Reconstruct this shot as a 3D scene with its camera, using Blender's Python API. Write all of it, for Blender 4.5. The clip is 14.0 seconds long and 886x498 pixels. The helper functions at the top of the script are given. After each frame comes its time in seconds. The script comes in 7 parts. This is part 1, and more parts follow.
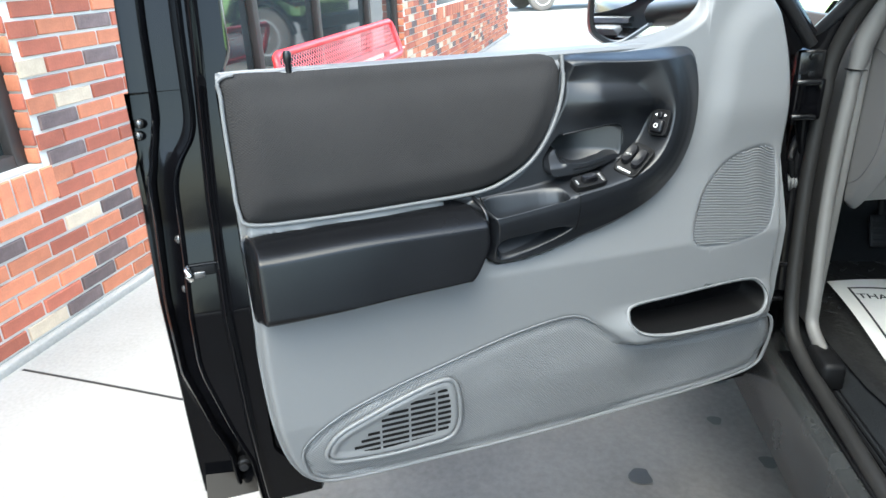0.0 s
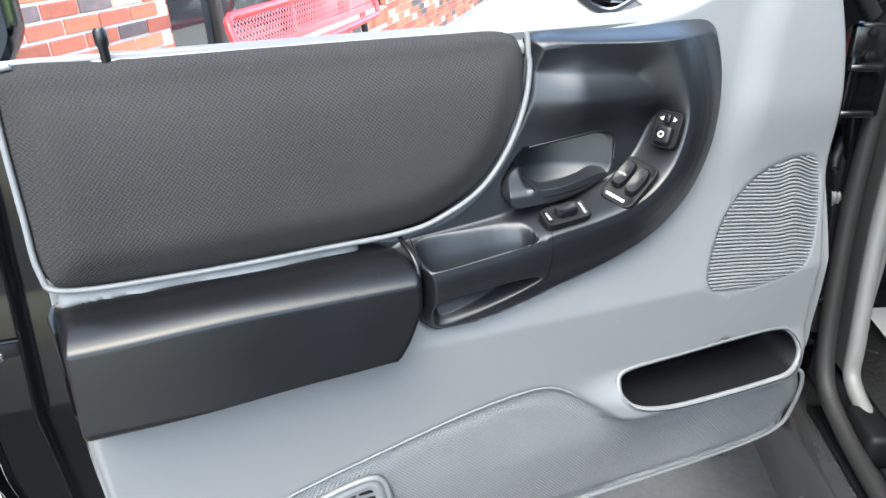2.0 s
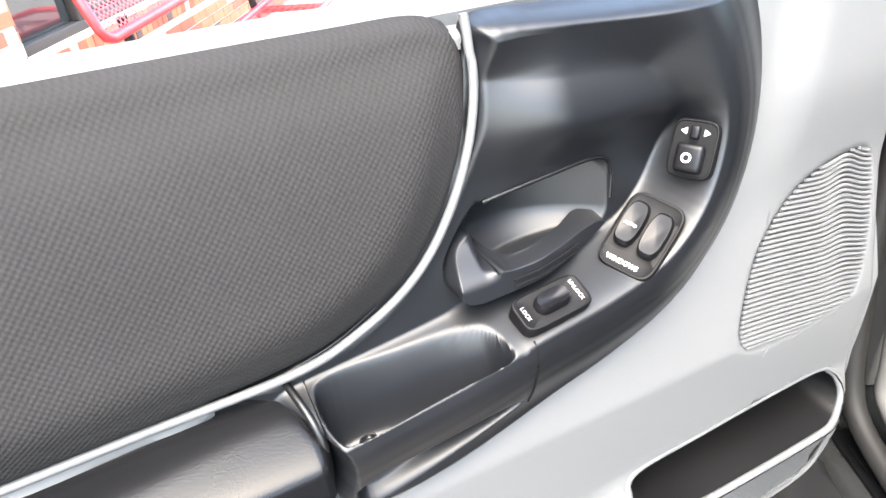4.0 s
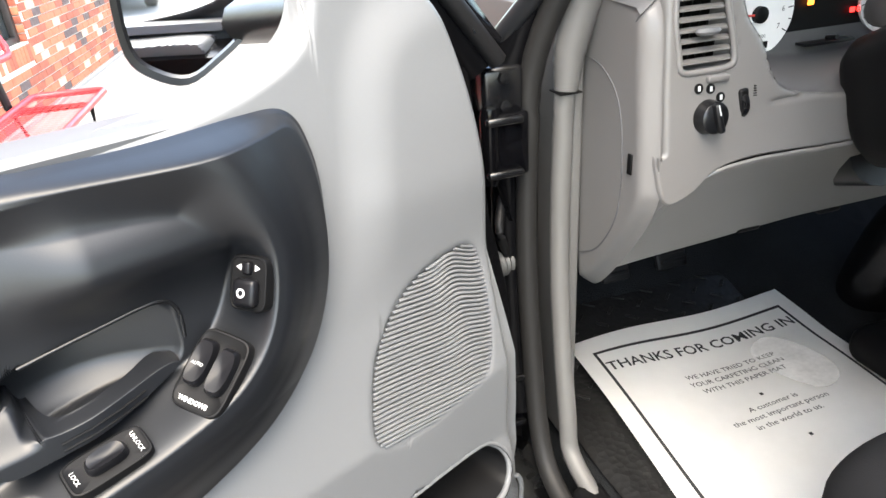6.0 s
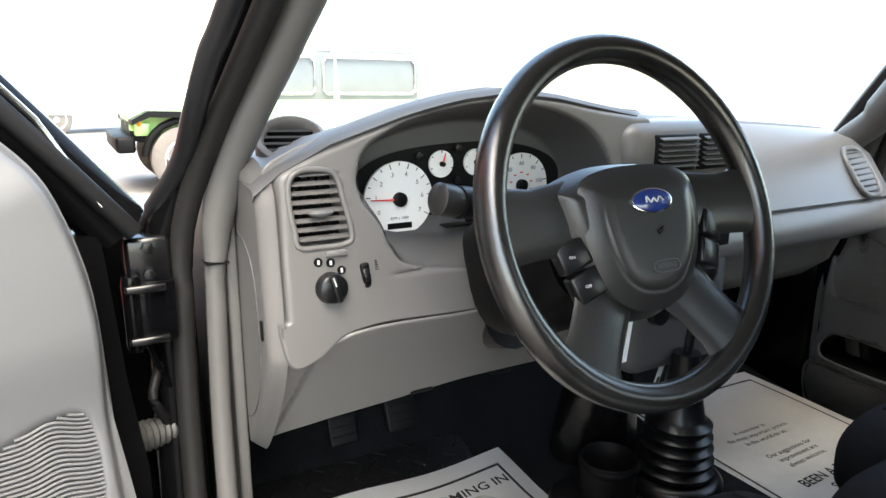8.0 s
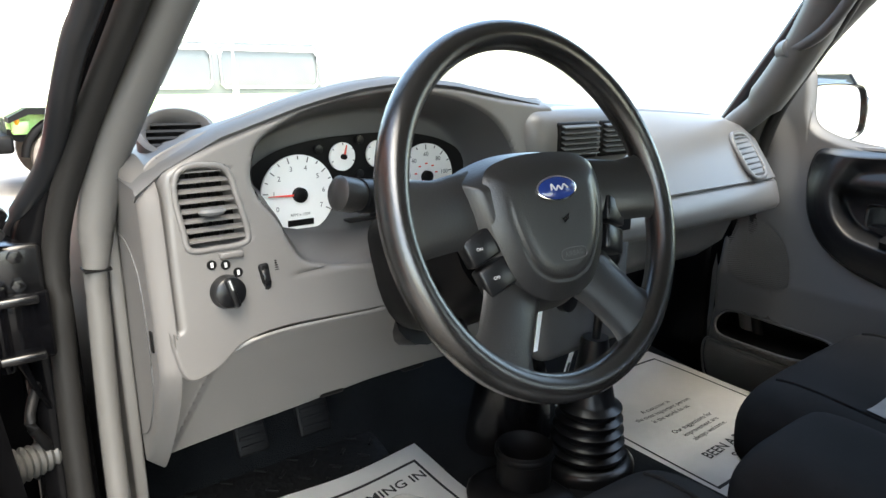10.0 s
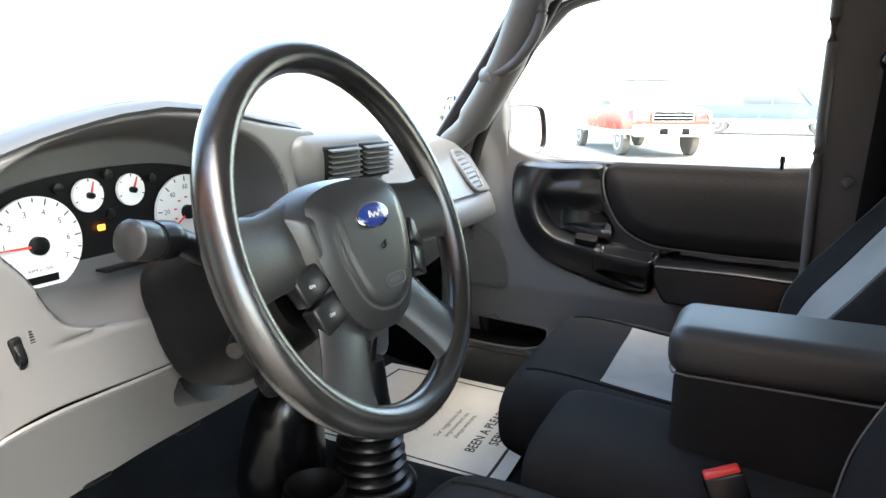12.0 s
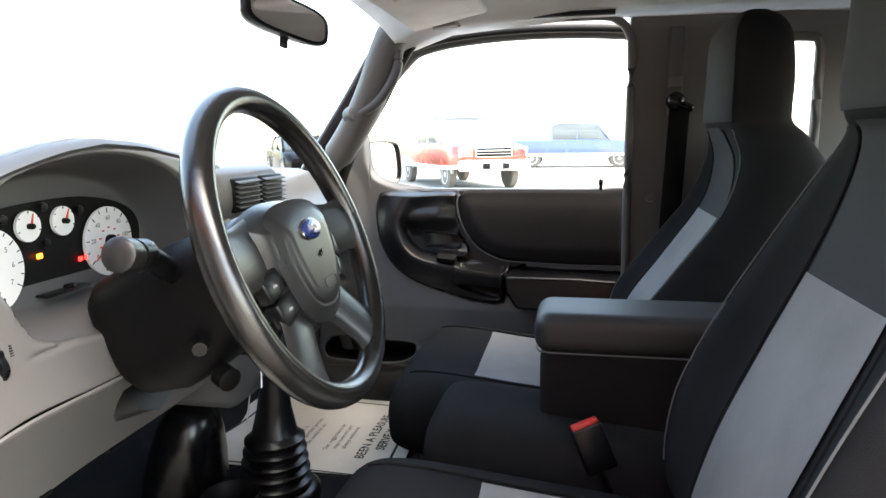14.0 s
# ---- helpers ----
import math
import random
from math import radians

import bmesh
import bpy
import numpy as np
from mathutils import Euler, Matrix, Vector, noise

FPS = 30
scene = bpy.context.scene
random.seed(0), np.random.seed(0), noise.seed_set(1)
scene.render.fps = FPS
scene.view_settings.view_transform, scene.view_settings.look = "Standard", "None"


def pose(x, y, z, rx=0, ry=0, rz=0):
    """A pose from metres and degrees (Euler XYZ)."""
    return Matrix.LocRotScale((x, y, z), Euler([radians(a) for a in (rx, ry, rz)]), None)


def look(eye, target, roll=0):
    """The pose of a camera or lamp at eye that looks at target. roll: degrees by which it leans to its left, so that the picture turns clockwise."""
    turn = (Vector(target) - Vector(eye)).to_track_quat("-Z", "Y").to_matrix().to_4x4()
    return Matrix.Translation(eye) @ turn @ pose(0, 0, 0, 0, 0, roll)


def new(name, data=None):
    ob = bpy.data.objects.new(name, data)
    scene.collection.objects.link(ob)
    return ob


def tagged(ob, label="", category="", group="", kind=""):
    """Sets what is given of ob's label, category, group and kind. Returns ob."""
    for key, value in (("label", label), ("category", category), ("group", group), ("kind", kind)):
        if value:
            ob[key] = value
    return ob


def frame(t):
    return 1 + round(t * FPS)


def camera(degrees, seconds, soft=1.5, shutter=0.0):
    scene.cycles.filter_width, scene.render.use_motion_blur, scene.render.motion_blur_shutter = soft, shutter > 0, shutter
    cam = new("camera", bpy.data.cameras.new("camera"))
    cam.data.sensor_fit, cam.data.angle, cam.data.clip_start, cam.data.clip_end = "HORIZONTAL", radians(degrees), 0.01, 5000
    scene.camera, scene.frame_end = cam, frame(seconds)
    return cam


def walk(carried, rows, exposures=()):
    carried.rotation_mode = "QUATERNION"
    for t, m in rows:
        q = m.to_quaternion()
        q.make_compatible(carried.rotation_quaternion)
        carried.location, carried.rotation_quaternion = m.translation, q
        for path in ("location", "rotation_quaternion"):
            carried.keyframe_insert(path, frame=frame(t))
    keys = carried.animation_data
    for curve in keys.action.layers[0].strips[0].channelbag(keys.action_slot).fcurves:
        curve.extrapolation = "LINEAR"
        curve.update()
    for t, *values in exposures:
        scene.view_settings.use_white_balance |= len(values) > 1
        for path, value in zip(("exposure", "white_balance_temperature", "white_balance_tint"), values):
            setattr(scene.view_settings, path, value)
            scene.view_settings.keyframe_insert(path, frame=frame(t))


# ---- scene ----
cam = camera(66.9, 14.0)
METRES, EYE, TILT, LEAN, TURN = 1.555, 1.32, -23, 2, 6.47
START = (-1.310, -0.977)
ROWS = [
    (0.0, 0.0, 0.0, 0.0, -0.0, 0.0, -0.0),
    (0.5, 0.0003, 0.0279, 0.0059, -1.33, -0.34, 0.82),
    (1.0, 0.0157, 0.0866, 0.0282, -1.97, -1.22, 1.23),
    (1.5, 0.0448, 0.1456, 0.0556, -1.44, -2.22, 0.94),
    (2.0, 0.0548, 0.1987, 0.0703, -0.61, -3.23, -0.03),
    (4.5, 0.0672, 0.4071, 0.1474, -11.45, -9.56, 7.49),
    (5.0, 0.0864, 0.4026, 0.1499, -15.49, -9.54, 9.34),
    (5.5, 0.1287, 0.3815, 0.153, -19.59, -7.53, 11.4),
    (6.0, 0.1902, 0.3531, 0.1542, -22.65, -5.01, 11.23),
    (6.5, 0.2431, 0.3218, 0.1465, -26.27, -0.73, 10.3),
    (7.0, 0.2743, 0.2903, 0.1411, -29.37, 2.9, 10.32),
    (7.5, 0.2986, 0.268, 0.1339, -32.51, 5.07, 10.74),
    (8.0, 0.3182, 0.2542, 0.1269, -34.62, 6.2, 11.35),
    (10.5, 0.3339, 0.2758, 0.1332, -47.33, 2.43, 15.63),
    (11.0, 0.3314, 0.2984, 0.1434, -54.76, 0.68, 17.45),
    (11.5, 0.325, 0.3169, 0.1521, -62.26, -1.27, 19.5),
    (12.0, 0.3042, 0.3364, 0.1599, -69.5, -2.79, 20.87),
    (12.5, 0.285, 0.3553, 0.1677, -75.76, -3.42, 22.22),
    (13.0, 0.2635, 0.3715, 0.174, -81.2, -3.94, 22.57),
    (13.5, 0.2354, 0.3786, 0.1764, -82.44, -3.4, 23.15),
    (14.0, 0.1887, 0.3722, 0.1665, -84.98, -5.44, 23.41),
]
EXPOSURES = [(0.0, 3.1, 6450, -2), (2.2, 3.6, 6550, 2), (4.3, 4.2, 7200, 7), (5.4, 4.15, 7200, 7), (6.2, 3.35, 7350, 6), (7.0, 3.25, 7450, 6), (8.0, 3.35, 7550, 6), (10.5, 3.65, 7500, 4), (12.0, 4.15, 7600, 5), (13.0, 4.2, 7750, 7), (14.0, 3.7, 7900, 8)]
walk(cam, [(t, pose(START[0], START[1], EYE, TILT, LEAN, TURN) @ pose(METRES * x, METRES * y, METRES * z, 90 + pitch, roll, yaw)) for t, x, y, z, yaw, pitch, roll in ROWS], EXPOSURES)

# ---- world, sun, exposure ----
world = bpy.data.worlds.new("sky")
scene.world = world
world.use_nodes = True
wn, wl = world.node_tree.nodes, world.node_tree.links
sky = wn.new("ShaderNodeTexSky")
sky.sky_type = "NISHITA"
sky.sun_disc = False
sky.sun_elevation, sky.sun_rotation = radians(63), radians(189)
sky.air_density, sky.dust_density, sky.ozone_density = 1.0, 2.2, 1.0
wn["Background"].inputs[1].default_value = 0.15
wl.new(sky.outputs[0], wn["Background"].inputs[0])
sun_data = bpy.data.lights.new("sun", "SUN")
sun_data.energy, sun_data.angle, sun_data.color = 0.7, radians(60), (1.0, 0.98, 0.95)
sun = new("sun", sun_data)
sun.matrix_basis = look((-0.4, -2.5, 5.0), (0, 0, 0))


# ---- materials ----
def nodes_of(name):
    m = bpy.data.materials.new(name)
    m.use_nodes = True
    return m, m.node_tree.nodes, m.node_tree.links, m.node_tree.nodes["Principled BSDF"]


def surface(name, color, rough=0.5, metal=0.0, vary=0.12, big=3.0, fine=220.0, bump=0.15, dist=0.0006, spec=0.5, kind="noise", coat=0.0, stretch=(1, 1, 1), by_object=0.0, rough_vary=0.1):
    """Procedural surface: colour mottled at two scales, roughness wear, fine relief."""
    m, n, l, p = nodes_of(name)
    tc = n.new("ShaderNodeTexCoord")
    mp = n.new("ShaderNodeMapping")
    mp.inputs["Scale"].default_value = stretch
    l.new(tc.outputs["Object"], mp.inputs[0])
    a = n.new("ShaderNodeTexNoise")
    a.inputs["Scale"].default_value, a.inputs["Detail"].default_value = big, 5
    l.new(mp.outputs[0], a.inputs["Vector"])
    if kind == "voronoi":
        b = n.new("ShaderNodeTexVoronoi")
        out = "Distance"
    else:
        b = n.new("ShaderNodeTexNoise")
        b.inputs["Detail"].default_value = 3
        out = "Fac"
    b.inputs["Scale"].default_value = fine
    l.new(mp.outputs[0], b.inputs["Vector"])
    hsv = n.new("ShaderNodeHueSaturation")
    hsv.inputs["Color"].default_value = (*color, 1)
    mr = n.new("ShaderNodeMapRange")
    mr.inputs["To Min"].default_value, mr.inputs["To Max"].default_value = 1 - vary, 1 + vary
    mr.inputs["From Min"].default_value, mr.inputs["From Max"].default_value = 0.3, 0.7
    mix = n.new("ShaderNodeMath")
    mix.operation = "MULTIPLY_ADD"
    mix.inputs[1].default_value, mix.inputs[2].default_value = 0.3, 0.0
    l.new(b.outputs[out], mix.inputs[0])
    add = n.new("ShaderNodeMath")
    add.operation = "MULTIPLY_ADD"
    add.inputs[1].default_value = 0.7
    l.new(a.outputs["Fac"], add.inputs[0])
    l.new(mix.outputs[0], add.inputs[2])
    l.new(add.outputs[0], mr.inputs["Value"])
    if by_object:
        oi = n.new("ShaderNodeObjectInfo")
        k = n.new("ShaderNodeMapRange")
        k.inputs["To Min"].default_value, k.inputs["To Max"].default_value = 1 - by_object, 1 + by_object
        l.new(oi.outputs["Random"], k.inputs["Value"])
        mu = n.new("ShaderNodeMath")
        mu.operation = "MULTIPLY"
        l.new(mr.outputs[0], mu.inputs[0])
        l.new(k.outputs[0], mu.inputs[1])
        l.new(mu.outputs[0], hsv.inputs["Value"])
    else:
        l.new(mr.outputs[0], hsv.inputs["Value"])
    l.new(hsv.outputs[0], p.inputs["Base Color"])
    rr = n.new("ShaderNodeMapRange")
    rr.inputs["To Min"].default_value, rr.inputs["To Max"].default_value = max(0.02, rough - rough_vary), min(1, rough + rough_vary)
    l.new(a.outputs["Fac"], rr.inputs["Value"])
    l.new(rr.outputs[0], p.inputs["Roughness"])
    p.inputs["Metallic"].default_value = metal
    p.inputs["Specular IOR Level"].default_value = spec
    p.inputs["Coat Weight"].default_value = coat
    p.inputs["Coat Roughness"].default_value = 0.05
    if bump:
        bp = n.new("ShaderNodeBump")
        bp.inputs["Strength"].default_value, bp.inputs["Distance"].default_value = bump, dist
        l.new(b.outputs[out], bp.inputs["Height"])
        l.new(bp.outputs[0], p.inputs["Normal"])
    return m


def weave(name, color, period=0.003, bump=0.8, rough=0.9, axes="XZY"):
    """Woven seat cloth: crossed threads with small dark gaps and a soft mottling."""
    m, n, l, p = nodes_of(name)
    tc = n.new("ShaderNodeTexCoord")
    waves = []
    for axis in axes:
        w = n.new("ShaderNodeTexWave")
        w.bands_direction = axis
        w.inputs["Scale"].default_value = 0.314 / period
        w.inputs["Distortion"].default_value = 0.6
        l.new(tc.outputs["Object"], w.inputs["Vector"])
        waves.append(w)
    s = n.new("ShaderNodeMath")
    s.operation = "MULTIPLY"
    l.new(waves[0].outputs["Fac"], s.inputs[0])
    l.new(waves[1].outputs["Fac"], s.inputs[1])
    s2 = n.new("ShaderNodeMath")
    s2.operation = "ADD"
    l.new(s.outputs[0], s2.inputs[0])
    if len(waves) > 2:
        l.new(waves[2].outputs["Fac"], s2.inputs[1])
    else:
        s2.inputs[1].default_value = 0.0
    a = n.new("ShaderNodeTexNoise")
    a.inputs["Scale"].default_value, a.inputs["Detail"].default_value = 9, 6
    l.new(tc.outputs["Object"], a.inputs["Vector"])
    mr = n.new("ShaderNodeMapRange")
    mr.inputs["To Min"].default_value, mr.inputs["To Max"].default_value = 0.75, 1.25
    l.new(a.outputs["Fac"], mr.inputs["Value"])
    hsv = n.new("ShaderNodeHueSaturation")
    hsv.inputs["Color"].default_value = (*color, 1)
    l.new(mr.outputs[0], hsv.inputs["Value"])
    l.new(hsv.outputs[0], p.inputs["Base Color"])
    p.inputs["Roughness"].default_value = rough
    p.inputs["Specular IOR Level"].default_value = 0.25
    p.inputs["Sheen Weight"].default_value = 0.3
    bp = n.new("ShaderNodeBump")
    bp.inputs["Strength"].default_value, bp.inputs["Distance"].default_value = bump, 0.0008
    l.new(s2.outputs[0], bp.inputs["Height"])
    l.new(bp.outputs[0], p.inputs["Normal"])
    return m


def dimpled(name, color, pitch_x, pitch_z, bump=0.5, tone=0.14, rough=0.85):
    """Cloth pressed with staggered rows of small oval dimples."""
    m, n, l, p = nodes_of(name)
    tc, sp = n.new("ShaderNodeTexCoord"), n.new("ShaderNodeSeparateXYZ")
    l.new(tc.outputs["Object"], sp.inputs[0])

    def math_node(op, a, b=None):
        k = n.new("ShaderNodeMath")
        k.operation = op
        for i, q in enumerate((a, b)):
            if isinstance(q, (int, float)):
                k.inputs[i].default_value = q
            elif q is not None:
                l.new(q, k.inputs[i])
        return k.outputs[0]
    x, z = math_node("MULTIPLY", math_node("ADD", sp.outputs["X"], sp.outputs["Y"]), 2 * math.pi / pitch_x), math_node("MULTIPLY", sp.outputs["Z"], 2 * math.pi / pitch_z)
    cell = math_node("MULTIPLY", math_node("COSINE", x), math_node("COSINE", z))
    a = n.new("ShaderNodeTexNoise")
    a.inputs["Scale"].default_value, a.inputs["Detail"].default_value = 9, 6
    l.new(tc.outputs["Object"], a.inputs["Vector"])
    b = n.new("ShaderNodeTexNoise")
    b.inputs["Scale"].default_value, b.inputs["Detail"].default_value = 900, 2
    l.new(tc.outputs["Object"], b.inputs["Vector"])
    # tone darkens the hollows of the relief, painting in their shade
    value = math_node("ADD", math_node("MULTIPLY", a.outputs["Fac"], 0.4), math_node("ADD", math_node("MULTIPLY", cell, tone), math_node("ADD", math_node("MULTIPLY", b.outputs["Fac"], 0.3), 0.62)))
    hsv = n.new("ShaderNodeHueSaturation")
    hsv.inputs["Color"].default_value = (*color, 1)
    l.new(value, hsv.inputs["Value"])
    l.new(hsv.outputs[0], p.inputs["Base Color"])
    p.inputs["Roughness"].default_value, p.inputs["Specular IOR Level"].default_value = rough, 0.12 if rough > 0.6 else 0.4
    bp = n.new("ShaderNodeBump")
    bp.inputs["Strength"].default_value, bp.inputs["Distance"].default_value = bump, 0.0007
    l.new(cell, bp.inputs["Height"])
    l.new(bp.outputs[0], p.inputs["Normal"])
    return m


def thin_glass(name, tint=(0.9, 0.95, 0.93)):
    m = bpy.data.materials.new(name)
    m.use_nodes = True
    n, l = m.node_tree.nodes, m.node_tree.links
    n.remove(n["Principled BSDF"])
    tr, gl, mx, fr = n.new("ShaderNodeBsdfTransparent"), n.new("ShaderNodeBsdfGlossy"), n.new("ShaderNodeMixShader"), n.new("ShaderNodeLayerWeight")
    tr.inputs[0].default_value = (*tint, 1)
    gl.inputs["Roughness"].default_value = 0.02
    fr.inputs["Blend"].default_value = 0.5
    pw, ad = n.new("ShaderNodeMath"), n.new("ShaderNodeMath")
    pw.operation, ad.operation = "POWER", "MULTIPLY_ADD"
    pw.inputs[1].default_value, ad.inputs[1].default_value, ad.inputs[2].default_value = 5.0, 0.7, 0.05
    l.new(fr.outputs["Facing"], pw.inputs[0])
    l.new(pw.outputs[0], ad.inputs[0])
    l.new(ad.outputs[0], mx.inputs[0])
    l.new(tr.outputs[0], mx.inputs[1])
    l.new(gl.outputs[0], mx.inputs[2])
    l.new(mx.outputs[0], n["Material Output"].inputs[0])
    return m


def glowing(name, color, strength):
    m, n, l, p = nodes_of(name)
    p.inputs["Base Color"].default_value = (*color, 1)
    p.inputs["Emission Color"].default_value = (*color, 1)
    p.inputs["Emission Strength"].default_value = strength
    return m


GREY = surface("grey_moulded_plastic", (0.109, 0.1122, 0.1155), 0.46, vary=0.05, big=4, fine=900, bump=0.12, dist=0.0004)
GREY_RIB = dimpled("grey_pebbled_plastic", (0.107, 0.110, 0.1133), 0.0066, 0.0056, 0.6, 0.05, 0.42)
BEAD = surface("light_grey_bead", (0.10, 0.102, 0.104), 0.6, vary=0.04)
SILL = surface("scuffed_sill_paint", (0.022, 0.023, 0.023), 0.25, vary=0.25, big=9, fine=120, bump=0.05, spec=0.5)
SATIN = surface("satin_dark_pillar", (0.013, 0.0135, 0.015), 0.3, vary=0.15, fine=500, bump=0.08, spec=0.4)
TRIM = surface("grey_opening_trim", (0.095, 0.092, 0.088), 0.5, vary=0.06, fine=700, bump=0.12, dist=0.0004)
SEAL = surface("dark_weatherstrip", (0.013, 0.0125, 0.012), 0.55, vary=0.2, fine=300, bump=0.2, spec=0.25)
DASH = surface("warm_grey_dash_plastic", (0.122, 0.117, 0.113), 0.37, vary=0.05, big=4, fine=900, bump=0.14, dist=0.0004)
DASH_TOP = surface("dark_grey_dash_pad", (0.075, 0.075, 0.077), 0.5, vary=0.07, fine=600, bump=0.25, dist=0.0005)
BLACK = surface("black_grained_plastic", (0.005, 0.0052, 0.006), 0.3, vary=0.2, big=6, fine=620, bump=0.2, dist=0.0004, spec=0.38)
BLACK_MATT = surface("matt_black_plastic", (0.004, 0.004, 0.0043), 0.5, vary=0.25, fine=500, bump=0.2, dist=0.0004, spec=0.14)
LEATHER = surface("black_leather_grain", (0.0035, 0.0036, 0.0042), 0.24, vary=0.2, big=5, fine=650, bump=0.14, dist=0.0003, kind="voronoi", spec=0.24)
ARM_BLACK = surface("worn_black_plastic", (0.006, 0.0067, 0.0082), 0.37, vary=0.15, big=6, fine=700, bump=0.12, dist=0.0003, spec=0.42)
GLOSS_BLACK = surface("glossy_black_moulding", (0.004, 0.004, 0.0045), 0.24, vary=0.2, fine=300, bump=0.05, spec=0.5)
SWITCH = surface("satin_black_switch", (0.005, 0.005, 0.006), 0.3, vary=0.15, fine=600, bump=0.08, dist=0.0003, spec=0.22)
WHEEL = surface("black_rubberised_wheel", (0.010, 0.0097, 0.0094), 0.2, vary=0.12, big=5, fine=1000, bump=0.24, dist=0.0004, kind="voronoi", spec=0.9)
HUB = surface("charcoal_hub_plastic", (0.0175, 0.0172, 0.0172), 0.3, vary=0.12, fine=520, bump=0.4, dist=0.0005, spec=0.45)
BOOT_GREY = surface("grey_rubber_boot", (0.06, 0.06, 0.058), 0.5, vary=0.3, fine=150, bump=0.2)
RUBBER = surface("black_rubber", (0.006, 0.006, 0.0065), 0.55, vary=0.3, fine=150, bump=0.2, spec=0.22)
JAMB = surface("black_jamb_paint", (0.002, 0.002, 0.0025), 0.11, vary=0.3, big=8, fine=30, bump=0.06, dist=0.002, rough_vary=0.08, spec=0.16)
PAINT = surface("black_car_paint", (0.003, 0.003, 0.0034), 0.14, vary=0.3, big=8, fine=60, bump=0.02, coat=0.0, rough_vary=0.06, spec=0.07)
CLOTH_PAD = dimpled("charcoal_dimpled_cloth", (0.020, 0.0192, 0.0192), 0.0056, 0.0043, 0.38, 0.09)
CLOTH_BLACK = surface("black_seat_cloth", (0.0165, 0.0166, 0.0172), 0.92, vary=0.3, big=7, fine=800, bump=0.5, dist=0.0008, spec=0.1)
CLOTH_GREY = surface("light_grey_seat_cloth", (0.23, 0.226, 0.222), 0.9, vary=0.2, big=7, fine=800, bump=0.5, dist=0.0008, spec=0.25)
CLOTH_MID = surface("mid_grey_seat_cloth", (0.04, 0.041, 0.043), 0.9, vary=0.2, big=7, fine=800, bump=0.5, dist=0.0008, spec=0.25)
THREAD = surface("grey_stitching", (0.12, 0.12, 0.12), 0.8)
LINER = weave("pale_headliner_cloth", (0.62, 0.6, 0.57), 0.002, 0.25)
CARPET = surface("charcoal_carpet", (0.011, 0.012, 0.013), 0.95, vary=0.35, big=9, fine=420, bump=0.9, dist=0.002, spec=0.05)
MAT_RUBBER = surface("black_floor_rubber", (0.007, 0.007, 0.007), 0.55, vary=0.3, fine=90, bump=0.6, dist=0.002, kind="voronoi", spec=0.25)
PAPER = surface("white_paper", (0.84, 0.83, 0.80), 0.85, vary=0.05, big=6, fine=40, bump=0.15, dist=0.002)
SMUDGE = surface("grey_shoe_print", (0.5, 0.49, 0.47), 0.9, vary=0.15, big=30, fine=120)
INK = surface("black_ink", (0.02, 0.02, 0.02), 0.8)
WHITE = surface("white_print", (0.5, 0.5, 0.5), 0.6, vary=0.03)
GAUGE = surface("white_gauge_face", (0.8, 0.8, 0.78), 0.6, vary=0.02)
GAUGE_RED = surface("red_needle", (0.75, 0.06, 0.04), 0.5)
AMBER = glowing("amber_telltale", (1.0, 0.25, 0.03), 0.7)
TELL_RED = glowing("red_telltale", (1.0, 0.03, 0.03), 0.45)
CHROME = surface("chrome", (0.75, 0.75, 0.76), 0.14, metal=1.0, vary=0.05, bump=0)
GREASY = surface("greasy_dark_steel", (0.10, 0.10, 0.10), 0.25, metal=0.8, vary=0.4, big=60, fine=200, bump=0.3)
RED_PLASTIC = surface("red_buckle_plastic", (0.72, 0.05, 0.04), 0.4, vary=0.1)
BLUE_ENAMEL = surface("blue_enamel", (0.01, 0.03, 0.16), 0.2, coat=0.6)
GLASS = thin_glass("clear_glass", (0.84, 0.88, 0.87))
DARK_GLASS = surface("dark_building_glass", (0.03, 0.035, 0.035), 0.04, vary=0.2, bump=0, spec=1.0, rough_vary=0.02)
MIRROR = surface("mirror_silver", (0.85, 0.86, 0.87), 0.02, metal=1.0, vary=0.01, bump=0, rough_vary=0.01)
CONCRETE = surface("pale_concrete", (0.27, 0.252, 0.228), 0.85, vary=0.24, big=1.3, fine=70, bump=0.5, dist=0.003)
# stained concrete, darkened further to carry the truck's shade
CONCRETE_SHADED = surface("stained_shaded_concrete", (0.082, 0.076, 0.07), 0.75, vary=0.4, big=2.6, fine=60, bump=0.4, dist=0.003)
STAIN = surface("oil_stain", (0.02, 0.019, 0.018), 0.6, vary=0.3, big=12)
MORTAR = surface("pale_mortar", (0.56, 0.53, 0.475), 0.95, vary=0.12, big=5, fine=160, bump=0.6, dist=0.002)
BRICKS = [
    surface("orange_brick", (0.47, 0.16, 0.082), 0.9, vary=0.22, big=14, fine=130, bump=0.7, dist=0.002, by_object=0.22),
    surface("red_brick", (0.34, 0.096, 0.056), 0.9, vary=0.25, big=14, fine=130, bump=0.7, dist=0.002, by_object=0.2),
    surface("dark_brick", (0.13, 0.088, 0.08), 0.85, vary=0.4, big=22, fine=130, bump=0.7, dist=0.002, by_object=0.3),
    surface("buff_brick", (0.52, 0.40, 0.285), 0.9, vary=0.2, big=14, fine=130, bump=0.7, dist=0.002, by_object=0.15),
]
WIN_FRAME = surface("dark_bronze_frame", (0.035, 0.03, 0.028), 0.45, vary=0.2)
RED_BENCH = surface("red_coated_steel", (0.62, 0.03, 0.035), 0.35, vary=0.12, big=5, fine=90, bump=0.1)
GREEN_PAINT = surface("lime_green_paint", (0.5, 0.84, 0.3), 0.25, coat=0.6, vary=0.08)
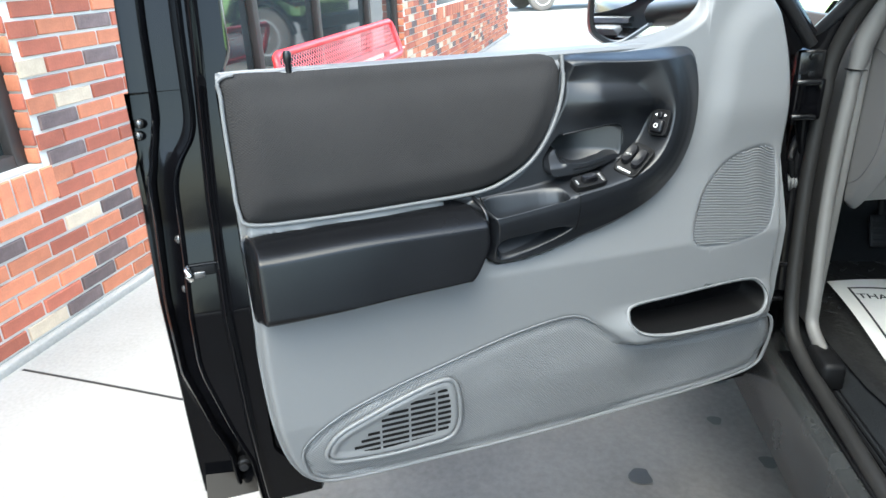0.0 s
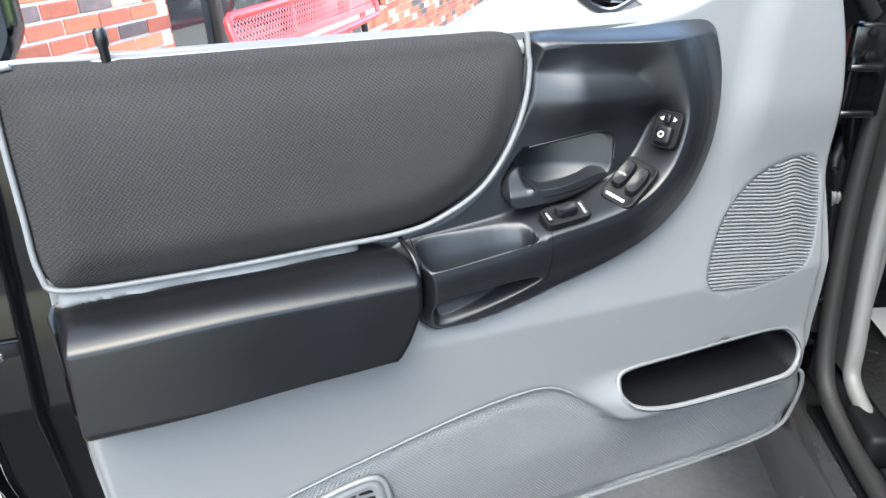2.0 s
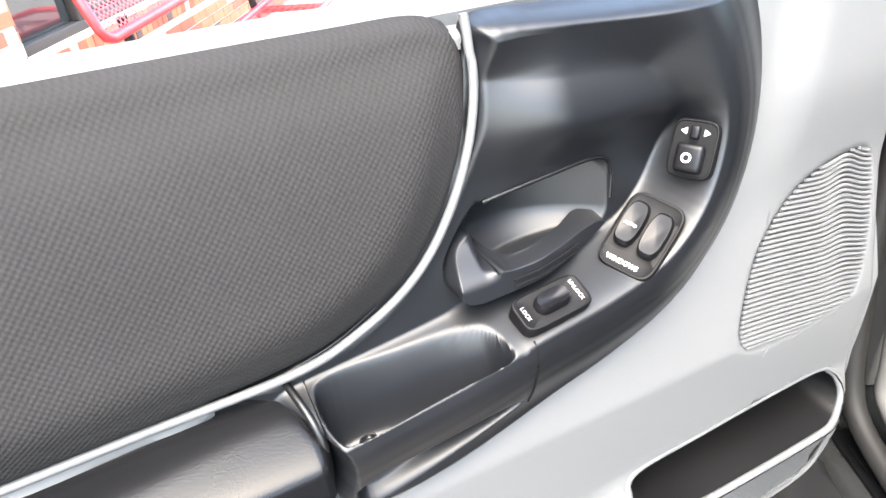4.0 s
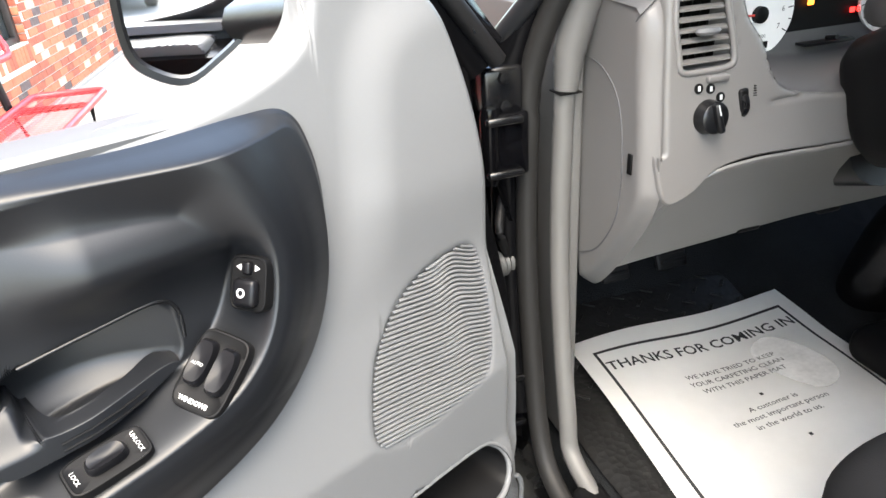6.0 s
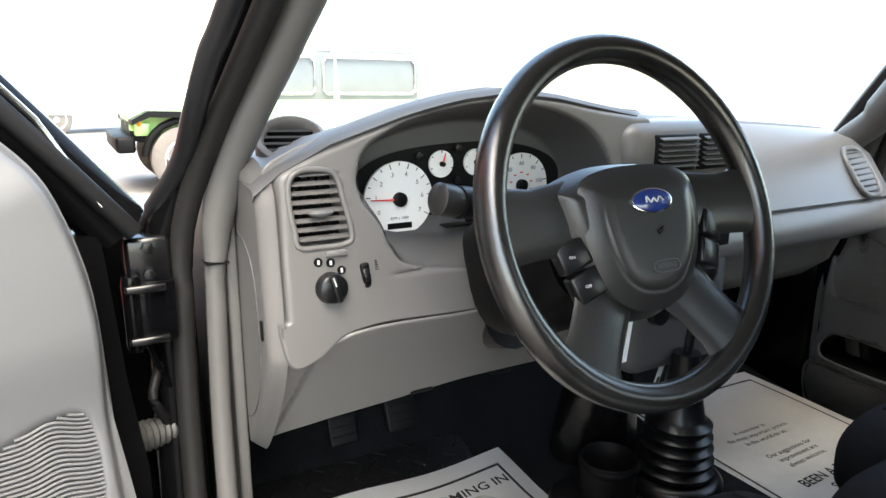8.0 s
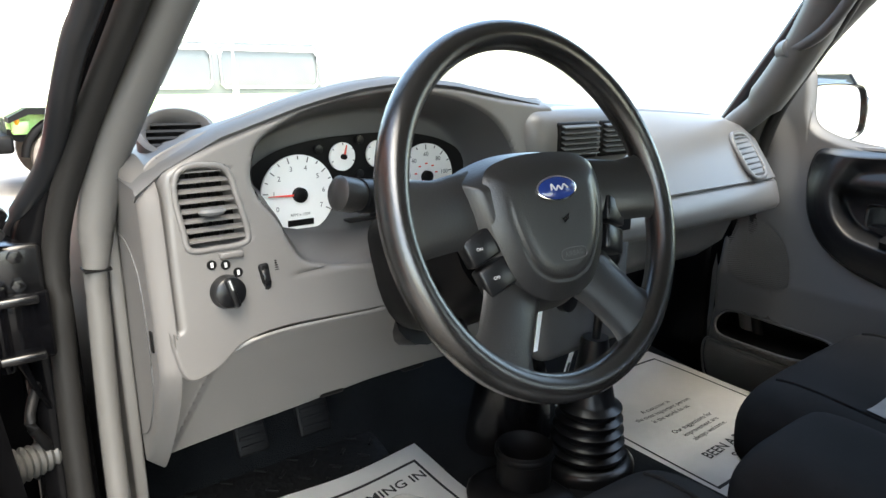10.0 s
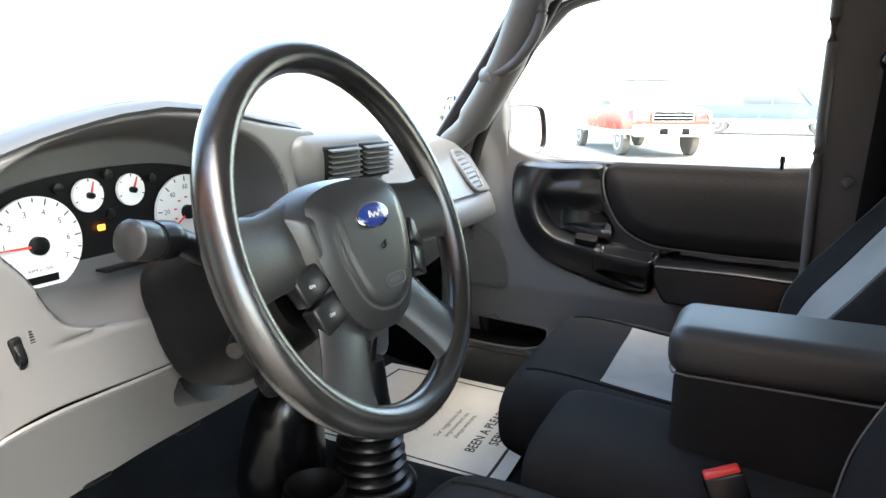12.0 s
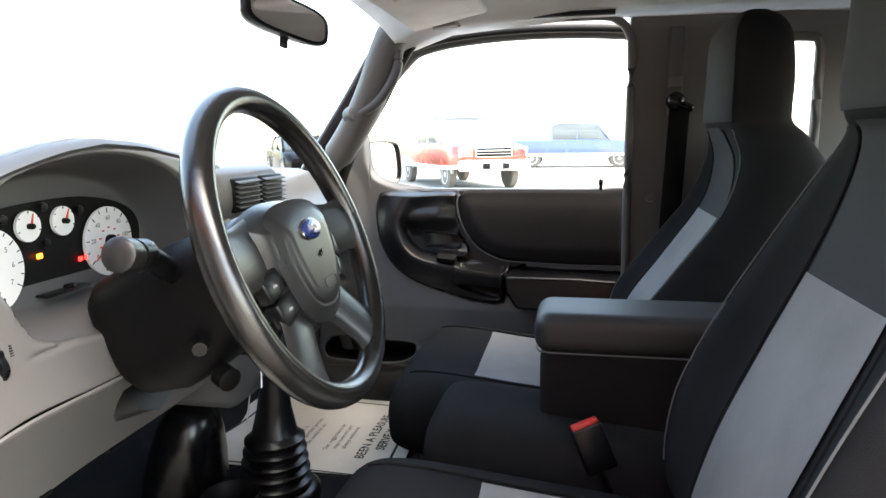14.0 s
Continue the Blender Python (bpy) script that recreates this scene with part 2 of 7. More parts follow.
WHITE_PAINT = surface("white_car_paint", (0.8, 0.8, 0.79), 0.25, coat=0.6, vary=0.03, bump=0)
ORANGE_PAINT = surface("orange_car_paint", (0.40, 0.05, 0.028), 0.25, coat=0.6, vary=0.05, bump=0)
BLUE_PAINT = surface("blue_car_paint", (0.09, 0.13, 0.32), 0.25, coat=0.6, vary=0.05, bump=0)
SILVER_PAINT = surface("silver_car_paint", (0.4, 0.41, 0.41), 0.3, metal=0.1, coat=0.5, vary=0.05, bump=0)
TYRE = surface("tyre_rubber", (0.15, 0.135, 0.12), 0.8, vary=0.25, fine=60, bump=0.4)


# ---- mesh helpers ----
def thing(name, loc, label, category, group="", kind=""):
    ob = new(name)
    ob.empty_display_size = 0.05
    ob.location = loc
    return tagged(ob, label, category, group, kind)


def finish(name, bm, material, angle=47, flip=True):
    me = bpy.data.meshes.new(name)
    if flip:
        bmesh.ops.recalc_face_normals(bm, faces=bm.faces)
    bm.to_mesh(me)
    bm.free()
    for f in me.polygons:
        f.use_smooth = True
    me.set_sharp_from_angle(angle=radians(angle))
    me.materials.append(material)
    return me


def part(name, bm, material, parent, label="", angle=47):
    """One mesh, given in world metres, as a part of a thing or of a part."""
    ob = new(name, finish(name, bm, material, angle))
    ob.parent = parent
    if parent.type == "EMPTY":
        ob.matrix_parent_inverse = Matrix.Translation(-parent.location)
    return tagged(ob, label)


def solid(name, bm, material, label, category, kind="", group="", angle=47):
    return tagged(new(name, finish(name, bm, material, angle)), label, category, group, kind)


def box(bm, lo, hi, bevel=0.0, m=None, seg=2):
    r = bmesh.ops.create_cube(bm, size=1)
    vs = r["verts"]
    lo, hi = Vector(lo), Vector(hi)
    for v in vs:
        v.co = Vector([(a + b) / 2 + c * (b - a) for a, b, c in zip(lo, hi, v.co)])
    if bevel:
        es = list({e for v in vs for e in v.link_edges})
        out = bmesh.ops.bevel(bm, geom=es, offset=bevel, segments=seg, affect="EDGES", profile=0.5)
        vs = list({v for f in out["faces"] for v in f.verts} | {v for v in vs if v.is_valid})
    if m:
        bmesh.ops.transform(bm, matrix=m, verts=vs)
    return vs


def spline(pts, n=8, closed=False):
    """Catmull-Rom through the points."""
    p = [Vector(q) for q in pts]
    k = len(p)
    out = []
    for i in range(k if closed else k - 1):
        if closed:
            a, b, c, d = p[(i - 1) % k], p[i], p[(i + 1) % k], p[(i + 2) % k]
        else:
            a, b, c, d = p[max(i - 1, 0)], p[i], p[i + 1], p[min(i + 2, k - 1)]
        for j in range(n):
            t = j / n
            out.append(0.5 * ((2 * b) + (c - a) * t + (2 * a - 5 * b + 4 * c - d) * t * t + (3 * b - a - 3 * c + d) * t ** 3))
    if not closed:
        out.append(p[-1])
    return out


def loft(bm, rings, cap=True, closed=False):
    vs = [[bm.verts.new(p) for p in r] for r in rings]
    k = len(vs[0])
    for i in range(len(vs) if closed else len(vs) - 1):
        a, b = vs[i], vs[(i + 1) % len(vs)]
        for j in range(k):
            bm.faces.new((a[j], a[(j + 1) % k], b[(j + 1) % k], b[j]))
    if cap and not closed:
        bm.faces.new(vs[0])
        bm.faces.new(vs[-1][::-1])


def tube(bm, pts, r, seg=8, closed=False, flat=(1, 1), up=(0, 0, 1)):
    """A rod along points; r a number or a list; flat squeezes the section along the side and along up."""
    pts = [Vector(p) for p in pts]
    k = len(pts)
    rings = []
    for i, p in enumerate(pts):
        if closed:
            d = pts[(i + 1) % k] - pts[i - 1]
        else:
            d = pts[min(i + 1, k - 1)] - pts[max(i - 1, 0)]
        d.normalize()
        side = d.cross(Vector(up))
        if side.length < 1e-3:
            side = d.cross(Vector((1, 0, 0)))
        side.normalize()
        over = side.cross(d)
        rad = r[i] if isinstance(r, (list, tuple)) else r
        rings.append([p + side * (rad * flat[0] * math.cos(a)) + over * (rad * flat[1] * math.sin(a)) for a in [2 * math.pi * j / seg for j in range(seg)]])
    loft(bm, rings, not closed, closed)


def lathe(bm, profile, m, seg=32, cap=True):
    rings = [[m @ Vector((r * math.cos(a), r * math.sin(a), h)) for a in [2 * math.pi * j / seg for j in range(seg)]] for r, h in profile]
    loft(bm, rings, cap)


def axis_at(p, d):
    """A pose at p whose z axis runs along d."""
    return Matrix.Translation(p) @ Vector(d).to_track_quat("Z", "Y").to_matrix().to_4x4()


def edge_distance(poly, pts):
    a = poly
    b = np.roll(poly, -1, axis=0)
    ab = b - a
    ap = pts[:, None, :] - a[None]
    t = np.clip((ap * ab).sum(-1) / np.maximum((ab * ab).sum(-1), 1e-12), 0, 1)
    return np.sqrt(((ap - t[..., None] * ab) ** 2).sum(-1)).min(1)


def inside(poly, pts):
    x, y = pts[:, 0][:, None], pts[:, 1][:, None]
    a, b = poly, np.roll(poly, -1, axis=0)
    cond = (a[:, 1] > y) != (b[:, 1] > y)
    with np.errstate(divide="ignore", invalid="ignore"):
        xs = a[:, 0] + (y - a[:, 1]) / (b[:, 1] - a[:, 1]) * (b[:, 0] - a[:, 0])
    return ((cond & (x < xs)).sum(1) % 2) == 1


def signed(poly, pts):
    """Distance to the outline: positive inside, negative outside."""
    return np.where(inside(poly, pts), 1, -1) * edge_distance(poly, pts)


def outline(pts, n=6):
    return np.array([(p[0], p[1]) for p in spline([(a, b, 0) for a, b in pts], n, True)])


def step(a, b, x):
    t = np.clip((x - a) / (b - a), 0, 1)
    return t * t * (3 - 2 * t)


def colsurf(bm, poly, place, height, nu=48, nz=20, shift=None):
    """A moulded sheet over an outline that every upright line cuts once. height(u, z, distance from the edge) -> relief; place(u, z, relief) -> point."""
    u0, u1 = poly[:, 0].min() + 1e-4, poly[:, 0].max() - 1e-4
    us = u0 + (u1 - u0) * (1 - np.cos(np.linspace(0, np.pi, nu))) / 2
    us = 0.5 * us + 0.5 * np.linspace(u0, u1, nu)
    us[1:2] = u0 + (us[2] - u0) * 0.25
    us[-2:-1] = u1 - (u1 - us[-3]) * 0.25
    a, b = poly, np.roll(poly, -1, axis=0)
    k = (1 - np.cos(np.linspace(0, np.pi, nz))) / 2
    k = 0.6 * k + 0.4 * np.linspace(0, 1, nz)
    pts = []
    for u in us:
        hit = (a[:, 0] - u) * (b[:, 0] - u) <= 0
        den = b[hit, 0] - a[hit, 0]
        den = np.where(np.abs(den) < 1e-9, 1e-9, den)
        zs = a[hit, 1] + np.clip((u - a[hit, 0]) / den, 0, 1) * (b[hit, 1] - a[hit, 1])
        lo, hi = zs.min(), zs.max()
        pts += [(u, lo + (hi - lo) * t) for t in k]
    pts = np.array(pts)
    sd = edge_distance(poly, pts)
    h = height(pts[:, 0], pts[:, 1], sd)
    if shift is not None:
        pts = np.stack([pts[:, 0], pts[:, 1] + shift(pts[:, 0], pts[:, 1])], 1)
    vs = [bm.verts.new(place(u, z, w)) for (u, z), w in zip(pts, h)]
    for i in range(nu - 1):
        for j in range(nz - 1):
            bm.faces.new((vs[i * nz + j], vs[(i + 1) * nz + j], vs[(i + 1) * nz + j + 1], vs[i * nz + j + 1]))
    return vs


def writing(name, text, size, m, material, parent, label="", align="CENTER", bold=0.0):
    """Flat lettering in the built-in font, as a mesh; m places it (x along the line, y up the letters)."""
    cu = bpy.data.curves.new(name, "FONT")
    cu.body, cu.size, cu.align_x, cu.align_y, cu.offset, cu.resolution_u = text, size, align, "CENTER", bold, 2
    ob = bpy.data.objects.new(name, cu)
    scene.collection.objects.link(ob)
    me = bpy.data.meshes.new_from_object(ob.evaluated_get(bpy.context.evaluated_depsgraph_get()))
    bpy.data.objects.remove(ob)
    bpy.data.curves.remove(cu)
    me.name = name
    me.transform(m)
    me.materials.clear()
    me.materials.append(material)
    o = new(name, me)
    o.parent = parent
    if parent.type == "EMPTY":
        o.matrix_parent_inverse = Matrix.Translation(-parent.location)
    return tagged(o, label)


def basis(origin, x, y):
    """A pose from an origin and the directions of its x and y axes."""
    x = Vector(x).normalized()
    z = x.cross(Vector(y)).normalized()
    y = z.cross(x)
    m = Matrix((x, y, z)).transposed().to_4x4()
    m.translation = origin
    return m


# ---- the doors: one function, an opened and a closed one ----
SWING = radians(24)
DOOR_O = Vector((-0.95, 0.17, 0))
DOOR_U = Vector((-math.cos(SWING), -math.sin(SWING), 0))
DOOR_W = Vector((math.sin(SWING), -math.cos(SWING), 0))


def open_door(u, z, w):
    return DOOR_O + DOOR_U * u + DOOR_W * w + Vector((0, 0, z))


def shut_door(u, z, w):
    return Vector((0.715 - w, 0.305 - 0.96 * u, z - 0.012))


def lean(z):
    """How far the trim stands in from the door's plane at a height."""
    return np.interp(z, [0.45, 0.55, 0.65, 0.75, 0.86, 0.98, 1.19, 1.40], [-0.03, -0.012, 0.0, 0.0, 0.003, -0.028, -0.063, -0.095])


PANEL = outline([(0.812, 1.185), (0.816, 1.1), (0.817, 1.0), (0.815, 0.9), (0.819, 0.77), (0.812, 0.64), (0.79, 0.55), (0.745, 0.503), (0.62, 0.497), (0.41, 0.505), (0.17, 0.51), (-0.02, 0.523), (-0.11, 0.546), (-0.138, 0.59), (-0.13, 0.68), (-0.125, 0.77), (-0.127, 0.9), (-0.134, 1.05), (-0.13, 1.15), (-0.105, 1.24), (-0.063, 1.293), (-0.02, 1.335), (0.015, 1.36), (0.03, 1.32), (0.045, 1.245), (0.1, 1.212), (0.2, 1.194), (0.31, 1.188), (0.56, 1.192), (0.7, 1.194), (0.8, 1.195)])
PAD = outline([(0.803, 1.192), (0.7, 1.191), (0.56, 1.191), (0.4, 1.19), (0.33, 1.187), (0.308, 1.165), (0.313, 1.12), (0.335, 1.072), (0.368, 1.033), (0.413, 1.008), (0.466, 0.995), (0.59, 0.989), (0.7, 0.987), (0.795, 0.99), (0.812, 1.01), (0.813, 1.07), (0.812, 1.16)])
BIN = outline([(0.81, 0.975), (0.72, 0.981), (0.6, 0.983), (0.5, 0.988), (0.46, 0.984), (0.44, 0.955), (0.455, 0.908), (0.482, 0.87), (0.51, 0.865), (0.61, 0.86), (0.73, 0.85), (0.795, 0.845), (0.814, 0.86), (0.815, 0.93)])
ARM = outline([(0.502, 0.989), (0.478, 0.995), (0.424, 1.007), (0.378, 1.033), (0.344, 1.07), (0.321, 1.118), (0.311, 1.168), (0.294, 1.185), (0.2, 1.184), (0.115, 1.186), (0.078, 1.181), (0.064, 1.155), (0.062, 1.11), (0.075, 1.045), (0.106, 0.99), (0.151, 0.952), (0.208, 0.925), (0.274, 0.906), (0.357, 0.886), (0.42, 0.88), (0.452, 0.89), (0.454, 0.93), (0.458, 0.962), (0.482, 0.977)])
POCKET = outline([(0.194, 0.738), (0.18, 0.757), (0.1, 0.762), (-0.05, 0.768), (-0.088, 0.755), (-0.1, 0.73), (-0.09, 0.709), (-0.06, 0.703), (0.02, 0.699), (0.11, 0.699), (0.166, 0.709), (0.188, 0.722)])
LOWER = outline([(0.774, 0.577), (0.764, 0.614), (0.71, 0.656), (0.62, 0.69), (0.517, 0.719), (0.42, 0.744), (0.335, 0.759), (0.285, 0.756), (0.235, 0.724), (0.18, 0.688), (0.12, 0.674), (0.03, 0.672), (-0.08, 0.678), (-0.13, 0.672), (-0.136, 0.6), (-0.112, 0.556), (0.0, 0.536), (0.176, 0.525), (0.35, 0.516), (0.52, 0.513), (0.7, 0.514), (0.757, 0.531)])
SPEAKER = outline([(0.735, 0.592), (0.713, 0.623), (0.665, 0.647), (0.6, 0.672), (0.54, 0.688), (0.515, 0.68), (0.506, 0.64), (0.506, 0.59), (0.524, 0.562), (0.57, 0.556), (0.63, 0.554), (0.7, 0.56), (0.73, 0.57)])
ROUND_GRILLE = outline([(-0.09, 1.008), (-0.106, 0.985), (-0.104, 0.92), (-0.088, 0.87), (-0.06, 0.855), (0.0, 0.845), (0.045, 0.846), (0.073, 0.862), (0.068, 0.9), (0.045, 0.95), (0.0, 0.99), (-0.05, 1.008)])
PLATEAU = outline([(0.05, 0.95), (0.036, 1.045), (0.033, 1.084), (0.023, 1.124), (0.013, 1.173), (0.002, 1.205), (-0.024, 1.238), (-0.061, 1.256), (-0.1, 1.262), (-0.2, 1.25), (-0.22, 1.1), (-0.2, 0.95)])
WELL = outline([(0.452, 0.979), (0.44, 0.984), (0.39, 0.987), (0.345, 0.990), (0.331, 0.990), (0.325, 0.986), (0.33, 0.981), (0.38, 0.975), (0.435, 0.969), (0.449, 0.971)])
HOLLOW = outline([(0.345, 1.03), (0.325, 1.058), (0.306, 1.066), (0.26, 1.072), (0.2155, 1.075), (0.203, 1.062), (0.204, 1.04), (0.214, 1.022), (0.25, 1.013), (0.30, 1.008), (0.338, 1.010)])
SCOOP = outline([(0.44, 0.928), (0.39, 0.935), (0.335, 0.937), (0.313, 0.928), (0.35, 0.91), (0.4, 0.896), (0.44, 0.894)])
RIDGE = np.array([(p[0], p[1]) for p in spline([(0.33, 1.205, 0), (0.26, 1.198, 0), (0.195, 1.188, 0), (0.155, 1.168, 0), (0.134, 1.12, 0), (0.135, 1.078, 0), (0.155, 1.034, 0), (0.192, 1.003, 0), (0.245, 0.988, 0), (0.30, 0.980, 0), (0.36, 0.970, 0), (0.46, 0.960, 0)], 6)])


def ridge_distance(u, z):
    p = np.stack([u, z], 1)
    a, b = RIDGE[:-1], RIDGE[1:]
    ab = b - a
    ap = p[:, None] - a[None]
    t = np.clip((ap * ab).sum(-1) / (ab * ab).sum(-1), 0, 1)
    q = ap - t[..., None] * ab
    d2 = (q ** 2).sum(-1)
    i = d2.argmin(1)
    r = np.arange(len(u))
    side = ab[i, 0] * q[r, i, 1] - ab[i, 1] * q[r, i, 0]
    return np.sqrt(d2[r, i]) * np.sign(side)


def pocket_bulge(u, z):
    return 0.030 * step(0.765, 0.715, z) * step(0.27, 0.15, u) * step(0.665, 0.70, z) * (0.15 + 0.85 * step(-0.132, -0.06, u))


def panel_relief(u, z, sd):
    p = np.stack([u, z], 1)
    w = lean(z) - 0.022 * (1 - step(0, 0.022, sd)) ** 2
    w = w + 0.013 * step(-0.016, 0.042, signed(PLATEAU, p)) * step(0.985, 1.09, z)
    w = w + pocket_bulge(u, z) - 0.006 * step(-0.001, 0.009, signed(ROUND_GRILLE, p))
    w = w - 0.012 * step(-0.004, 0.012, signed(LOWER, p))
    w = w - 0.12 * step(0.0, 0.006, signed(POCKET, p))
    w = w - 0.12 * step(0.0, 0.007, signed(ARM, p) + 0.001 - 0.007 * np.maximum(step(0.3, 0.26, u), step(1.155, 1.172, z))) - 0.02 * step(-0.014, -0.004, signed(ARM, p)) * step(0.29, 0.31, u) * step(0.955, 0.968, z) * step(1.165, 1.15, z) - 0.03 * step(0.425, 0.435, u) * step(0.505, 0.49, u) * step(0.935, 0.955, z) * step(1.0, 0.992, z) - 0.02 * step(0.006, 0.016, signed(BIN, p)) - 0.015 * step(0.006, 0.016, signed(PAD, p))
    return w


def arm_relief(u, z, sd, cuts=True):
    """The armrest: a crest all round, a steep switch band inside it, a rounded flank outside."""
    p = np.stack([u, z], 1)
    d = ridge_distance(u, z)
    top = step(1.09, 1.175, z)
    crest = 0.053 - 0.022 * top * step(0.12, 0.3, u)
    valley = 0.003 + 0.031 * (0.25 + 0.75 * step(0.318, 0.25, u)) * np.exp(-((z - 1.118) / np.where(z > 1.118, 0.048, 0.03)) ** 2)
    band = valley + (crest - valley) * (1 - step(0.005, 0.025 + 0.045 * top, d))
    o = np.abs(np.minimum(d, 0))
    flank = crest * (1 - 0.16 * step(0.0, 0.03, o) - 0.50 * step(0.018, 0.074, o))
    h = np.where(d > 0, band, flank)
    if cuts:
        e = step(-0.004, 0.012, sd)
        k = step(0.25, 0.29, u) * step(0.985, 1.01, z) * step(1.18, 1.16, z)
        h = h * (e * (1 - k) + step(0.004, 0.015, sd) * k) + (0.002 - 0.010 * step(0.26, 0.3, u)) * (1 - step(0, 0.004, sd))
        a = step(-0.001, 0.006, signed(HOLLOW, p))
        h = h * (1 - a) + a * np.minimum(h, -0.034 + 6.0 * (u - 0.285) ** 2 + 0.012 * step(1.035, 1.01, z))
        a = step(0.0, 0.010, signed(SCOOP, p))
        h = h * (1 - a) + a * (0.002 + 0.010 * step(0.93, 0.895, z))
    return lean(z) + h


def well_drop(u, z):
    """How far the pull cup sinks below the armrest's top."""
    return -0.045 * step(-0.0006, 0.0056, signed(WELL, np.stack([u, z], 1)))


def build_door(place, name, label, hinge, opened):
    door = thing(name, place(0.3, 0.46, -0.06), label, "door")

    def sheet(nm, poly, h, mat, parent=door, nu=48, nz=20, lab="", angle=60):
        bm = bmesh.new()
        colsurf(bm, poly, place, h, nu, nz)
        return part(nm, bm, mat, parent, lab, angle)

    def slab(nm, pts, w0, w1, mat, parent=door, bevel=0.006, lab=""):
        """A plate over an outline, between two depths."""
        bm = bmesh.new()
        a = [bm.verts.new(place(u, z, w0)) for u, z in pts]
        b = [bm.verts.new(place(u, z, w1)) for u, z in pts]
        k = len(a)
        for i in range(k):
            bm.faces.new((a[i], a[(i + 1) % k], b[(i + 1) % k], b[i]))
        top = bm.faces.new(b)
        bm.faces.new(a[::-1])
        if bevel:
            bmesh.ops.bevel(bm, geom=list(top.edges), offset=bevel, segments=2, affect="EDGES")
        return part(nm, bm, mat, parent, lab)

    # painted shell behind the trim, rear face with its seal and latch
    bm = bmesh.new()
    rings = []
    for u in (-0.168, -0.158, 0.82, 0.84, 0.94):
        d = 0.03 if u < -0.16 else 0.0
        front = -0.026 if u < 0.83 else -0.1
        rings.append([place(u, z, w) for z, w in ((0.485 + d, -0.15), (0.485 + d, -0.075), (0.52 + d, front - 0.03), (0.62, front - 0.02), (0.9, front - 0.022), (1.0, front - 0.05), (1.165, front - 0.075), (1.17, -0.13), (1.155, -0.19), (0.9, -0.20), (0.6, -0.18))])
    loft(bm, rings)
    shell = part("door_shell", bm, PAINT, door, "glossy black painted steel door shell")
    # window frame of pressed steel: rear post, sloping front post, top rail
    bm = bmesh.new()
    frame_path = spline([(0.885, 1.15, 0), (0.88, 1.35, 0), (0.865, 1.56, 0), (0.82, 1.61, 0), (0.5, 1.625, 0), (0.22, 1.6, 0), (0.112, 1.536, 0), (-0.078, 1.316, 0), (-0.198, 1.166, 0)], 5)
    pts = [place(p[0], p[1], lean(p[1]) - (0.135 if opened and p[0] > 0.84 else 0.055)) for p in frame_path]
    nrm = place(0, 0, 1) - place(0, 0, 0)
    tube(bm, pts, 0.036 if opened else 0.024, 10, flat=(1.0, 0.75), up=nrm)
    frame_ob = part("window_frame", bm, PAINT if opened else TRIM, door)
    bm = bmesh.new()
    tube(bm, [place(p[0], p[1], lean(p[1]) - (0.115 if opened and p[0] > 0.84 else 0.026)) for p in frame_path], 0.011, 8, up=nrm)
    part("rubber_seal", bm, RUBBER if opened else SEAL, frame_ob)
    if opened:
        bm = bmesh.new()
        tube(bm, [place(u, z, lean(z) - 0.02) for u, z in ((-0.165, 1.2), (-0.116, 1.294), (-0.052, 1.372), (0.03, 1.47))], 0.003, 6, up=nrm)
        part("bright_strip", bm, CHROME, frame_ob, "thin bright edge strip")
        # rear jamb: inner rib, latch plate with its S-shaped lip, seal channel, outer flange
        levels = np.concatenate([np.linspace(0.47, 1.3, 150), np.linspace(1.31, 1.6, 12)])
        rib = np.interp(levels, [0.45, 0.56, 0.67, 0.85, 1.02, 1.23, 1.6], [0.836, 0.842, 0.848, 0.8535, 0.8495, 0.836, 0.82])
        lip = np.interp(levels, [0.45, 0.566, 0.66, 0.75, 0.78, 0.855, 0.98, 1.04, 1.06, 1.082, 1.105, 1.125, 1.15, 1.25, 1.6], [0.845, 0.853, 0.878, 0.9, 0.904, 0.902, 0.8955, 0.893, 0.889, 0.879, 0.862, 0.855, 0.853, 0.85, 0.832])
        edge = np.interp(levels, [0.45, 0.67, 0.93, 1.06, 1.08, 1.29, 1.6], [0.948, 0.947, 0.949, 0.948, 0.941, 0.934, 0.905])
        smooth = np.hanning(7) / np.hanning(7).sum()
        lip[3:-3] = np.convolve(lip, smooth, "valid")
        bm = bmesh.new()
        grid_rows = []
        for z, a, b, c in zip(levels, rib, lip, edge):
            low = float(step(0.62, 0.56, z))
            high = float(step(1.06, 1.12, z))
            b = max(b, a + 0.012)
            e = min(b + 0.03 + 0.018 * high, c - 0.018)
            inner = 0.79 + 0.022 * float(step(1.22, 1.17, z)) - 0.07 * float(step(0.6, 0.5, z))
            prof = [(inner, -0.075), (inner + 0.001, -0.044), (inner + 0.006, -0.034), (a - 0.012, -0.034), (a - 0.006, -0.033), (a - 0.003, -0.0285), (a, -0.027), (a + 0.003, -0.0295), (a + 0.006, -0.037), (b - 0.005, -0.037), (b - 0.002, -0.033), (b, -0.0315), (b + 0.002, -0.034), (b + 0.004, -0.043), (b + 0.01, -0.07 - 0.01 * low), (b + 0.014, -0.077 - 0.012 * low), (e - 0.003, -0.080 - 0.01 * low), (e, -0.071), (e + 0.004, -0.068), (e + 0.008, -0.073), (e + 0.01, -0.092), (c - 0.006, -0.098), (c - 0.002, -0.097), (c, -0.101), (c, -0.125)]
            grid_rows.append([bm.verts.new(place(u, z, float(lean(z)) + w)) for u, w in prof])
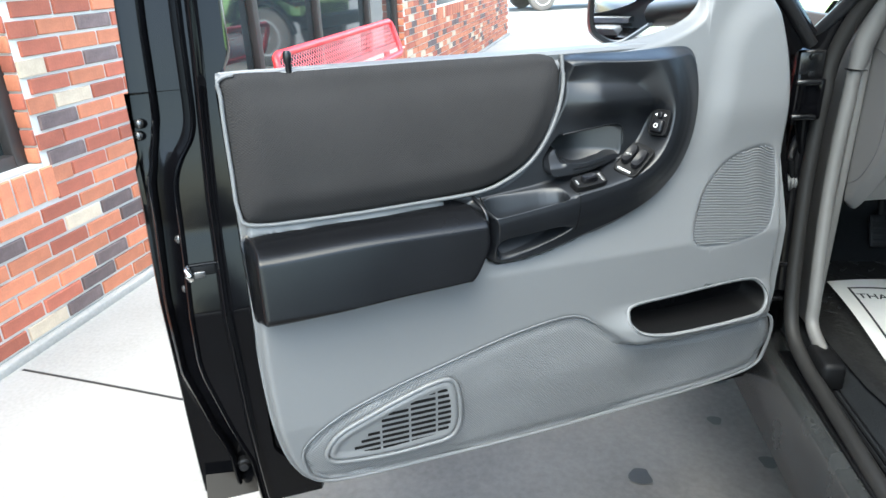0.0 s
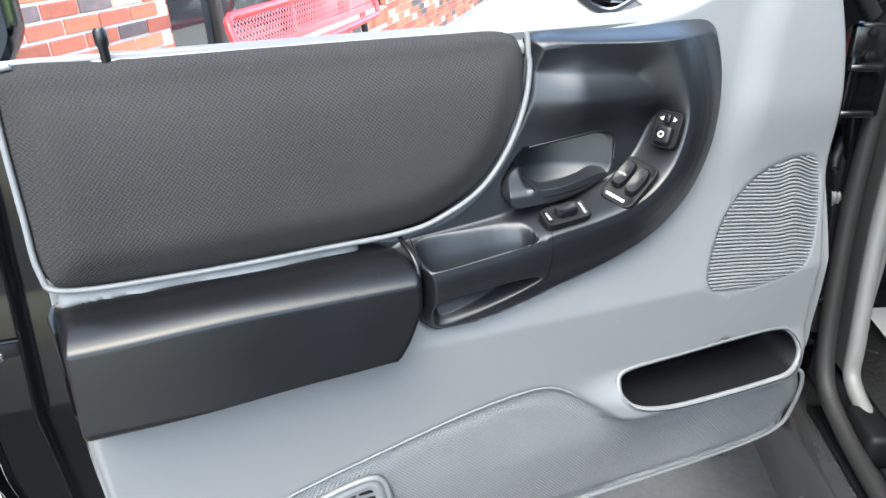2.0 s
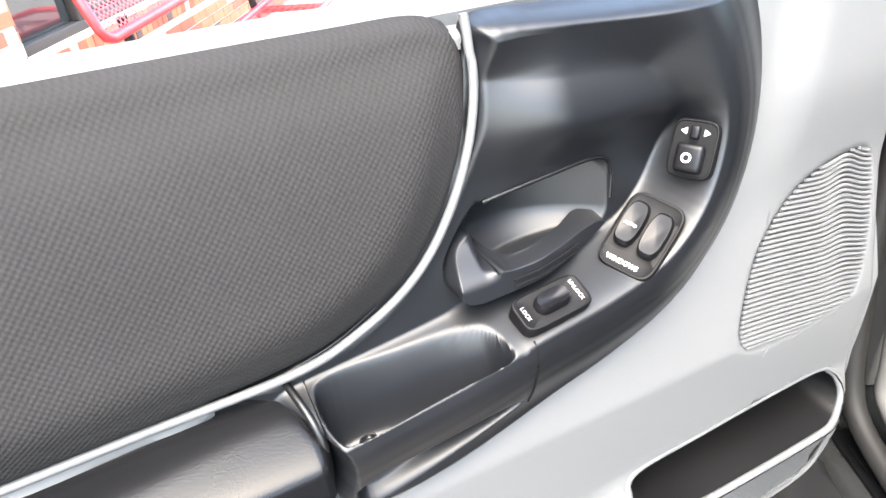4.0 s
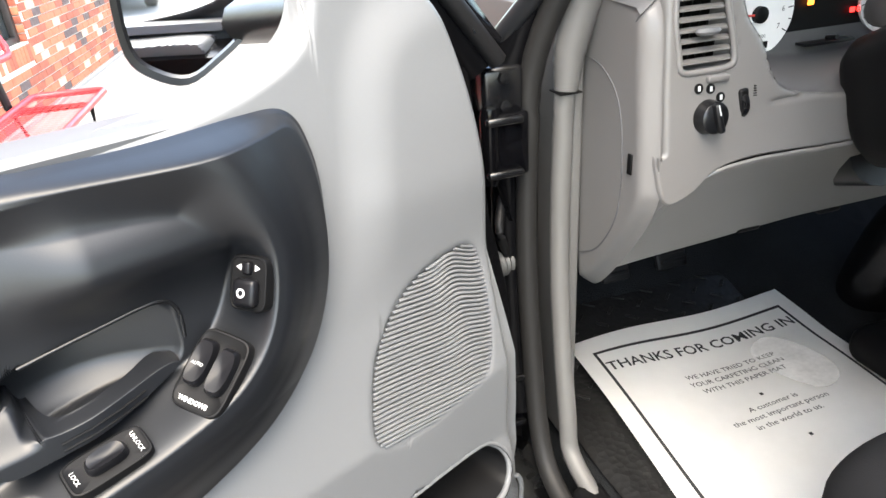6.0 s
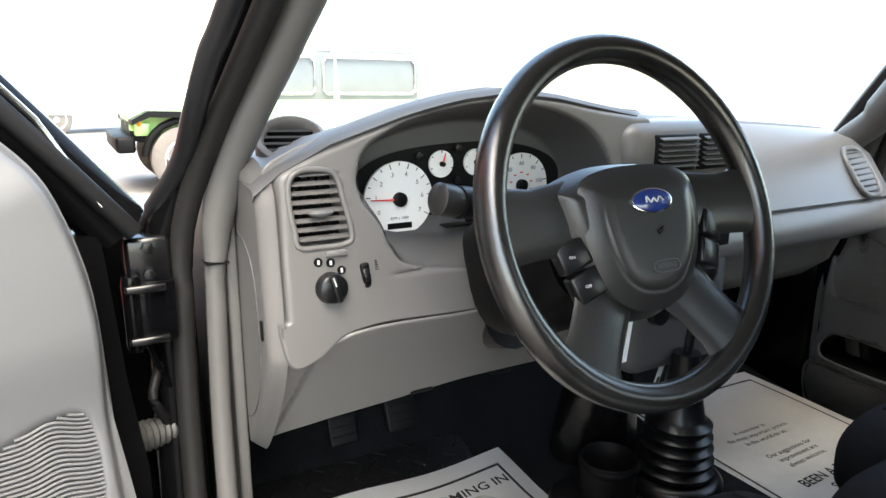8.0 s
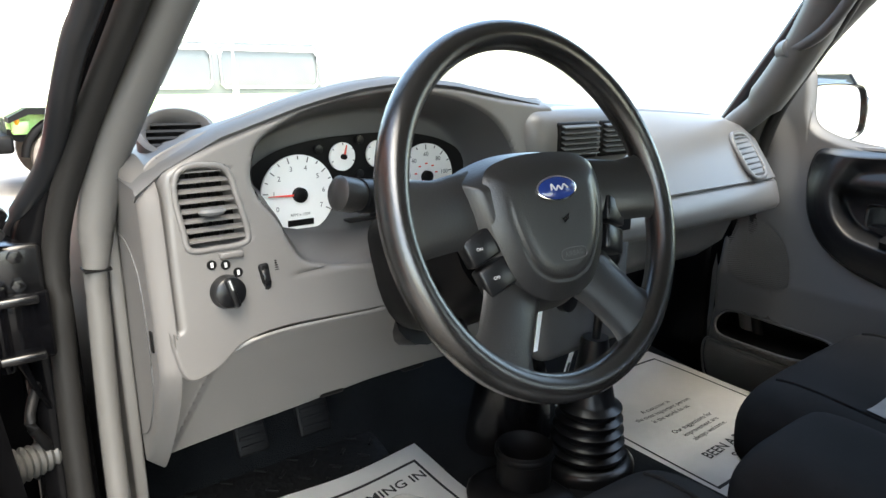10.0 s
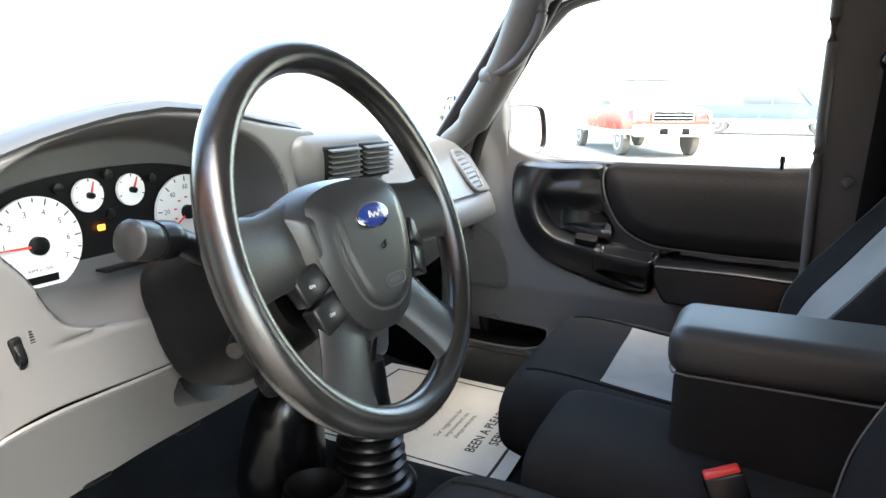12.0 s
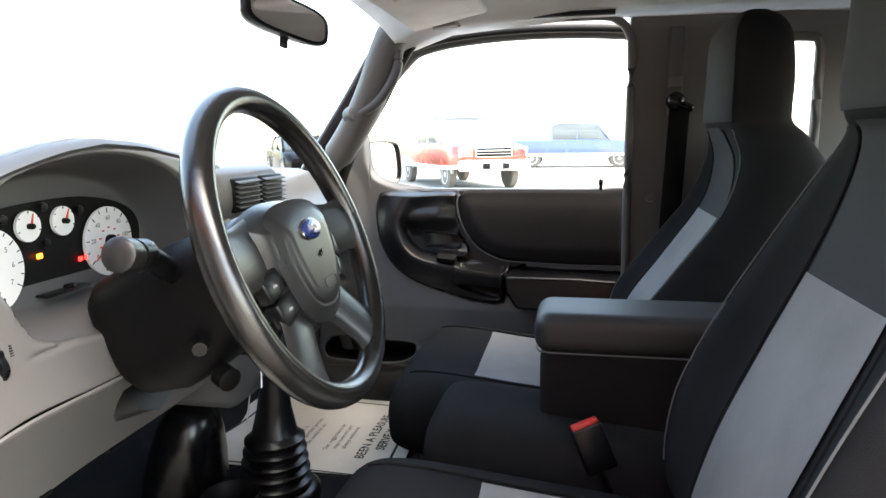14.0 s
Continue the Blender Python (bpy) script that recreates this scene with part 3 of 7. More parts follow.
        for r0, r1 in zip(grid_rows, grid_rows[1:]):
            for i in range(len(r0) - 1):
                bm.faces.new((r0[i], r0[i + 1], r1[i + 1], r1[i]))
        jamb = part("jamb", bm, JAMB, shell, "glossy black pressed steel door jamb", 50)
        bm = bmesh.new()
        tube(bm, spline([place(u, z, lean(z) - 0.088) for u, z in ((0.926, 1.05), (0.929, 0.98), (0.931, 0.91), (0.932, 0.83), (0.93, 0.775), (0.921, 0.75))], 5), 0.008, 8)
        part("rubber_seal", bm, RUBBER, shell)
        # latch: rounded frame, dark mouth, bright jaw
        at = basis(place(0.874, 0.921, lean(0.921) - 0.037), -DOOR_U, (0, 0, 1))
        bm = bmesh.new()
        box(bm, (-0.019, -0.0125, -0.004), (0.019, 0.0125, 0.0012), 0.004, at)
        latch = part("latch", bm, BLACK_MATT, jamb, "black door latch with a bright jaw")
        bm = bmesh.new()
        tube(bm, [at @ Vector((x, y, 0.0015)) for x, y in outline([(-0.019, 0.011), (-0.017, 0.013), (0.017, 0.013), (0.019, 0.011), (0.019, -0.011), (0.017, -0.013), (-0.017, -0.013), (-0.019, -0.011)])], 0.0016, 6, True)
        part("frame", bm, JAMB, latch)
        bm = bmesh.new()
        tube(bm, [at @ Vector((-0.021, y, z)) for y, z in ((-0.008, -0.002), (-0.007, 0.003), (0.0, 0.0045), (0.007, 0.003), (0.008, -0.002))], 0.006, 10)
        part("jaw", bm, CHROME, latch)
        bm = bmesh.new()
        box(bm, (-0.014, -0.008, 0.0), (0.002, 0.002, 0.003), 0.0012, at)
        part("pawl", bm, GREASY, latch)
        for u, z, w in ((0.9015, 0.967, -0.05), (0.9035, 0.896, -0.05), (0.931, 1.125, -0.088), (0.935, 1.108, -0.09)):
            bm = bmesh.new()
            lathe(bm, [(0.001, 0.004), (0.005, 0.0035), (0.007, 0.001), (0.007, -0.004)], axis_at(place(u, z, lean(z) + w), DOOR_W + DOOR_U * 0.8), 12)
            part("screw", bm, GREASY, jamb)
        bm = bmesh.new()
        lathe(bm, [(0.001, 0.022), (0.007, 0.021), (0.008, 0.014), (0.011, 0.012), (0.012, 0.0)], axis_at(place(0.872, 0.535, lean(0.535) - 0.088), DOOR_W), 16)
        part("bump_stop", bm, RUBBER, jamb)
    # moulded grey trim
    trim = sheet("trim_panel", PANEL, panel_relief, GREY, nu=300 if opened else 200, nz=220 if opened else 150, lab="grey moulded plastic door trim")
    sheet("lower_insert", LOWER, lambda u, z, sd: lean(z) - 0.012 + 0.010 * step(0.0, 0.006, sd) - 0.004 * np.exp(-((sd - 0.012) / 0.004) ** 2) - 0.006 * np.exp(-((u - 0.09) / 0.07) ** 2) * step(0.0, 0.05, sd), GREY_RIB, trim, 60, 24, "grey pebbled plastic kick insert")
    bm = bmesh.new()
    tube(bm, [place(u, z, lean(z) - 0.003) for u, z in LOWER], 0.0032, 6, True)
    part("insert_rim", bm, GREY, trim)
    sheet("pad", PAD, lambda u, z, sd: lean(z) - 0.004 + 0.012 * step(0, 0.007, sd) + 0.018 * np.clip(1 - np.abs((z - 1.06) / 0.125) ** 3, 0, 1) * step(0, 0.045, sd) - 0.006 * np.exp(-((u - 0.72) / 0.016) ** 2) * step(1.178, 1.192, z), CLOTH_PAD, trim, 50, 22, "charcoal woven cloth upper pad")
    bm = bmesh.new()
    bead = [(p[0], p[1]) for p in PAD if not (p[1] > 1.165 and p[0] < 0.79)]
    k = next(i for i in range(len(bead)) if math.hypot(bead[i][0] - bead[i - 1][0], bead[i][1] - bead[i - 1][1]) > 0.15)
    bead = bead[k:] + bead[:k]
    bead = bead + [(0.308, 1.176), (0.309, 1.187)] if bead[-1][0] < 0.4 else [(0.309, 1.187), (0.308, 1.176)] + bead
    tube(bm, [place(u, z, lean(z) + 0.003 + 0.005 * float(step(0.56, 0.44, u))) for u, z in bead], 0.0031 if opened else 0.0026, 8)
    part("bead", bm, BEAD, trim, "light grey piping bead")
    sheet("storage_lid", BIN, lambda u, z, sd: lean(z) - 0.006 + 0.054 * step(0.988, 0.954, z + 0.006 * step(0.62, 0.8, u)) * (0.35 + 0.65 * step(0.842, 0.872, z)) * step(-0.002, 0.016, np.minimum(sd, np.abs(u - 0.812))) * step(0.436, 0.462, u), LEATHER, trim, 90, 60, "black grained arm rest box")
    bm = bmesh.new()
    colsurf(bm, ARM, place, arm_relief, 440 if opened else 190, 280 if opened else 150, well_drop)
    arm = part("armrest", bm, ARM_BLACK, trim, "black plastic armrest and handle surround", 60)
    # seam across the pull bar, end cap of the box
    bm = bmesh.new()
    zz = np.linspace(0.987, 0.925, 14)
    tube(bm, [place(0.308, z, w + 0.0003) for z, w in zip(zz, arm_relief(np.full(14, 0.308), zz, np.full(14, 0.05), False))], 0.0009, 6)
    part("seam", bm, BLACK_MATT, arm)
    bm = bmesh.new()
    tube(bm, spline([place(u, z, lean(z) + w) for u, z, w in ((0.466, 0.988, 0.0), (0.459, 0.975, 0.028), (0.457, 0.955, 0.034), (0.468, 0.92, 0.026), (0.49, 0.885, 0.004))], 5), 0.0028, 8)
    part("end_cap", bm, BLACK, arm)
    # release lever in its hollow
    lev = outline([(0.347, 1.021), (0.337, 1.040), (0.318, 1.046), (0.309, 1.029), (0.26, 1.030), (0.222, 1.032), (0.212, 1.026), (0.225, 1.018), (0.26, 1.011), (0.31, 1.007), (0.339, 1.008)])
    lever = sheet("door_handle", lev, lambda u, z, sd: lean(z) - 0.03 + 0.042 * step(0.318, 0.306, u) + (0.056 - 0.042 * step(0.318, 0.306, u)) * step(0, 0.003, sd) - step(0.325, 0.312, u) * 0.034 * step(1.0295, 1.033, z + 0.05 * (u - 0.26)) - step(0.312, 0.325, u) * 0.026 * step(1.02, 1.044, z) - 0.016 * step(0.29, 0.215, u), ARM_BLACK, arm, 120, 70, "black plastic release lever")
    for dz in (0.0, 0.0055):
        bm = bmesh.new()
        tube(bm, [place(u, 1.0135 + dz + 0.004 * (0.3 - u) / 0.07, lean(1.013) + 0.0262 - 0.016 * float(step(0.29, 0.215, u))) for u in (0.305, 0.285, 0.265, 0.245)], 0.0009, 6)
        part("groove", bm, BLACK_MATT, lever)
    bm = bmesh.new()
    cup = [(0.31, 1.066), (0.26, 1.072), (0.2155, 1.075), (0.203, 1.062), (0.204, 1.04)]
    tube(bm, spline([place(u, z, float(arm_relief(np.array([u]), np.array([z]), np.array([0.05]), False)[0])) for u, z in cup], 5), 0.0016, 8)
    part("hollow_rim", bm, BLACK, arm)
    # switch plates on the inner slope of the ridge
    def plate(nm, corners, lab):
        """A rounded plate over four corners: top left, top right, bottom right, bottom left, each (u, z, relief)."""
        tl, tr, br, bl = [place(u, z, lean(z) + h) for u, z, h in corners]
        m = basis((tl + tr + br + bl) / 4, tr - tl + br - bl, tl - bl + tr - br)
        sx, sy = ((tr - tl).length + (br - bl).length) / 2, ((tl - bl).length + (tr - br).length) / 2
        bm = bmesh.new()
        rings = []
        for k, hh in ((1.0, -0.012), (1.0, 0.0016), (0.97, 0.0032), (0.93, 0.0034), (0.90, 0.0026), (0.5, 0.0026), (0.02, 0.0026)):
            rings.append([m @ Vector((sx / 2 * k * math.copysign(abs(math.cos(a)) ** 0.38, math.cos(a)), sy / 2 * k * math.copysign(abs(math.sin(a)) ** 0.38, math.sin(a)), hh)) for a in [2 * math.pi * q / 48 for q in range(48)]])
        loft(bm, rings)
        part(nm, bm, BLACK_MATT, arm, lab)
        return m

    def rocker(nm, m, x, y, sx, sy):
        bm = bmesh.new()
        rings = []
        for k, hgt in ((1.0, 0.001), (0.98, 0.006), (0.86, 0.009), (0.55, 0.0085), (0.25, 0.0078), (0.02, 0.0076)):
            rings.append([m @ Vector((x + sx / 2 * k * abs(math.cos(a)) ** 0.55 * math.copysign(1, math.cos(a)), y + sy / 2 * k * abs(math.sin(a)) ** 0.8 * math.copysign(1, math.sin(a)), hgt + 0.0024 * k * k * math.sin(a) ** 2)) for a in [2 * math.pi * j / 24 for j in range(24)]])
        loft(bm, rings)
        return part(nm, bm, SWITCH, arm)

    if opened:
        m = plate("mirror_switch", ((0.156, 1.096, 0.024), (0.142, 1.096, 0.053), (0.1565, 1.058, 0.053), (0.172, 1.057, 0.024)), "black mirror switch plate")
        bm = bmesh.new()
        box(bm, (-0.010, -0.017, 0.0), (0.010, 0.004, 0.010), 0.004, m, 3)
        part("mirror_knob", bm, SWITCH, arm)
        bm = bmesh.new()
        lathe(bm, [(0.0022, 0.0101), (0.0036, 0.0101), (0.0036, 0.0105), (0.0022, 0.0105)], m @ Matrix.Translation((-0.001, -0.0065, 0)), 16, False)
        part("mirror_icon", bm, WHITE, arm)
        bm = bmesh.new()
        box(bm, (-0.0032, 0.007, 0.0), (0.0032, 0.0165, 0.007), 0.0015, m)
        part("selector", bm, SWITCH, arm)
        for s in (-1, 1):
            bm = bmesh.new()
            v = [bm.verts.new(m @ Vector(q)) for q in ((s * 0.006, 0.0095, 0.0036), (s * 0.006, 0.0145, 0.0036), (s * 0.0105, 0.012, 0.0036))]
            bm.faces.new(v)
            part("arrow", bm, WHITE, arm)
        m = plate("window_switch", ((0.186, 1.0455, 0.0145), (0.170, 1.037, 0.053), (0.216, 0.998, 0.053), (0.236, 1.009, 0.018)), "black window switch plate")
        rocker("rocker", m, -0.0095, 0.004, 0.017, 0.036)
        rocker("rocker", m, 0.0095, 0.003, 0.017, 0.036)
        writing("lettering", "WINDOWS", 0.0048, m @ Matrix.Translation((-0.002, -0.024, 0.0032)), WHITE, arm, "white WINDOWS lettering", bold=0.0002)
        writing("lettering", "AUTO", 0.0036, m @ Matrix.Translation((-0.0095, 0.002, 0.0098)), WHITE, arm, "white AUTO lettering")
    m = plate("lock_switch", ((0.318, 1.004, 0.028), (0.262, 1.008, 0.028), (0.254, 0.999, 0.050), (0.309, 0.993, 0.052)), "black lock switch plate")
    rocker("rocker", m, 0.0, 0.0, 0.028, 0.0145)
    writing("lettering", "LOCK", 0.0042, m @ Matrix.Translation((-0.0215, 0.0, 0.0032)) @ pose(0, 0, 0, 0, 0, -90), WHITE, arm, "white LOCK lettering")
    writing("lettering", "UNLOCK", 0.0042, m @ Matrix.Translation((0.0205, 0.0, 0.0032)) @ pose(0, 0, 0, 0, 0, -90), WHITE, arm, "white UNLOCK lettering")
    for u in (0.425, 0.345):
        bm = bmesh.new()
        lathe(bm, [(0.001, 0.002), (0.004, 0.002), (0.0055, 0.004), (0.007, 0.003), (0.0075, -0.003)], axis_at(place(u, 0.933 + 0.09 * (0.425 - u), lean(0.97) + 0.024), (0, 0, 1)), 14)
        part("screw_cap", bm, BLACK, arm)
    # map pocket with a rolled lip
    # matt black here paints the shade of a deeper opening
    sheet("map_pocket", POCKET, lambda u, z, sd: lean(z) + pocket_bulge(u, z) * (1 - step(0, 0.02, sd)) + 0.002 - 0.06 * step(0, 0.012, sd), BLACK_MATT, trim, 40, 14, "map pocket, black for the shade inside it")
    bm = bmesh.new()
    tube(bm, [place(u, z, lean(z) + float(pocket_bulge(u, z)) - 0.003) for u, z in POCKET], 0.004, 10, True)
    part("pocket_lip", bm, GREY, trim)
    # speaker grille low at the rear, with open slots
    spk = sheet("speaker_cover", SPEAKER, lambda u, z, sd: lean(z) + 0.0 + 0.006 * step(0, 0.01, sd) - 0.004 * step(0.012, 0.018, sd), GREY, trim, 40, 18, "slotted grey speaker cover")
    bm = bmesh.new()
    tube(bm, [place(u, z, lean(z) + 0.003) for u, z in SPEAKER], 0.004, 8, True)
    part("cover_rim", bm, GREY, spk)
    for i in range(9):
        z = 0.573 + 0.0118 * i
        uu = np.linspace(0.5, 0.735, 236)
        ok = uu[(signed(SPEAKER, np.stack([uu, np.full_like(uu, z)], 1)) > 0.016)]
        if len(ok) < 12:
            continue
        lo, hi = ok.min(), min(ok.max(), 0.69 - 0.012 * max(0, i - 1))
        for a, b in ((lo, 0.545), (0.549, 0.592), (0.596, 0.642), (0.646, hi)):
            b = min(b, hi)
            if b - a > 0.01:
                bm = bmesh.new()
                v = [bm.verts.new(place(x, zz, lean(zz) + 0.0031)) for x, zz in ((a, z - 0.003), (b, z - 0.003), (b, z + 0.003), (a, z + 0.003))]
                bm.faces.new(v)
                part("slot", bm, BLACK_MATT, spk)
    # ribbed tweeter area: raised curved bars
    ribs = part("rib_field", rib_field(place), GREY, trim, "curved moulded sound ribs")
    # lock pin
    bm = bmesh.new()
    p = place(0.717, 1.19, lean(1.19) - 0.008)
    lathe(bm, [(0.0045, -0.01), (0.0045, 0.012), (0.006, 0.015), (0.006, 0.026), (0.004, 0.029)], Matrix.Translation(p), 12)
    part("lock_pin", bm, BLACK, door)
    # ledge of the trim under the window, and the belt weatherstrip outside it
    bm = bmesh.new()
    loft(bm, [[place(u, z, w) for z, w in ((1.186, -0.066), (1.1915, -0.07), (1.193, -0.09), (1.191, -0.118), (1.18, -0.122), (1.178, -0.068))] for u in np.linspace(0.815, 0.07, 12)])
    part("window_ledge", bm, GREY, trim, "grey ledge under the window")
    bm = bmesh.new()
    tube(bm, [place(u, 1.168, -0.128) for u in (0.86, 0.6, 0.3, 0.08)], 0.007, 6)
    part("weatherstrip", bm, RUBBER, door)
    return door, shell


def rib_field(place):
    bm = bmesh.new()
    for i in range(37):
        z0 = 0.845 + i * 0.00455
        uu = np.linspace(-0.112, 0.08, 190)
        zz = z0 + 0.018 * np.sin((uu + 0.03) * 9) - 0.02 * (uu + 0.02)
        zz = zz + 0.010 * np.exp(-((uu + 0.065) / 0.02) ** 2) * (i / 37)
        ok = signed(ROUND_GRILLE, np.stack([uu, zz], 1)) > 0.003
        if ok.sum() < 4:
            continue
        for run in np.split(np.flatnonzero(ok), np.flatnonzero(np.diff(np.flatnonzero(ok)) > 1) + 1):
            if len(run) < 8:
                continue
            pts = [place(u, z, float(panel_relief(np.array([u]), np.array([z]), np.array([0.05]))[0] + 0.006 * step(-0.001, 0.009, signed(ROUND_GRILLE, np.array([[u, z]])))[0]) - 0.0006) for u, z in zip(uu[run], zz[run])]
            tube(bm, pts[:-1:6] + pts[-1:], 0.0017, 6)
    return bm


driver_door, driver_shell = build_door(open_door, "driver_door", "open black pickup door with grey and black inner trim", None, True)
passenger_door, passenger_shell = build_door(shut_door, "passenger_door", "closed pickup door with black armrest and grey trim", None, False)


# ---- the wing mirror on the opened door ----
def wing_mirror(corner, facing, flip, parent, arm_from, tall=1.0, inner=0.86):
    """Five-sided mirror housing with an inset glass; corner is its lowest point."""
    facing = Vector(facing).normalized()
    right = Vector((0, 0, 1)).cross(facing) * flip
    shape = outline([(-0.052, 0.035), (-0.03, 0.008), (0.006, -0.004), (0.045, 0.016), (0.085, 0.046), (0.112, 0.085), (0.122, 0.14), (0.112, 0.178), (0.06, 0.188), (-0.01, 0.184), (-0.04, 0.165), (-0.052, 0.10)], 4)
    c = np.array((0.035, 0.095))

    def at(p, k, d):
        q = c + (np.array(p) - c) * k
        return Vector(corner) + right * float(q[0]) + Vector((0, 0, float(q[1]) * tall)) + facing * d
    bm = bmesh.new()
    loft(bm, [[at(p, k, d) for p in shape] for k, d in ((inner, 0.0), (0.5 * inner + 0.48, 0.012), (0.985, 0.013), (1.0, 0.004), (0.98, -0.04), (0.85, -0.08), (0.5, -0.10))])
    housing = part("mirror_housing", bm, BLACK, parent, "black plastic wing mirror")
    bm = bmesh.new()
    bm.faces.new([bm.verts.new(at(p, inner + 0.015, 0.004)) for p in shape])
    part("mirror_glass", bm, MIRROR, housing, "reflecting mirror glass")
    bm = bmesh.new()
    tube(bm, [Vector(arm_from), Vector(arm_from).lerp(at((0.08, 0.06), 1, -0.07), 0.5), at((0.06, 0.06), 1, -0.07)], 0.034, 10, flat=(1, 0.8))
    part("mirror_arm", bm, BLACK, housing)


wing_mirror((-1.13, 0.477, 1.157), (0.02, -1, 0.12), 1, driver_shell, open_door(-0.03, 1.24, -0.10))
wing_mirror((0.942, 0.258, 1.178), (-0.42, -1, 0.02), -1, passenger_shell, shut_door(-0.03, 1.22, -0.09), 0.73, 0.93)

# glass of the shut door
bm = bmesh.new()
pts = [(0.85, 1.18), (0.84, 1.57), (0.5, 1.6), (0.23, 1.58), (0.13, 1.5), (-0.1, 1.2)]
f = [bm.verts.new(shut_door(u, z, lean(z) - 0.06)) for u, z in pts]
bm.faces.new(f)
pane = part("window_pane", bm, GLASS, passenger_door, "clear side window")
pane.visible_shadow = False

# ---- cab shell ----
cab = thing("truck_cab", (0, 0, 0.45), "black pickup cab body with grey inner trim", "truck")


def block(name, lo, hi, mat, parent, bevel=0.006, label="", m=None):
    bm = bmesh.new()
    box(bm, lo, hi, bevel, m)
    return part(name, bm, mat, parent, label)


# floor pan with the tunnel, firewall, rear wall
bm = bmesh.new()
prof = [(-0.74, 0.55), (-0.68, 0.565), (-0.2, 0.57), (-0.12, 0.62), (-0.06, 0.65), (0.1, 0.65), (0.17, 0.62), (0.24, 0.57), (0.68, 0.565), (0.74, 0.55)]
rows = []
for y, dz in ((-1.25, 0.0), (-0.2, 0.0), (0.45, 0.0), (0.62, 0.03), (0.78, 0.16), (0.86, 0.35), (0.89, 0.53)):
    rows.append([Vector((x, y, z + dz)) for x, z in prof])
vs = [[bm.verts.new(p) for p in r] for r in rows]
for i in range(len(vs) - 1):
    for j in range(len(prof) - 1):
        bm.faces.new((vs[i][j], vs[i][j + 1], vs[i + 1][j + 1], vs[i + 1][j]))
part("floor_pan", bm, CARPET, cab, "charcoal carpeted floor")
block("rear_wall", (-0.74, -1.30, 0.5), (0.74, -1.26, 1.18), BLACK_MATT, cab)
block("rear_header", (-0.7, -1.29, 1.5), (0.7, -1.25, 1.66), LINER, cab)

# roof skin and headliner
bm = bmesh.new()
rows = []
for y, z in ((0.13, 1.595), (0.0, 1.64), (-0.3, 1.665), (-0.8, 1.665), (-1.3, 1.64)):
    rows.append([Vector((x, y, z - 0.055 * abs(x / 0.64) ** 3)) for x in np.linspace(-0.66, 0.66, 15)])
vs = [[bm.verts.new(p) for p in r] for r in rows]
for i in range(len(vs) - 1):
    for j in range(14):
        bm.faces.new((vs[i][j], vs[i][j + 1], vs[i + 1][j + 1], vs[i + 1][j]))
bmesh.ops.solidify(bm, geom=bm.faces[:], thickness=0.03)
part("headliner", bm, LINER, cab, "pale cloth headliner")
bm = bmesh.new()
box(bm, (-0.68, -1.32, 1.7), (0.68, 0.1, 1.73), 0.012)
part("roof_skin", bm, PAINT, cab)

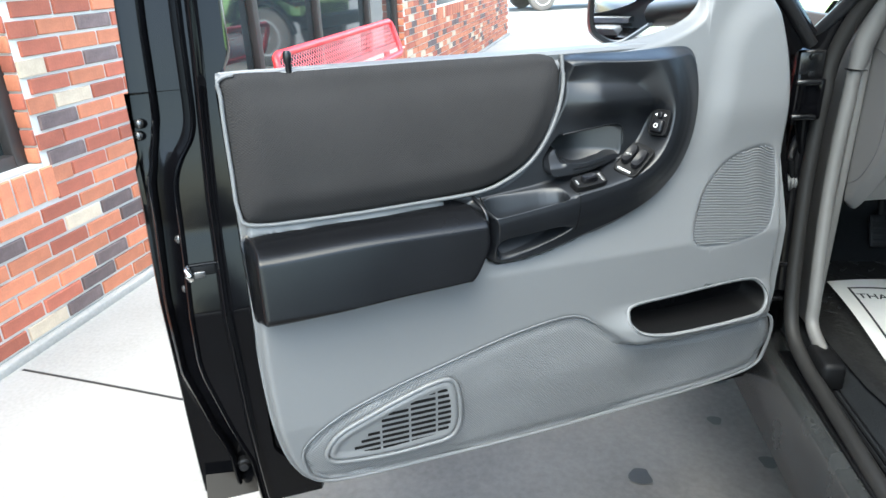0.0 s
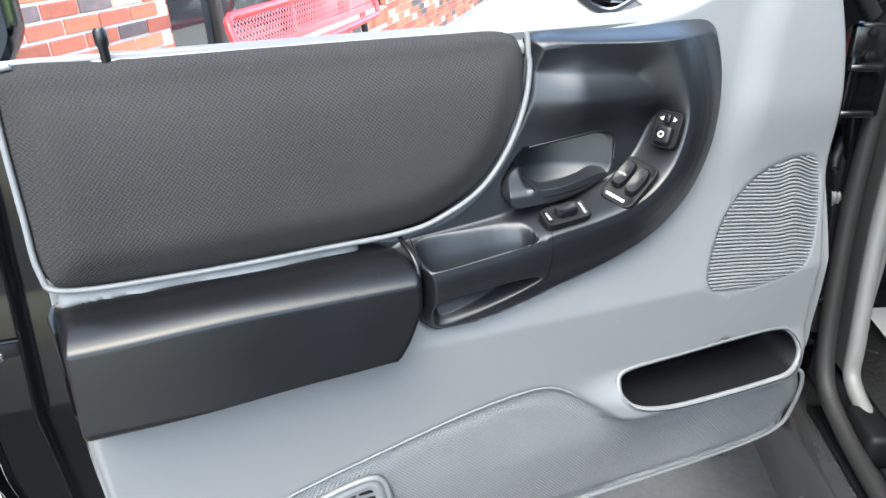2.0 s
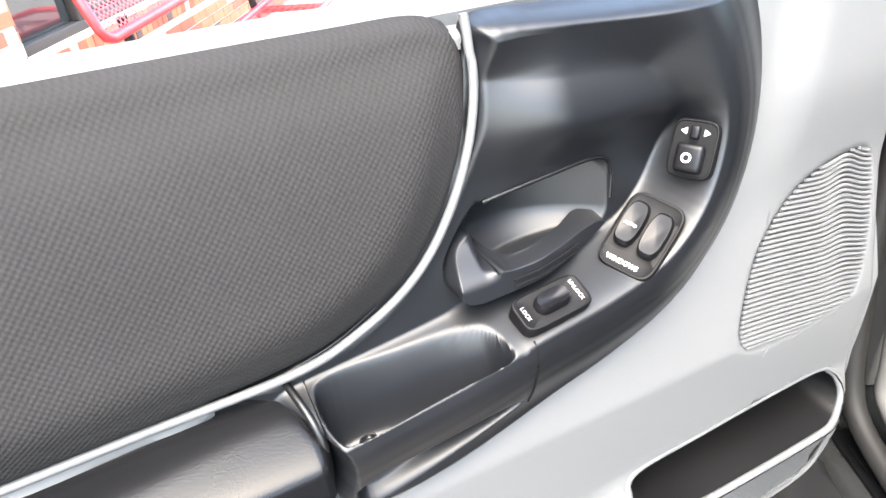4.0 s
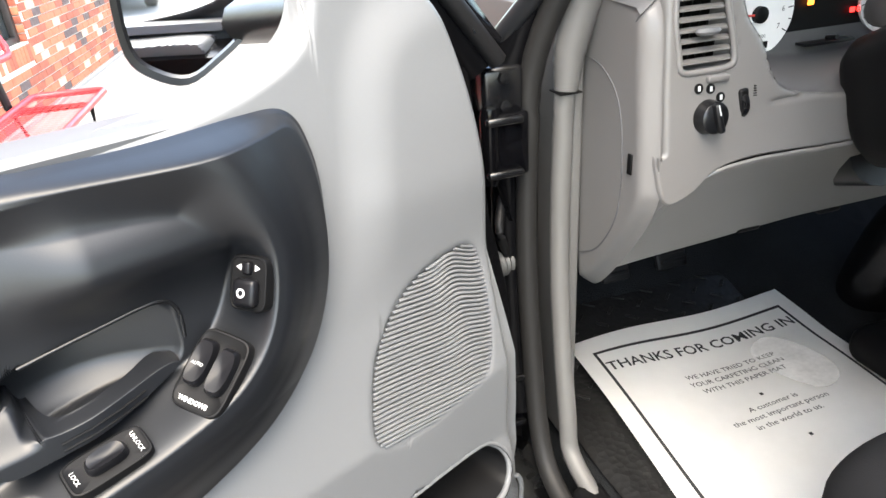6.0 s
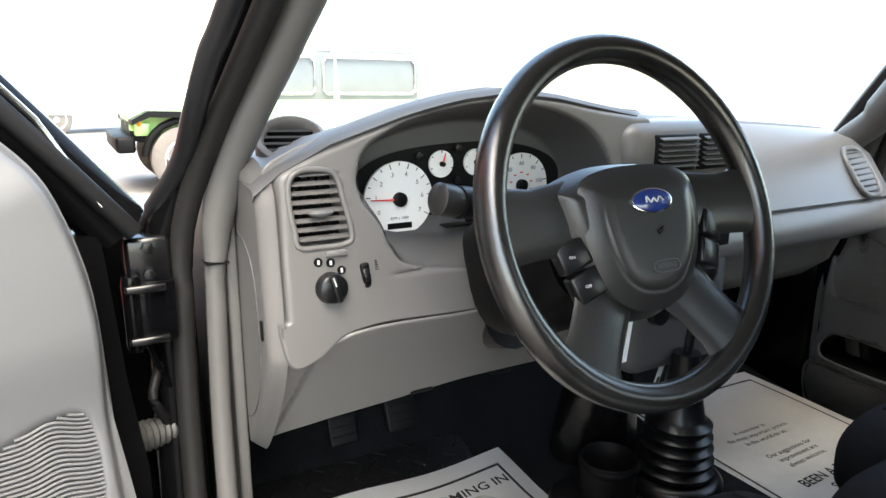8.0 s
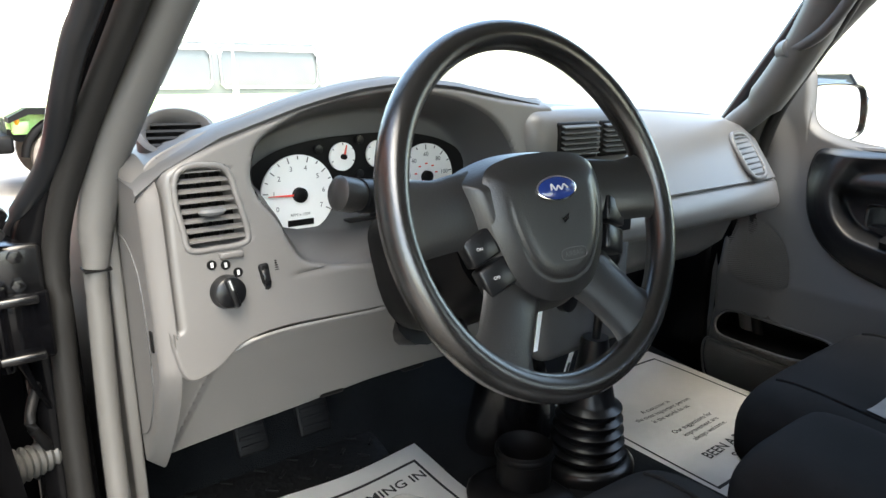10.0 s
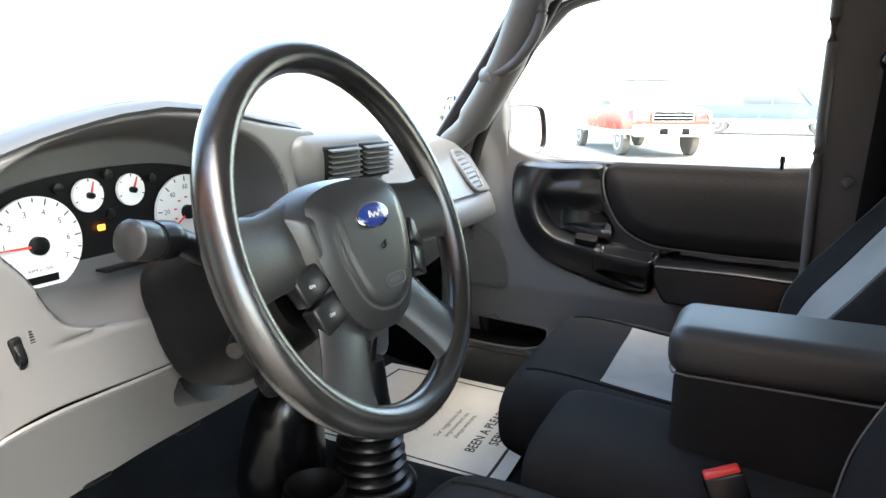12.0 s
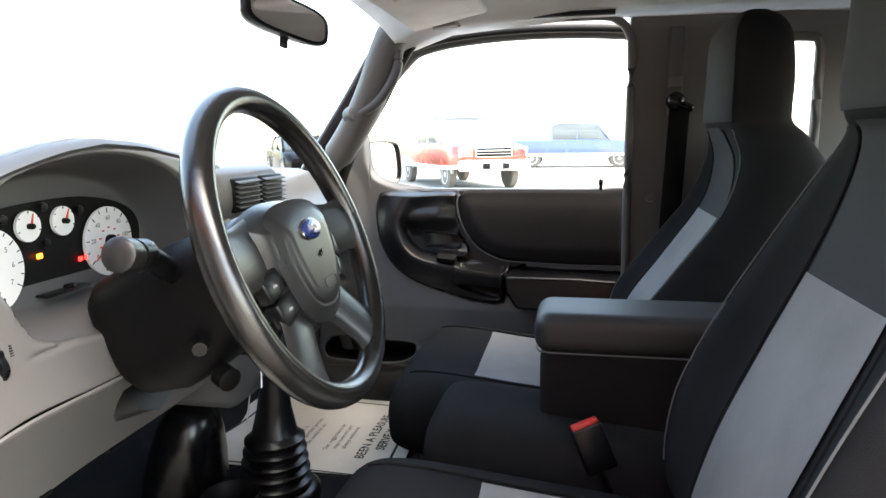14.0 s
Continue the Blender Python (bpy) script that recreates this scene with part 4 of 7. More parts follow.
# pillars: windscreen pillars both sides with grey inner covers
for s in (-1, 1):
    bm = bmesh.new()
    foot, top = Vector((s * 0.716, 0.338, 1.12)), Vector((s * 0.605, 0.125, 1.60))
    low = [foot, (s * 0.708, 0.338, 1.18), (s * 0.685, 0.31, 1.27)] if s < 0 else [(0.705, 0.42, 1.19), (0.70, 0.395, 1.22), (0.69, 0.328, 1.28)]
    if s < 0:
        top = Vector((-0.578, 0.125, 1.60))
    tube(bm, spline(low + [(s * (0.628 if s < 0 else 0.65), 0.225, 1.42), top, top + Vector((-s * 0.02, -0.15, 0.03))], 5), [0.0135, 0.0145, 0.016, 0.018, 0.019] + [0.0195] * 5 + [0.0215] * 5 + [0.023] * 11 if s < 0 else [0.032] * 10 + [0.041] * 5 + [0.043] * 11, 12)
    cover = part("pillar_cover", bm, TRIM, cab, "grey plastic pillar cover")
    bm = bmesh.new()
    if s < 0:
        tube(bm, spline([(-0.785, 0.395, 1.16), (-0.7745, 0.3795, 1.183), (-0.747, 0.3335, 1.2395), (-0.7365, 0.285, 1.299), (-0.726, 0.239, 1.3555), (-0.71, 0.1975, 1.4065), (-0.655, 0.02, 1.625), (-0.645, -0.18, 1.665), (-0.655, -1.28, 1.655)], 5), [0.009] * 5 + [0.0125] * 35 + [0.02], 10)
    else:
        tube(bm, spline([(0.775, 0.5, 1.17), (0.721, 0.315, 1.41), (0.655, 0.13, 1.625), (0.645, -0.07, 1.665), (0.655, -1.17, 1.655)], 5), 0.019, 10)
    part("pillar_skin", bm, SATIN, cab)
    bm = bmesh.new()
    seal = [(0.755, -0.47, 0.56), (0.758, -0.3, 0.548), (0.76, 0.1, 0.572), (0.762, 0.2, 0.582), (0.765, 0.275, 0.61), (0.765, 0.31, 0.68), (0.763, 0.335, 0.8), (0.76, 0.352, 0.92), (0.755, 0.358, 1.06), (0.748, 0.352, 1.16), (0.735, 0.31, 1.27), (0.69, 0.2, 1.42), (0.64, 0.09, 1.575), (0.625, -0.02, 1.615), (0.62, -0.4, 1.62)]
    if s < 0:
        seal[10:13] = [(0.718, 0.305, 1.27), (0.668, 0.2, 1.42), (0.622, 0.09, 1.575)]
    tube(bm, spline([(s * x, y, z) for x, y, z in seal], 4), 0.014, 12)
    part("door_seal", bm, SEAL, cab, "black rubber door seal")
    # body behind the hinges
    bm = bmesh.new()
    prof = [(0.755, 0.385), (0.765, 0.40), (0.80, 0.415), (0.83, 0.42), (0.86, 0.43), (0.86, 0.56), (0.74, 0.56), (0.735, 0.40)]
    loft(bm, [[Vector((s * x, y, z)) for x, y in prof] for z in (0.42, 0.6, 1.0, 1.17)])
    part("hinge_pillar", bm, PAINT, cab, "glossy black door hinge pillar")
    block("rocker", (min(s * 0.71, s * 0.80), -1.3, 0.36), (max(s * 0.71, s * 0.80), 0.5, 0.545), SILL, cab, 0.02)
    block("scuff_plate", (min(s * 0.70, s * 0.775), -0.45, 0.545), (max(s * 0.70, s * 0.775), 0.30, 0.553), BLACK_MATT, cab, 0.002, "black ribbed scuff plate")
    for k in range(7):
        x = s * (0.705 + 0.0098 * k)
        block("rib", (x - 0.002, -0.43, 0.553), (x + 0.002, 0.27, 0.557), BLACK_MATT, cab, 0)
    bm = bmesh.new()
    tube(bm, spline([(s * (x + (0.014 if z < 1.2 or s > 0 else 0.006)), y + 0.03, z) for x, y, z in seal[5:13]], 4), [0.026] * 17 + [0.02] * 12 if s < 0 else 0.026, 12)
    part("pillar_flange", bm, PAINT if s < 0 else TRIM, cab)
    if s > 0:
        continue
    bm = bmesh.new()
    tube(bm, spline([(s * (x - 0.036), y - 0.02 * (z > 0.63), z + (0.014 if z < 0.63 else 0)) for x, y, z in seal[3:9]] + [(s * 0.717, 0.338, 1.118)], 4), 0.0125, 14)
    part("sill_trim", bm, TRIM, cab, "grey opening trim")
    block("trim_clip", (s * 0.73 - 0.022, 0.15, 0.556), (s * 0.73 + 0.022, 0.235, 0.612), BLACK_MATT, cab, 0.01)
    block("seam_line", (s * 0.716 - 0.0138, 0.3235, 1.1185), (s * 0.716 + 0.0138, 0.352, 1.1202), BLACK_MATT, cab, 0)
block("kick_panel", (-0.703, 0.345, 0.58), (-0.688, 0.8, 1.2), TRIM, cab, 0.004, "grey kick panel beside the dash")
# strap, hinges and wiring between pillar and door
for z, h in ((1.068, 0.075), (0.70, 0.09)):
    bm = bmesh.new()
    box(bm, (-0.822, 0.33, z - h / 2), (-0.765, 0.352, z + h / 2), 0.004)
    box(bm, (-0.80, 0.352, z - h / 2 + 0.005), (-0.78, 0.42, z + h / 2 - 0.005), 0.004)
    hinge = part("door_hinge", bm, JAMB, cab, "black painted steel hinge")
    bm = bmesh.new()
    lathe(bm, [(0.009, -h / 2 - 0.008), (0.011, -h / 2), (0.011, h / 2), (0.009, h / 2 + 0.008)], Matrix.Translation((-0.812, 0.337, z)), 12)
    part("hinge_pin", bm, JAMB, hinge)
    for dz in (-h / 2 + 0.006, h / 2 - 0.006):
        bm = bmesh.new()
        box(bm, (-0.82, 0.322, z + dz - 0.005), (-0.775, 0.336, z + dz + 0.005), 0.003)
        part("hinge_leaf", bm, GLOSS_BLACK, hinge)
    for dz in (-0.022, 0.022):
        bm = bmesh.new()
        lathe(bm, [(0.001, 0.007), (0.008, 0.006), (0.008, 0.0)], axis_at((-0.79, 0.351, z + dz), (0, -1, 0)), 6)
        part("bolt", bm, GREASY, hinge)
bracket = block("hinge_bracket", (-0.815, 0.345, 1.1), (-0.765, 0.40, 1.155), GLOSS_BLACK, cab, 0.006)
for z in (1.112, 1.143):
    bm = bmesh.new()
    lathe(bm, [(0.001, 0.007), (0.007, 0.006), (0.008, 0.0)], axis_at((-0.79, 0.345, z), (0, -1, 0)), 6)
    part("bolt", bm, GLOSS_BLACK, bracket)
bm = bmesh.new()
tube(bm, spline([(-0.785, 0.37, 0.99), (-0.80, 0.345, 0.955), (-0.785, 0.36, 0.91), (-0.80, 0.37, 0.875)], 5), 0.006, 8)
part("cable", bm, RUBBER, cab)
block("warning_label", (-0.770, 0.392, 0.874), (-0.7545, 0.394, 0.9), PAPER, cab, 0)
bm = bmesh.new()
tube(bm, [(-0.80, 0.345, 1.03), (-0.79, 0.35, 0.995), (-0.778, 0.36, 0.96)], [0.01, 0.006, 0.004], 6, flat=(1, 0.4))
part("check_strap", bm, PAINT, cab, "black door check strap")
bm = bmesh.new()
bellows = []
for k in range(8):
    bellows += [(0.016, 0.0076 * k), (0.0222 - 0.0006 * k, 0.0076 * k + 0.0036)]
lathe(bm, bellows + [(0.016, 0.061)], axis_at((-0.836, 0.351, 0.902), (1, 0.33, -0.06)), 18)
part("wiring_boot", bm, BOOT_GREY, cab, "ribbed rubber wiring boot")

# side trim behind the passenger door: belt pillar, quarter panel with its window
bm = bmesh.new()
for y0, y1, z0, z1 in ((-0.64, -0.44, 0.55, 1.62), (-1.28, -0.64, 0.55, 1.27), (-1.28, -0.87, 1.27, 1.62), (-0.87, -0.64, 1.545, 1.62)):
    box(bm, (0.66, y0, z0), (0.71, y1, z1), 0)
part("quarter_trim", bm, TRIM, cab, "grey rear quarter trim")
# rounded edge trims of the door window and the quarter window
for rim in ([(-0.13, 1.612), (-0.36, 1.612), (-0.41, 1.6), (-0.436, 1.57), (-0.444, 1.52), (-0.444, 1.3), (-0.444, 1.17), (-0.446, 0.95)],
            [(-0.648, 1.27), (-0.648, 1.50), (-0.656, 1.53), (-0.69, 1.545), (-0.84, 1.545), (-0.864, 1.53), (-0.868, 1.48), (-0.868, 1.28)]):
    bm = bmesh.new()
    tube(bm, spline([(0.661, y, z) for y, z in rim], 5), 0.011, 8)
    part("opening_trim", bm, TRIM, cab, "grey moulded opening trim")
bm = bmesh.new()
for y0, y1, z0, z1 in ((-1.28, -0.70, 0.55, 1.22), (-1.28, -1.12, 1.22, 1.62), (-1.12, -0.70, 1.55, 1.62)):
    box(bm, (-0.71, y0, z0), (-0.66, y1, z1), 0)
part("quarter_trim", bm, TRIM, cab)
bm = bmesh.new()
box(bm, (-0.008, -0.016, -0.014), (0.008, 0.016, 0.014), 0.004, Matrix.Translation((0.65, -0.548, 1.4486)))
anchor = part("belt_anchor", bm, BEAD, cab, "grey seat belt slide button")
bm = bmesh.new()
lathe(bm, [(0.001, 0.022), (0.014, 0.02), (0.021, 0.012), (0.023, 0.0)], axis_at((0.645, -0.549, 1.403), (-1, 0, 0)), 18)
tube(bm, [(0.632, -0.55, 1.399), (0.63, -0.575, 1.39), (0.636, -0.585, 1.385)], 0.009, 8)
part("belt_guide", bm, GLOSS_BLACK, anchor, "black seat belt guide loop")
bm = bmesh.new()
box(bm, (-0.0, -0.024, -0.4), (0.003, 0.024, 0.0), 0.001, Matrix.Translation((0.647, -0.56, 1.40)) @ pose(0, 0, 0, 3, 4, 0))
part("belt_webbing", bm, BLACK_MATT, anchor)
block("belt_slide", (0.652, -0.565, 1.37), (0.662, -0.53, 1.58), DASH_TOP, cab, 0.004)
bm = bmesh.new()
lathe(bm, [(0.001, 0.012), (0.01, 0.01), (0.013, 0.0)], axis_at((0.66, -0.50, 1.17), (-1, 0, 0)), 14)
part("coat_hook", bm, DASH, cab)

# windscreen
bm = bmesh.new()
rows = []
for k in np.linspace(0, 1, 8):
    rows.append([Vector((x * (0.70 - 0.09 * k), 0.72 - 0.58 * k - 0.12 * (x ** 2) * (1 - k * 0.6), 1.15 + 0.46 * k)) for x in np.linspace(-1, 1, 13)])
vs = [[bm.verts.new(p) for p in r] for r in rows]
for i in range(7):
    for j in range(12):
        bm.faces.new((vs[i][j], vs[i][j + 1], vs[i + 1][j + 1], vs[i + 1][j]))
pane = part("windscreen", bm, GLASS, cab, "clear windscreen glass")
pane.visible_shadow = False

# bonnet and wing ahead of the screen
bm = bmesh.new()
rows = []
for y, z, wd in ((0.78, 1.10, 0.72), (1.1, 1.09, 0.76), (1.6, 1.04, 0.78), (1.95, 0.96, 0.76), (2.05, 0.8, 0.74), (2.07, 0.5, 0.74)):
    rows.append([Vector((x * wd, y, z - 0.10 * abs(x) ** 5)) for x in np.linspace(-1, 1, 13)])
vs = [[bm.verts.new(p) for p in r] for r in rows]
for i in range(5):
    for j in range(12):
        bm.faces.new((vs[i][j], vs[i][j + 1], vs[i + 1][j + 1], vs[i + 1][j]))
part("bonnet", bm, PAINT, cab, "glossy black bonnet")
for s in (-1, 1):
    block("front_wing", (min(s * 0.73, s * 0.885), 0.435, 0.45), (max(s * 0.73, s * 0.885), 2.0, 1.06), PAINT, cab, 0.03)
block("load_bed", (-0.82, -3.0, 0.5), (0.82, -1.34, 1.12), PAINT, cab, 0.03)

# interior mirror, visor, grab handle
imirror = thing("rear_view_mirror", (0.02, 0.2, 1.55), "black rear-view mirror on a stalk", "mirror")
bm = bmesh.new()
m = basis((0.015, 0.172, 1.524), (0.93, -0.36, -0.15), (0.15, 0.0, 1))
rings = []
for d, k in ((0.010, 0.9), (0.013, 0.98), (0.004, 1.0), (-0.015, 0.86), (-0.026, 0.5)):
    rings.append([m @ Vector((0.098 * k * math.copysign(abs(math.cos(a)) ** 0.55, math.cos(a)), 0.033 * k * math.copysign(abs(math.sin(a)) ** 0.55, math.sin(a)), d)) for a in [2 * math.pi * j / 28 for j in range(28)]])
loft(bm, rings)
part("housing", bm, BLACK, imirror)
bm = bmesh.new()
bm.faces.new([bm.verts.new(m @ Vector((0.086 * math.copysign(abs(math.cos(a)) ** 0.55, math.cos(a)), 0.027 * math.copysign(abs(math.sin(a)) ** 0.55, math.sin(a)), 0.0145))) for a in [2 * math.pi * j / 28 for j in range(28)]])
part("mirror_glass", bm, MIRROR, imirror)
bm = bmesh.new()
tube(bm, [m @ Vector((0, 0, -0.02)), m @ Vector((0, 0.02, -0.06)), (0.0, 0.25, 1.585)], 0.009, 8)
part("stalk", bm, BLACK, imirror)
bm = bmesh.new()
box(bm, (-0.008, -0.05, -0.004), (0.008, -0.03, 0.004), 0.003, m)
part("day_night_tab", bm, BLACK, imirror)
for x0, x1 in ((0.06, 0.52), (-0.56, -0.1)):
    visor = thing("sun_visor", ((x0 + x1) / 2, 0.02, 1.585), "pale cloth sun visor folded up", "sun visor", "sun visors")
    bm = bmesh.new()
    box(bm, (x0, -0.11, -0.008), (x1, 0.07, 0.010), 0.008, Matrix.Translation((0, 0.0, 1.592)) @ pose(0, 0, 0, -12, 0, 0), 3)
    part("panel", bm, LINER, visor)
    bm = bmesh.new()
    box(bm, (x0 + 0.12, -0.08, -0.012), (x1 - 0.1, 0.03, -0.008), 0.002, Matrix.Translation((0, 0.0, 1.592)) @ pose(0, 0, 0, -12, 0, 0), 2)
    part("vanity_flap", bm, LINER, visor)
grab = thing("grab_handle", (0.63, 0.2, 1.42), "grey grab handle on the windscreen pillar", "handle")
bm = bmesh.new()
tube(bm, spline([(0.645, 0.275, 1.385), (0.625, 0.235, 1.392), (0.613, 0.19, 1.415), (0.603, 0.15, 1.46), (0.60, 0.13, 1.505), (0.605, 0.135, 1.545), (0.62, 0.16, 1.565)], 6), 0.0125, 10)
part("bar", bm, DASH_TOP, grab)
for p in ((0.64, 0.262, 1.386), (0.615, 0.15, 1.56)):
    bm = bmesh.new()
    lathe(bm, [(0.012, 0.016), (0.022, 0.012), (0.026, -0.02)], axis_at(p, (-0.6, -0.6, 0.2)), 16)
    part("foot", bm, DASH_TOP, grab)

# ---- dashboard ----
dash = thing("dashboard", (0, 0.35, 0.9), "warm grey moulded dashboard with vents and gauges", "dashboard")
FASCIA = outline([(-0.664, 1.016), (-0.676, 1.05), (-0.678, 1.12), (-0.676, 1.2), (-0.672, 1.236), (-0.64, 1.256), (-0.6, 1.271), (-0.55, 1.288), (-0.5, 1.303), (-0.43, 1.319), (-0.36, 1.327), (-0.28, 1.322), (-0.2, 1.308), (-0.13, 1.298), (-0.09, 1.29), (-0.085, 1.24), (-0.085, 1.1), (-0.09, 1.052), (-0.12, 1.046), (-0.25, 1.046), (-0.44, 1.047), (-0.5, 1.049), (-0.555, 1.05), (-0.6, 1.043), (-0.632, 1.022)])
HOOD_IN = outline([(-0.545, 1.17), (-0.566, 1.2), (-0.57, 1.228), (-0.558, 1.257), (-0.532, 1.274), (-0.489, 1.291), (-0.43, 1.303), (-0.36, 1.308), (-0.283, 1.298), (-0.225, 1.275), (-0.192, 1.24), (-0.18, 1.2), (-0.19, 1.14), (-0.23, 1.112), (-0.33, 1.104), (-0.435, 1.104), (-0.51, 1.118), (-0.532, 1.14)])
VENT_L = outline([(-0.652, 1.225), (-0.64, 1.236), (-0.617, 1.237), (-0.598, 1.23), (-0.59, 1.2), (-0.583, 1.165), (-0.588, 1.152), (-0.62, 1.15), (-0.646, 1.152), (-0.65, 1.17), (-0.654, 1.2)], 5)


def dash_face(z):
    return 0.206 + 0.135 * (z - 1.016)


def fascia_relief(x, z, sd, outer=1.0):
    p = np.stack([x, z], 1)
    y = dash_face(z) + np.where(z < 1.07, 0.005 * (1 - step(0, 0.004, sd)) ** 2, 0.03 * (1 - step(0, 0.02, sd)) ** 2)
    y = y + 0.095 * step(-0.004, 0.028, signed(HOOD_IN, p))
    y = y + 0.02 * step(0.0, 0.005, signed(HOOD_IN, p)) * outer
    y = y + 0.05 * step(-0.001, 0.006, signed(VENT_L, p))
    y = y + 0.004 * np.exp(-((z - 1.108) / 0.0022) ** 2) * step(-0.545, -0.52, x)
    return y


def flat(x, z, y):
    return Vector((x, y, z))


bm = bmesh.new()
colsurf(bm, FASCIA, flat, fascia_relief, 120, 100)
part("instrument_surround", bm, DASH, dash, "grey instrument surround", 60)

bm = bmesh.new()
colsurf(bm, HOOD_IN, flat, lambda x, z, sd: fascia_relief(x, z, 0 * sd + 0.05, 0.0), 90, 70)
part("gauge_hood", bm, DASH_TOP, dash, "grey hood lining round the gauges", 60)
# knee panel under it
KNEE = outline([(-0.676, 0.872), (-0.680, 0.92), (-0.681, 0.97), (-0.678, 1.0), (-0.665, 1.0165), (-0.633, 1.0235), (-0.601, 1.0445), (-0.555, 1.052), (-0.5, 1.051), (-0.44, 1.049), (-0.25, 1.048), (-0.1, 1.048), (-0.06, 1.03), (-0.06, 0.95), (-0.07, 0.91), (-0.2, 0.9), (-0.36, 0.9), (-0.43, 0.894), (-0.5, 0.886), (-0.57, 0.88), (-0.63, 0.873)])


def knee_relief(x, z, sd):
    seam = x - np.interp(z, [0.87, 1.02], [-0.663, -0.632])
    return 0.210 + 0.72 * (1.045 - z) - 0.02 * step(1.0, 1.03, z) * (z - 1.0) + 0.005 * (1 - step(0, 0.004, sd)) ** 2 + 0.003 * np.exp(-(seam / 0.0014) ** 2) - 0.002 * step(0.0, 0.004, seam)


bm = bmesh.new()
colsurf(bm, KNEE, flat, knee_relief, 150, 40)
part("knee_panel", bm, DASH, dash, "grey knee panel")
bm = bmesh.new()
box(bm, (-0.65, 0.335, 0.885), (-0.05, 0.75, 0.905), 0.01)
part("under_cover", bm, BLACK_MATT, dash)
for x0, x1 in ((-0.47, -0.42), (-0.33, -0.28)):
    bm = bmesh.new()
    box(bm, (x0 + 0.006, 0.312, 0.893), (x1 - 0.006, 0.36, 0.905), 0.004)
    part("clip", bm, BLACK_MATT, dash)

bm = bmesh.new()
box(bm, (-0.665, 0.336, 0.91), (-0.05, 0.56, 1.2), 0.01)
part("dash_core", bm, BLACK_MATT, dash)
# end cap facing the door
END = outline([(0.232, 1.215), (0.222, 1.15), (0.212, 1.05), (0.215, 1.01), (0.25, 0.95), (0.31, 0.875), (0.342, 0.853), (0.36, 0.87), (0.366, 1.0), (0.366, 1.12), (0.36, 1.2), (0.33, 1.245), (0.27, 1.235)])
bm = bmesh.new()
colsurf(bm, END, lambda y, z, x: Vector((x, y, z)), lambda y, z, sd: -0.688 + 0.018 * (1 - step(0, 0.02, sd)) ** 2, 30, 26)
cap = part("end_cap", bm, DASH, dash)
bm = bmesh.new()
tube(bm, spline([(-0.6885, y, z) for y, z in ((0.36, 1.155), (0.31, 1.15), (0.272, 1.12), (0.258, 1.06), (0.262, 0.99), (0.30, 0.93), (0.35, 0.9))], 6), 0.0008, 6)
part("seam", bm, DASH_TOP, cap)
bm = bmesh.new()
box(bm, (-0.690, 0.238, 1.045), (-0.687, 0.246, 1.068), 0.001)
part("notch", bm, BLACK_MATT, cap)

# padded top running to the screen
bm = bmesh.new()
rows = []
for x in np.linspace(-0.69, 0.72, 48):
    top = float(np.interp(x, [-0.69, -0.672, -0.6, -0.5, -0.43, -0.36, -0.28, -0.2, -0.12, -0.07, 0.1, 0.4, 0.6, 0.69, 0.72], [1.215, 1.232, 1.268, 1.30, 1.316, 1.324, 1.319, 1.305, 1.292, 1.284, 1.276, 1.258, 1.245, 1.228, 1.2]))
    y0 = float(np.interp(x, [-0.69, -0.1, -0.05, 0.1, 0.4, 0.72], [0.235, 0.247, 0.29, 0.388, 0.393, 0.40]))
    rows.append([Vector((x, y0 + 0.012, top - 0.012)), Vector((x, y0 + 0.004, top - 0.004)), Vector((x, y0 + 0.012, top + 0.002)), Vector((x, y0 + 0.05, top + 0.004)), Vector((x, max(0.42, y0 + 0.075), 0.5 * top + 0.5 * 1.245)), Vector((x, 0.55, 1.225)), Vector((x, 0.72 - 0.12 * (x / 0.7) ** 2, 1.185))])
vs = [[bm.verts.new(p) for p in r] for r in rows]
for i in range(len(vs) - 1):
    for j in range(6):
        bm.faces.new((vs[i][j], vs[i][j + 1], vs[i + 1][j + 1], vs[i + 1][j]))
part("top_pad", bm, DASH_TOP, dash, "dark grey padded dash top")
# round screen outlet at the corner
bm = bmesh.new()
lathe(bm, [(0.044, -0.03), (0.044, 0.004), (0.038, 0.007), (0.033, 0.0), (0.033, -0.02)], axis_at((-0.615, 0.34, 1.262), (-0.15, -0.55, 0.8)), 28, False)
dem = part("demister", bm, DASH_TOP, dash, "round demister outlet")
for k in (-0.018, -0.006, 0.006, 0.018):
    bm = bmesh.new()
    h = math.sqrt(0.033 ** 2 - k * k)
    box(bm, (-h, k - 0.0022, -0.012), (h, k + 0.0022, 0.0), 0, axis_at((-0.615, 0.34, 1.262), (-0.15, -0.55, 0.8)))
    part("vane", bm, BLACK_MATT, dem)
bm = bmesh.new()
lathe(bm, [(0.001, -0.013), (0.034, -0.013)], axis_at((-0.615, 0.34, 1.262), (-0.15, -0.55, 0.8)), 20)
part("outlet_back", bm, BLACK_MATT, dem)


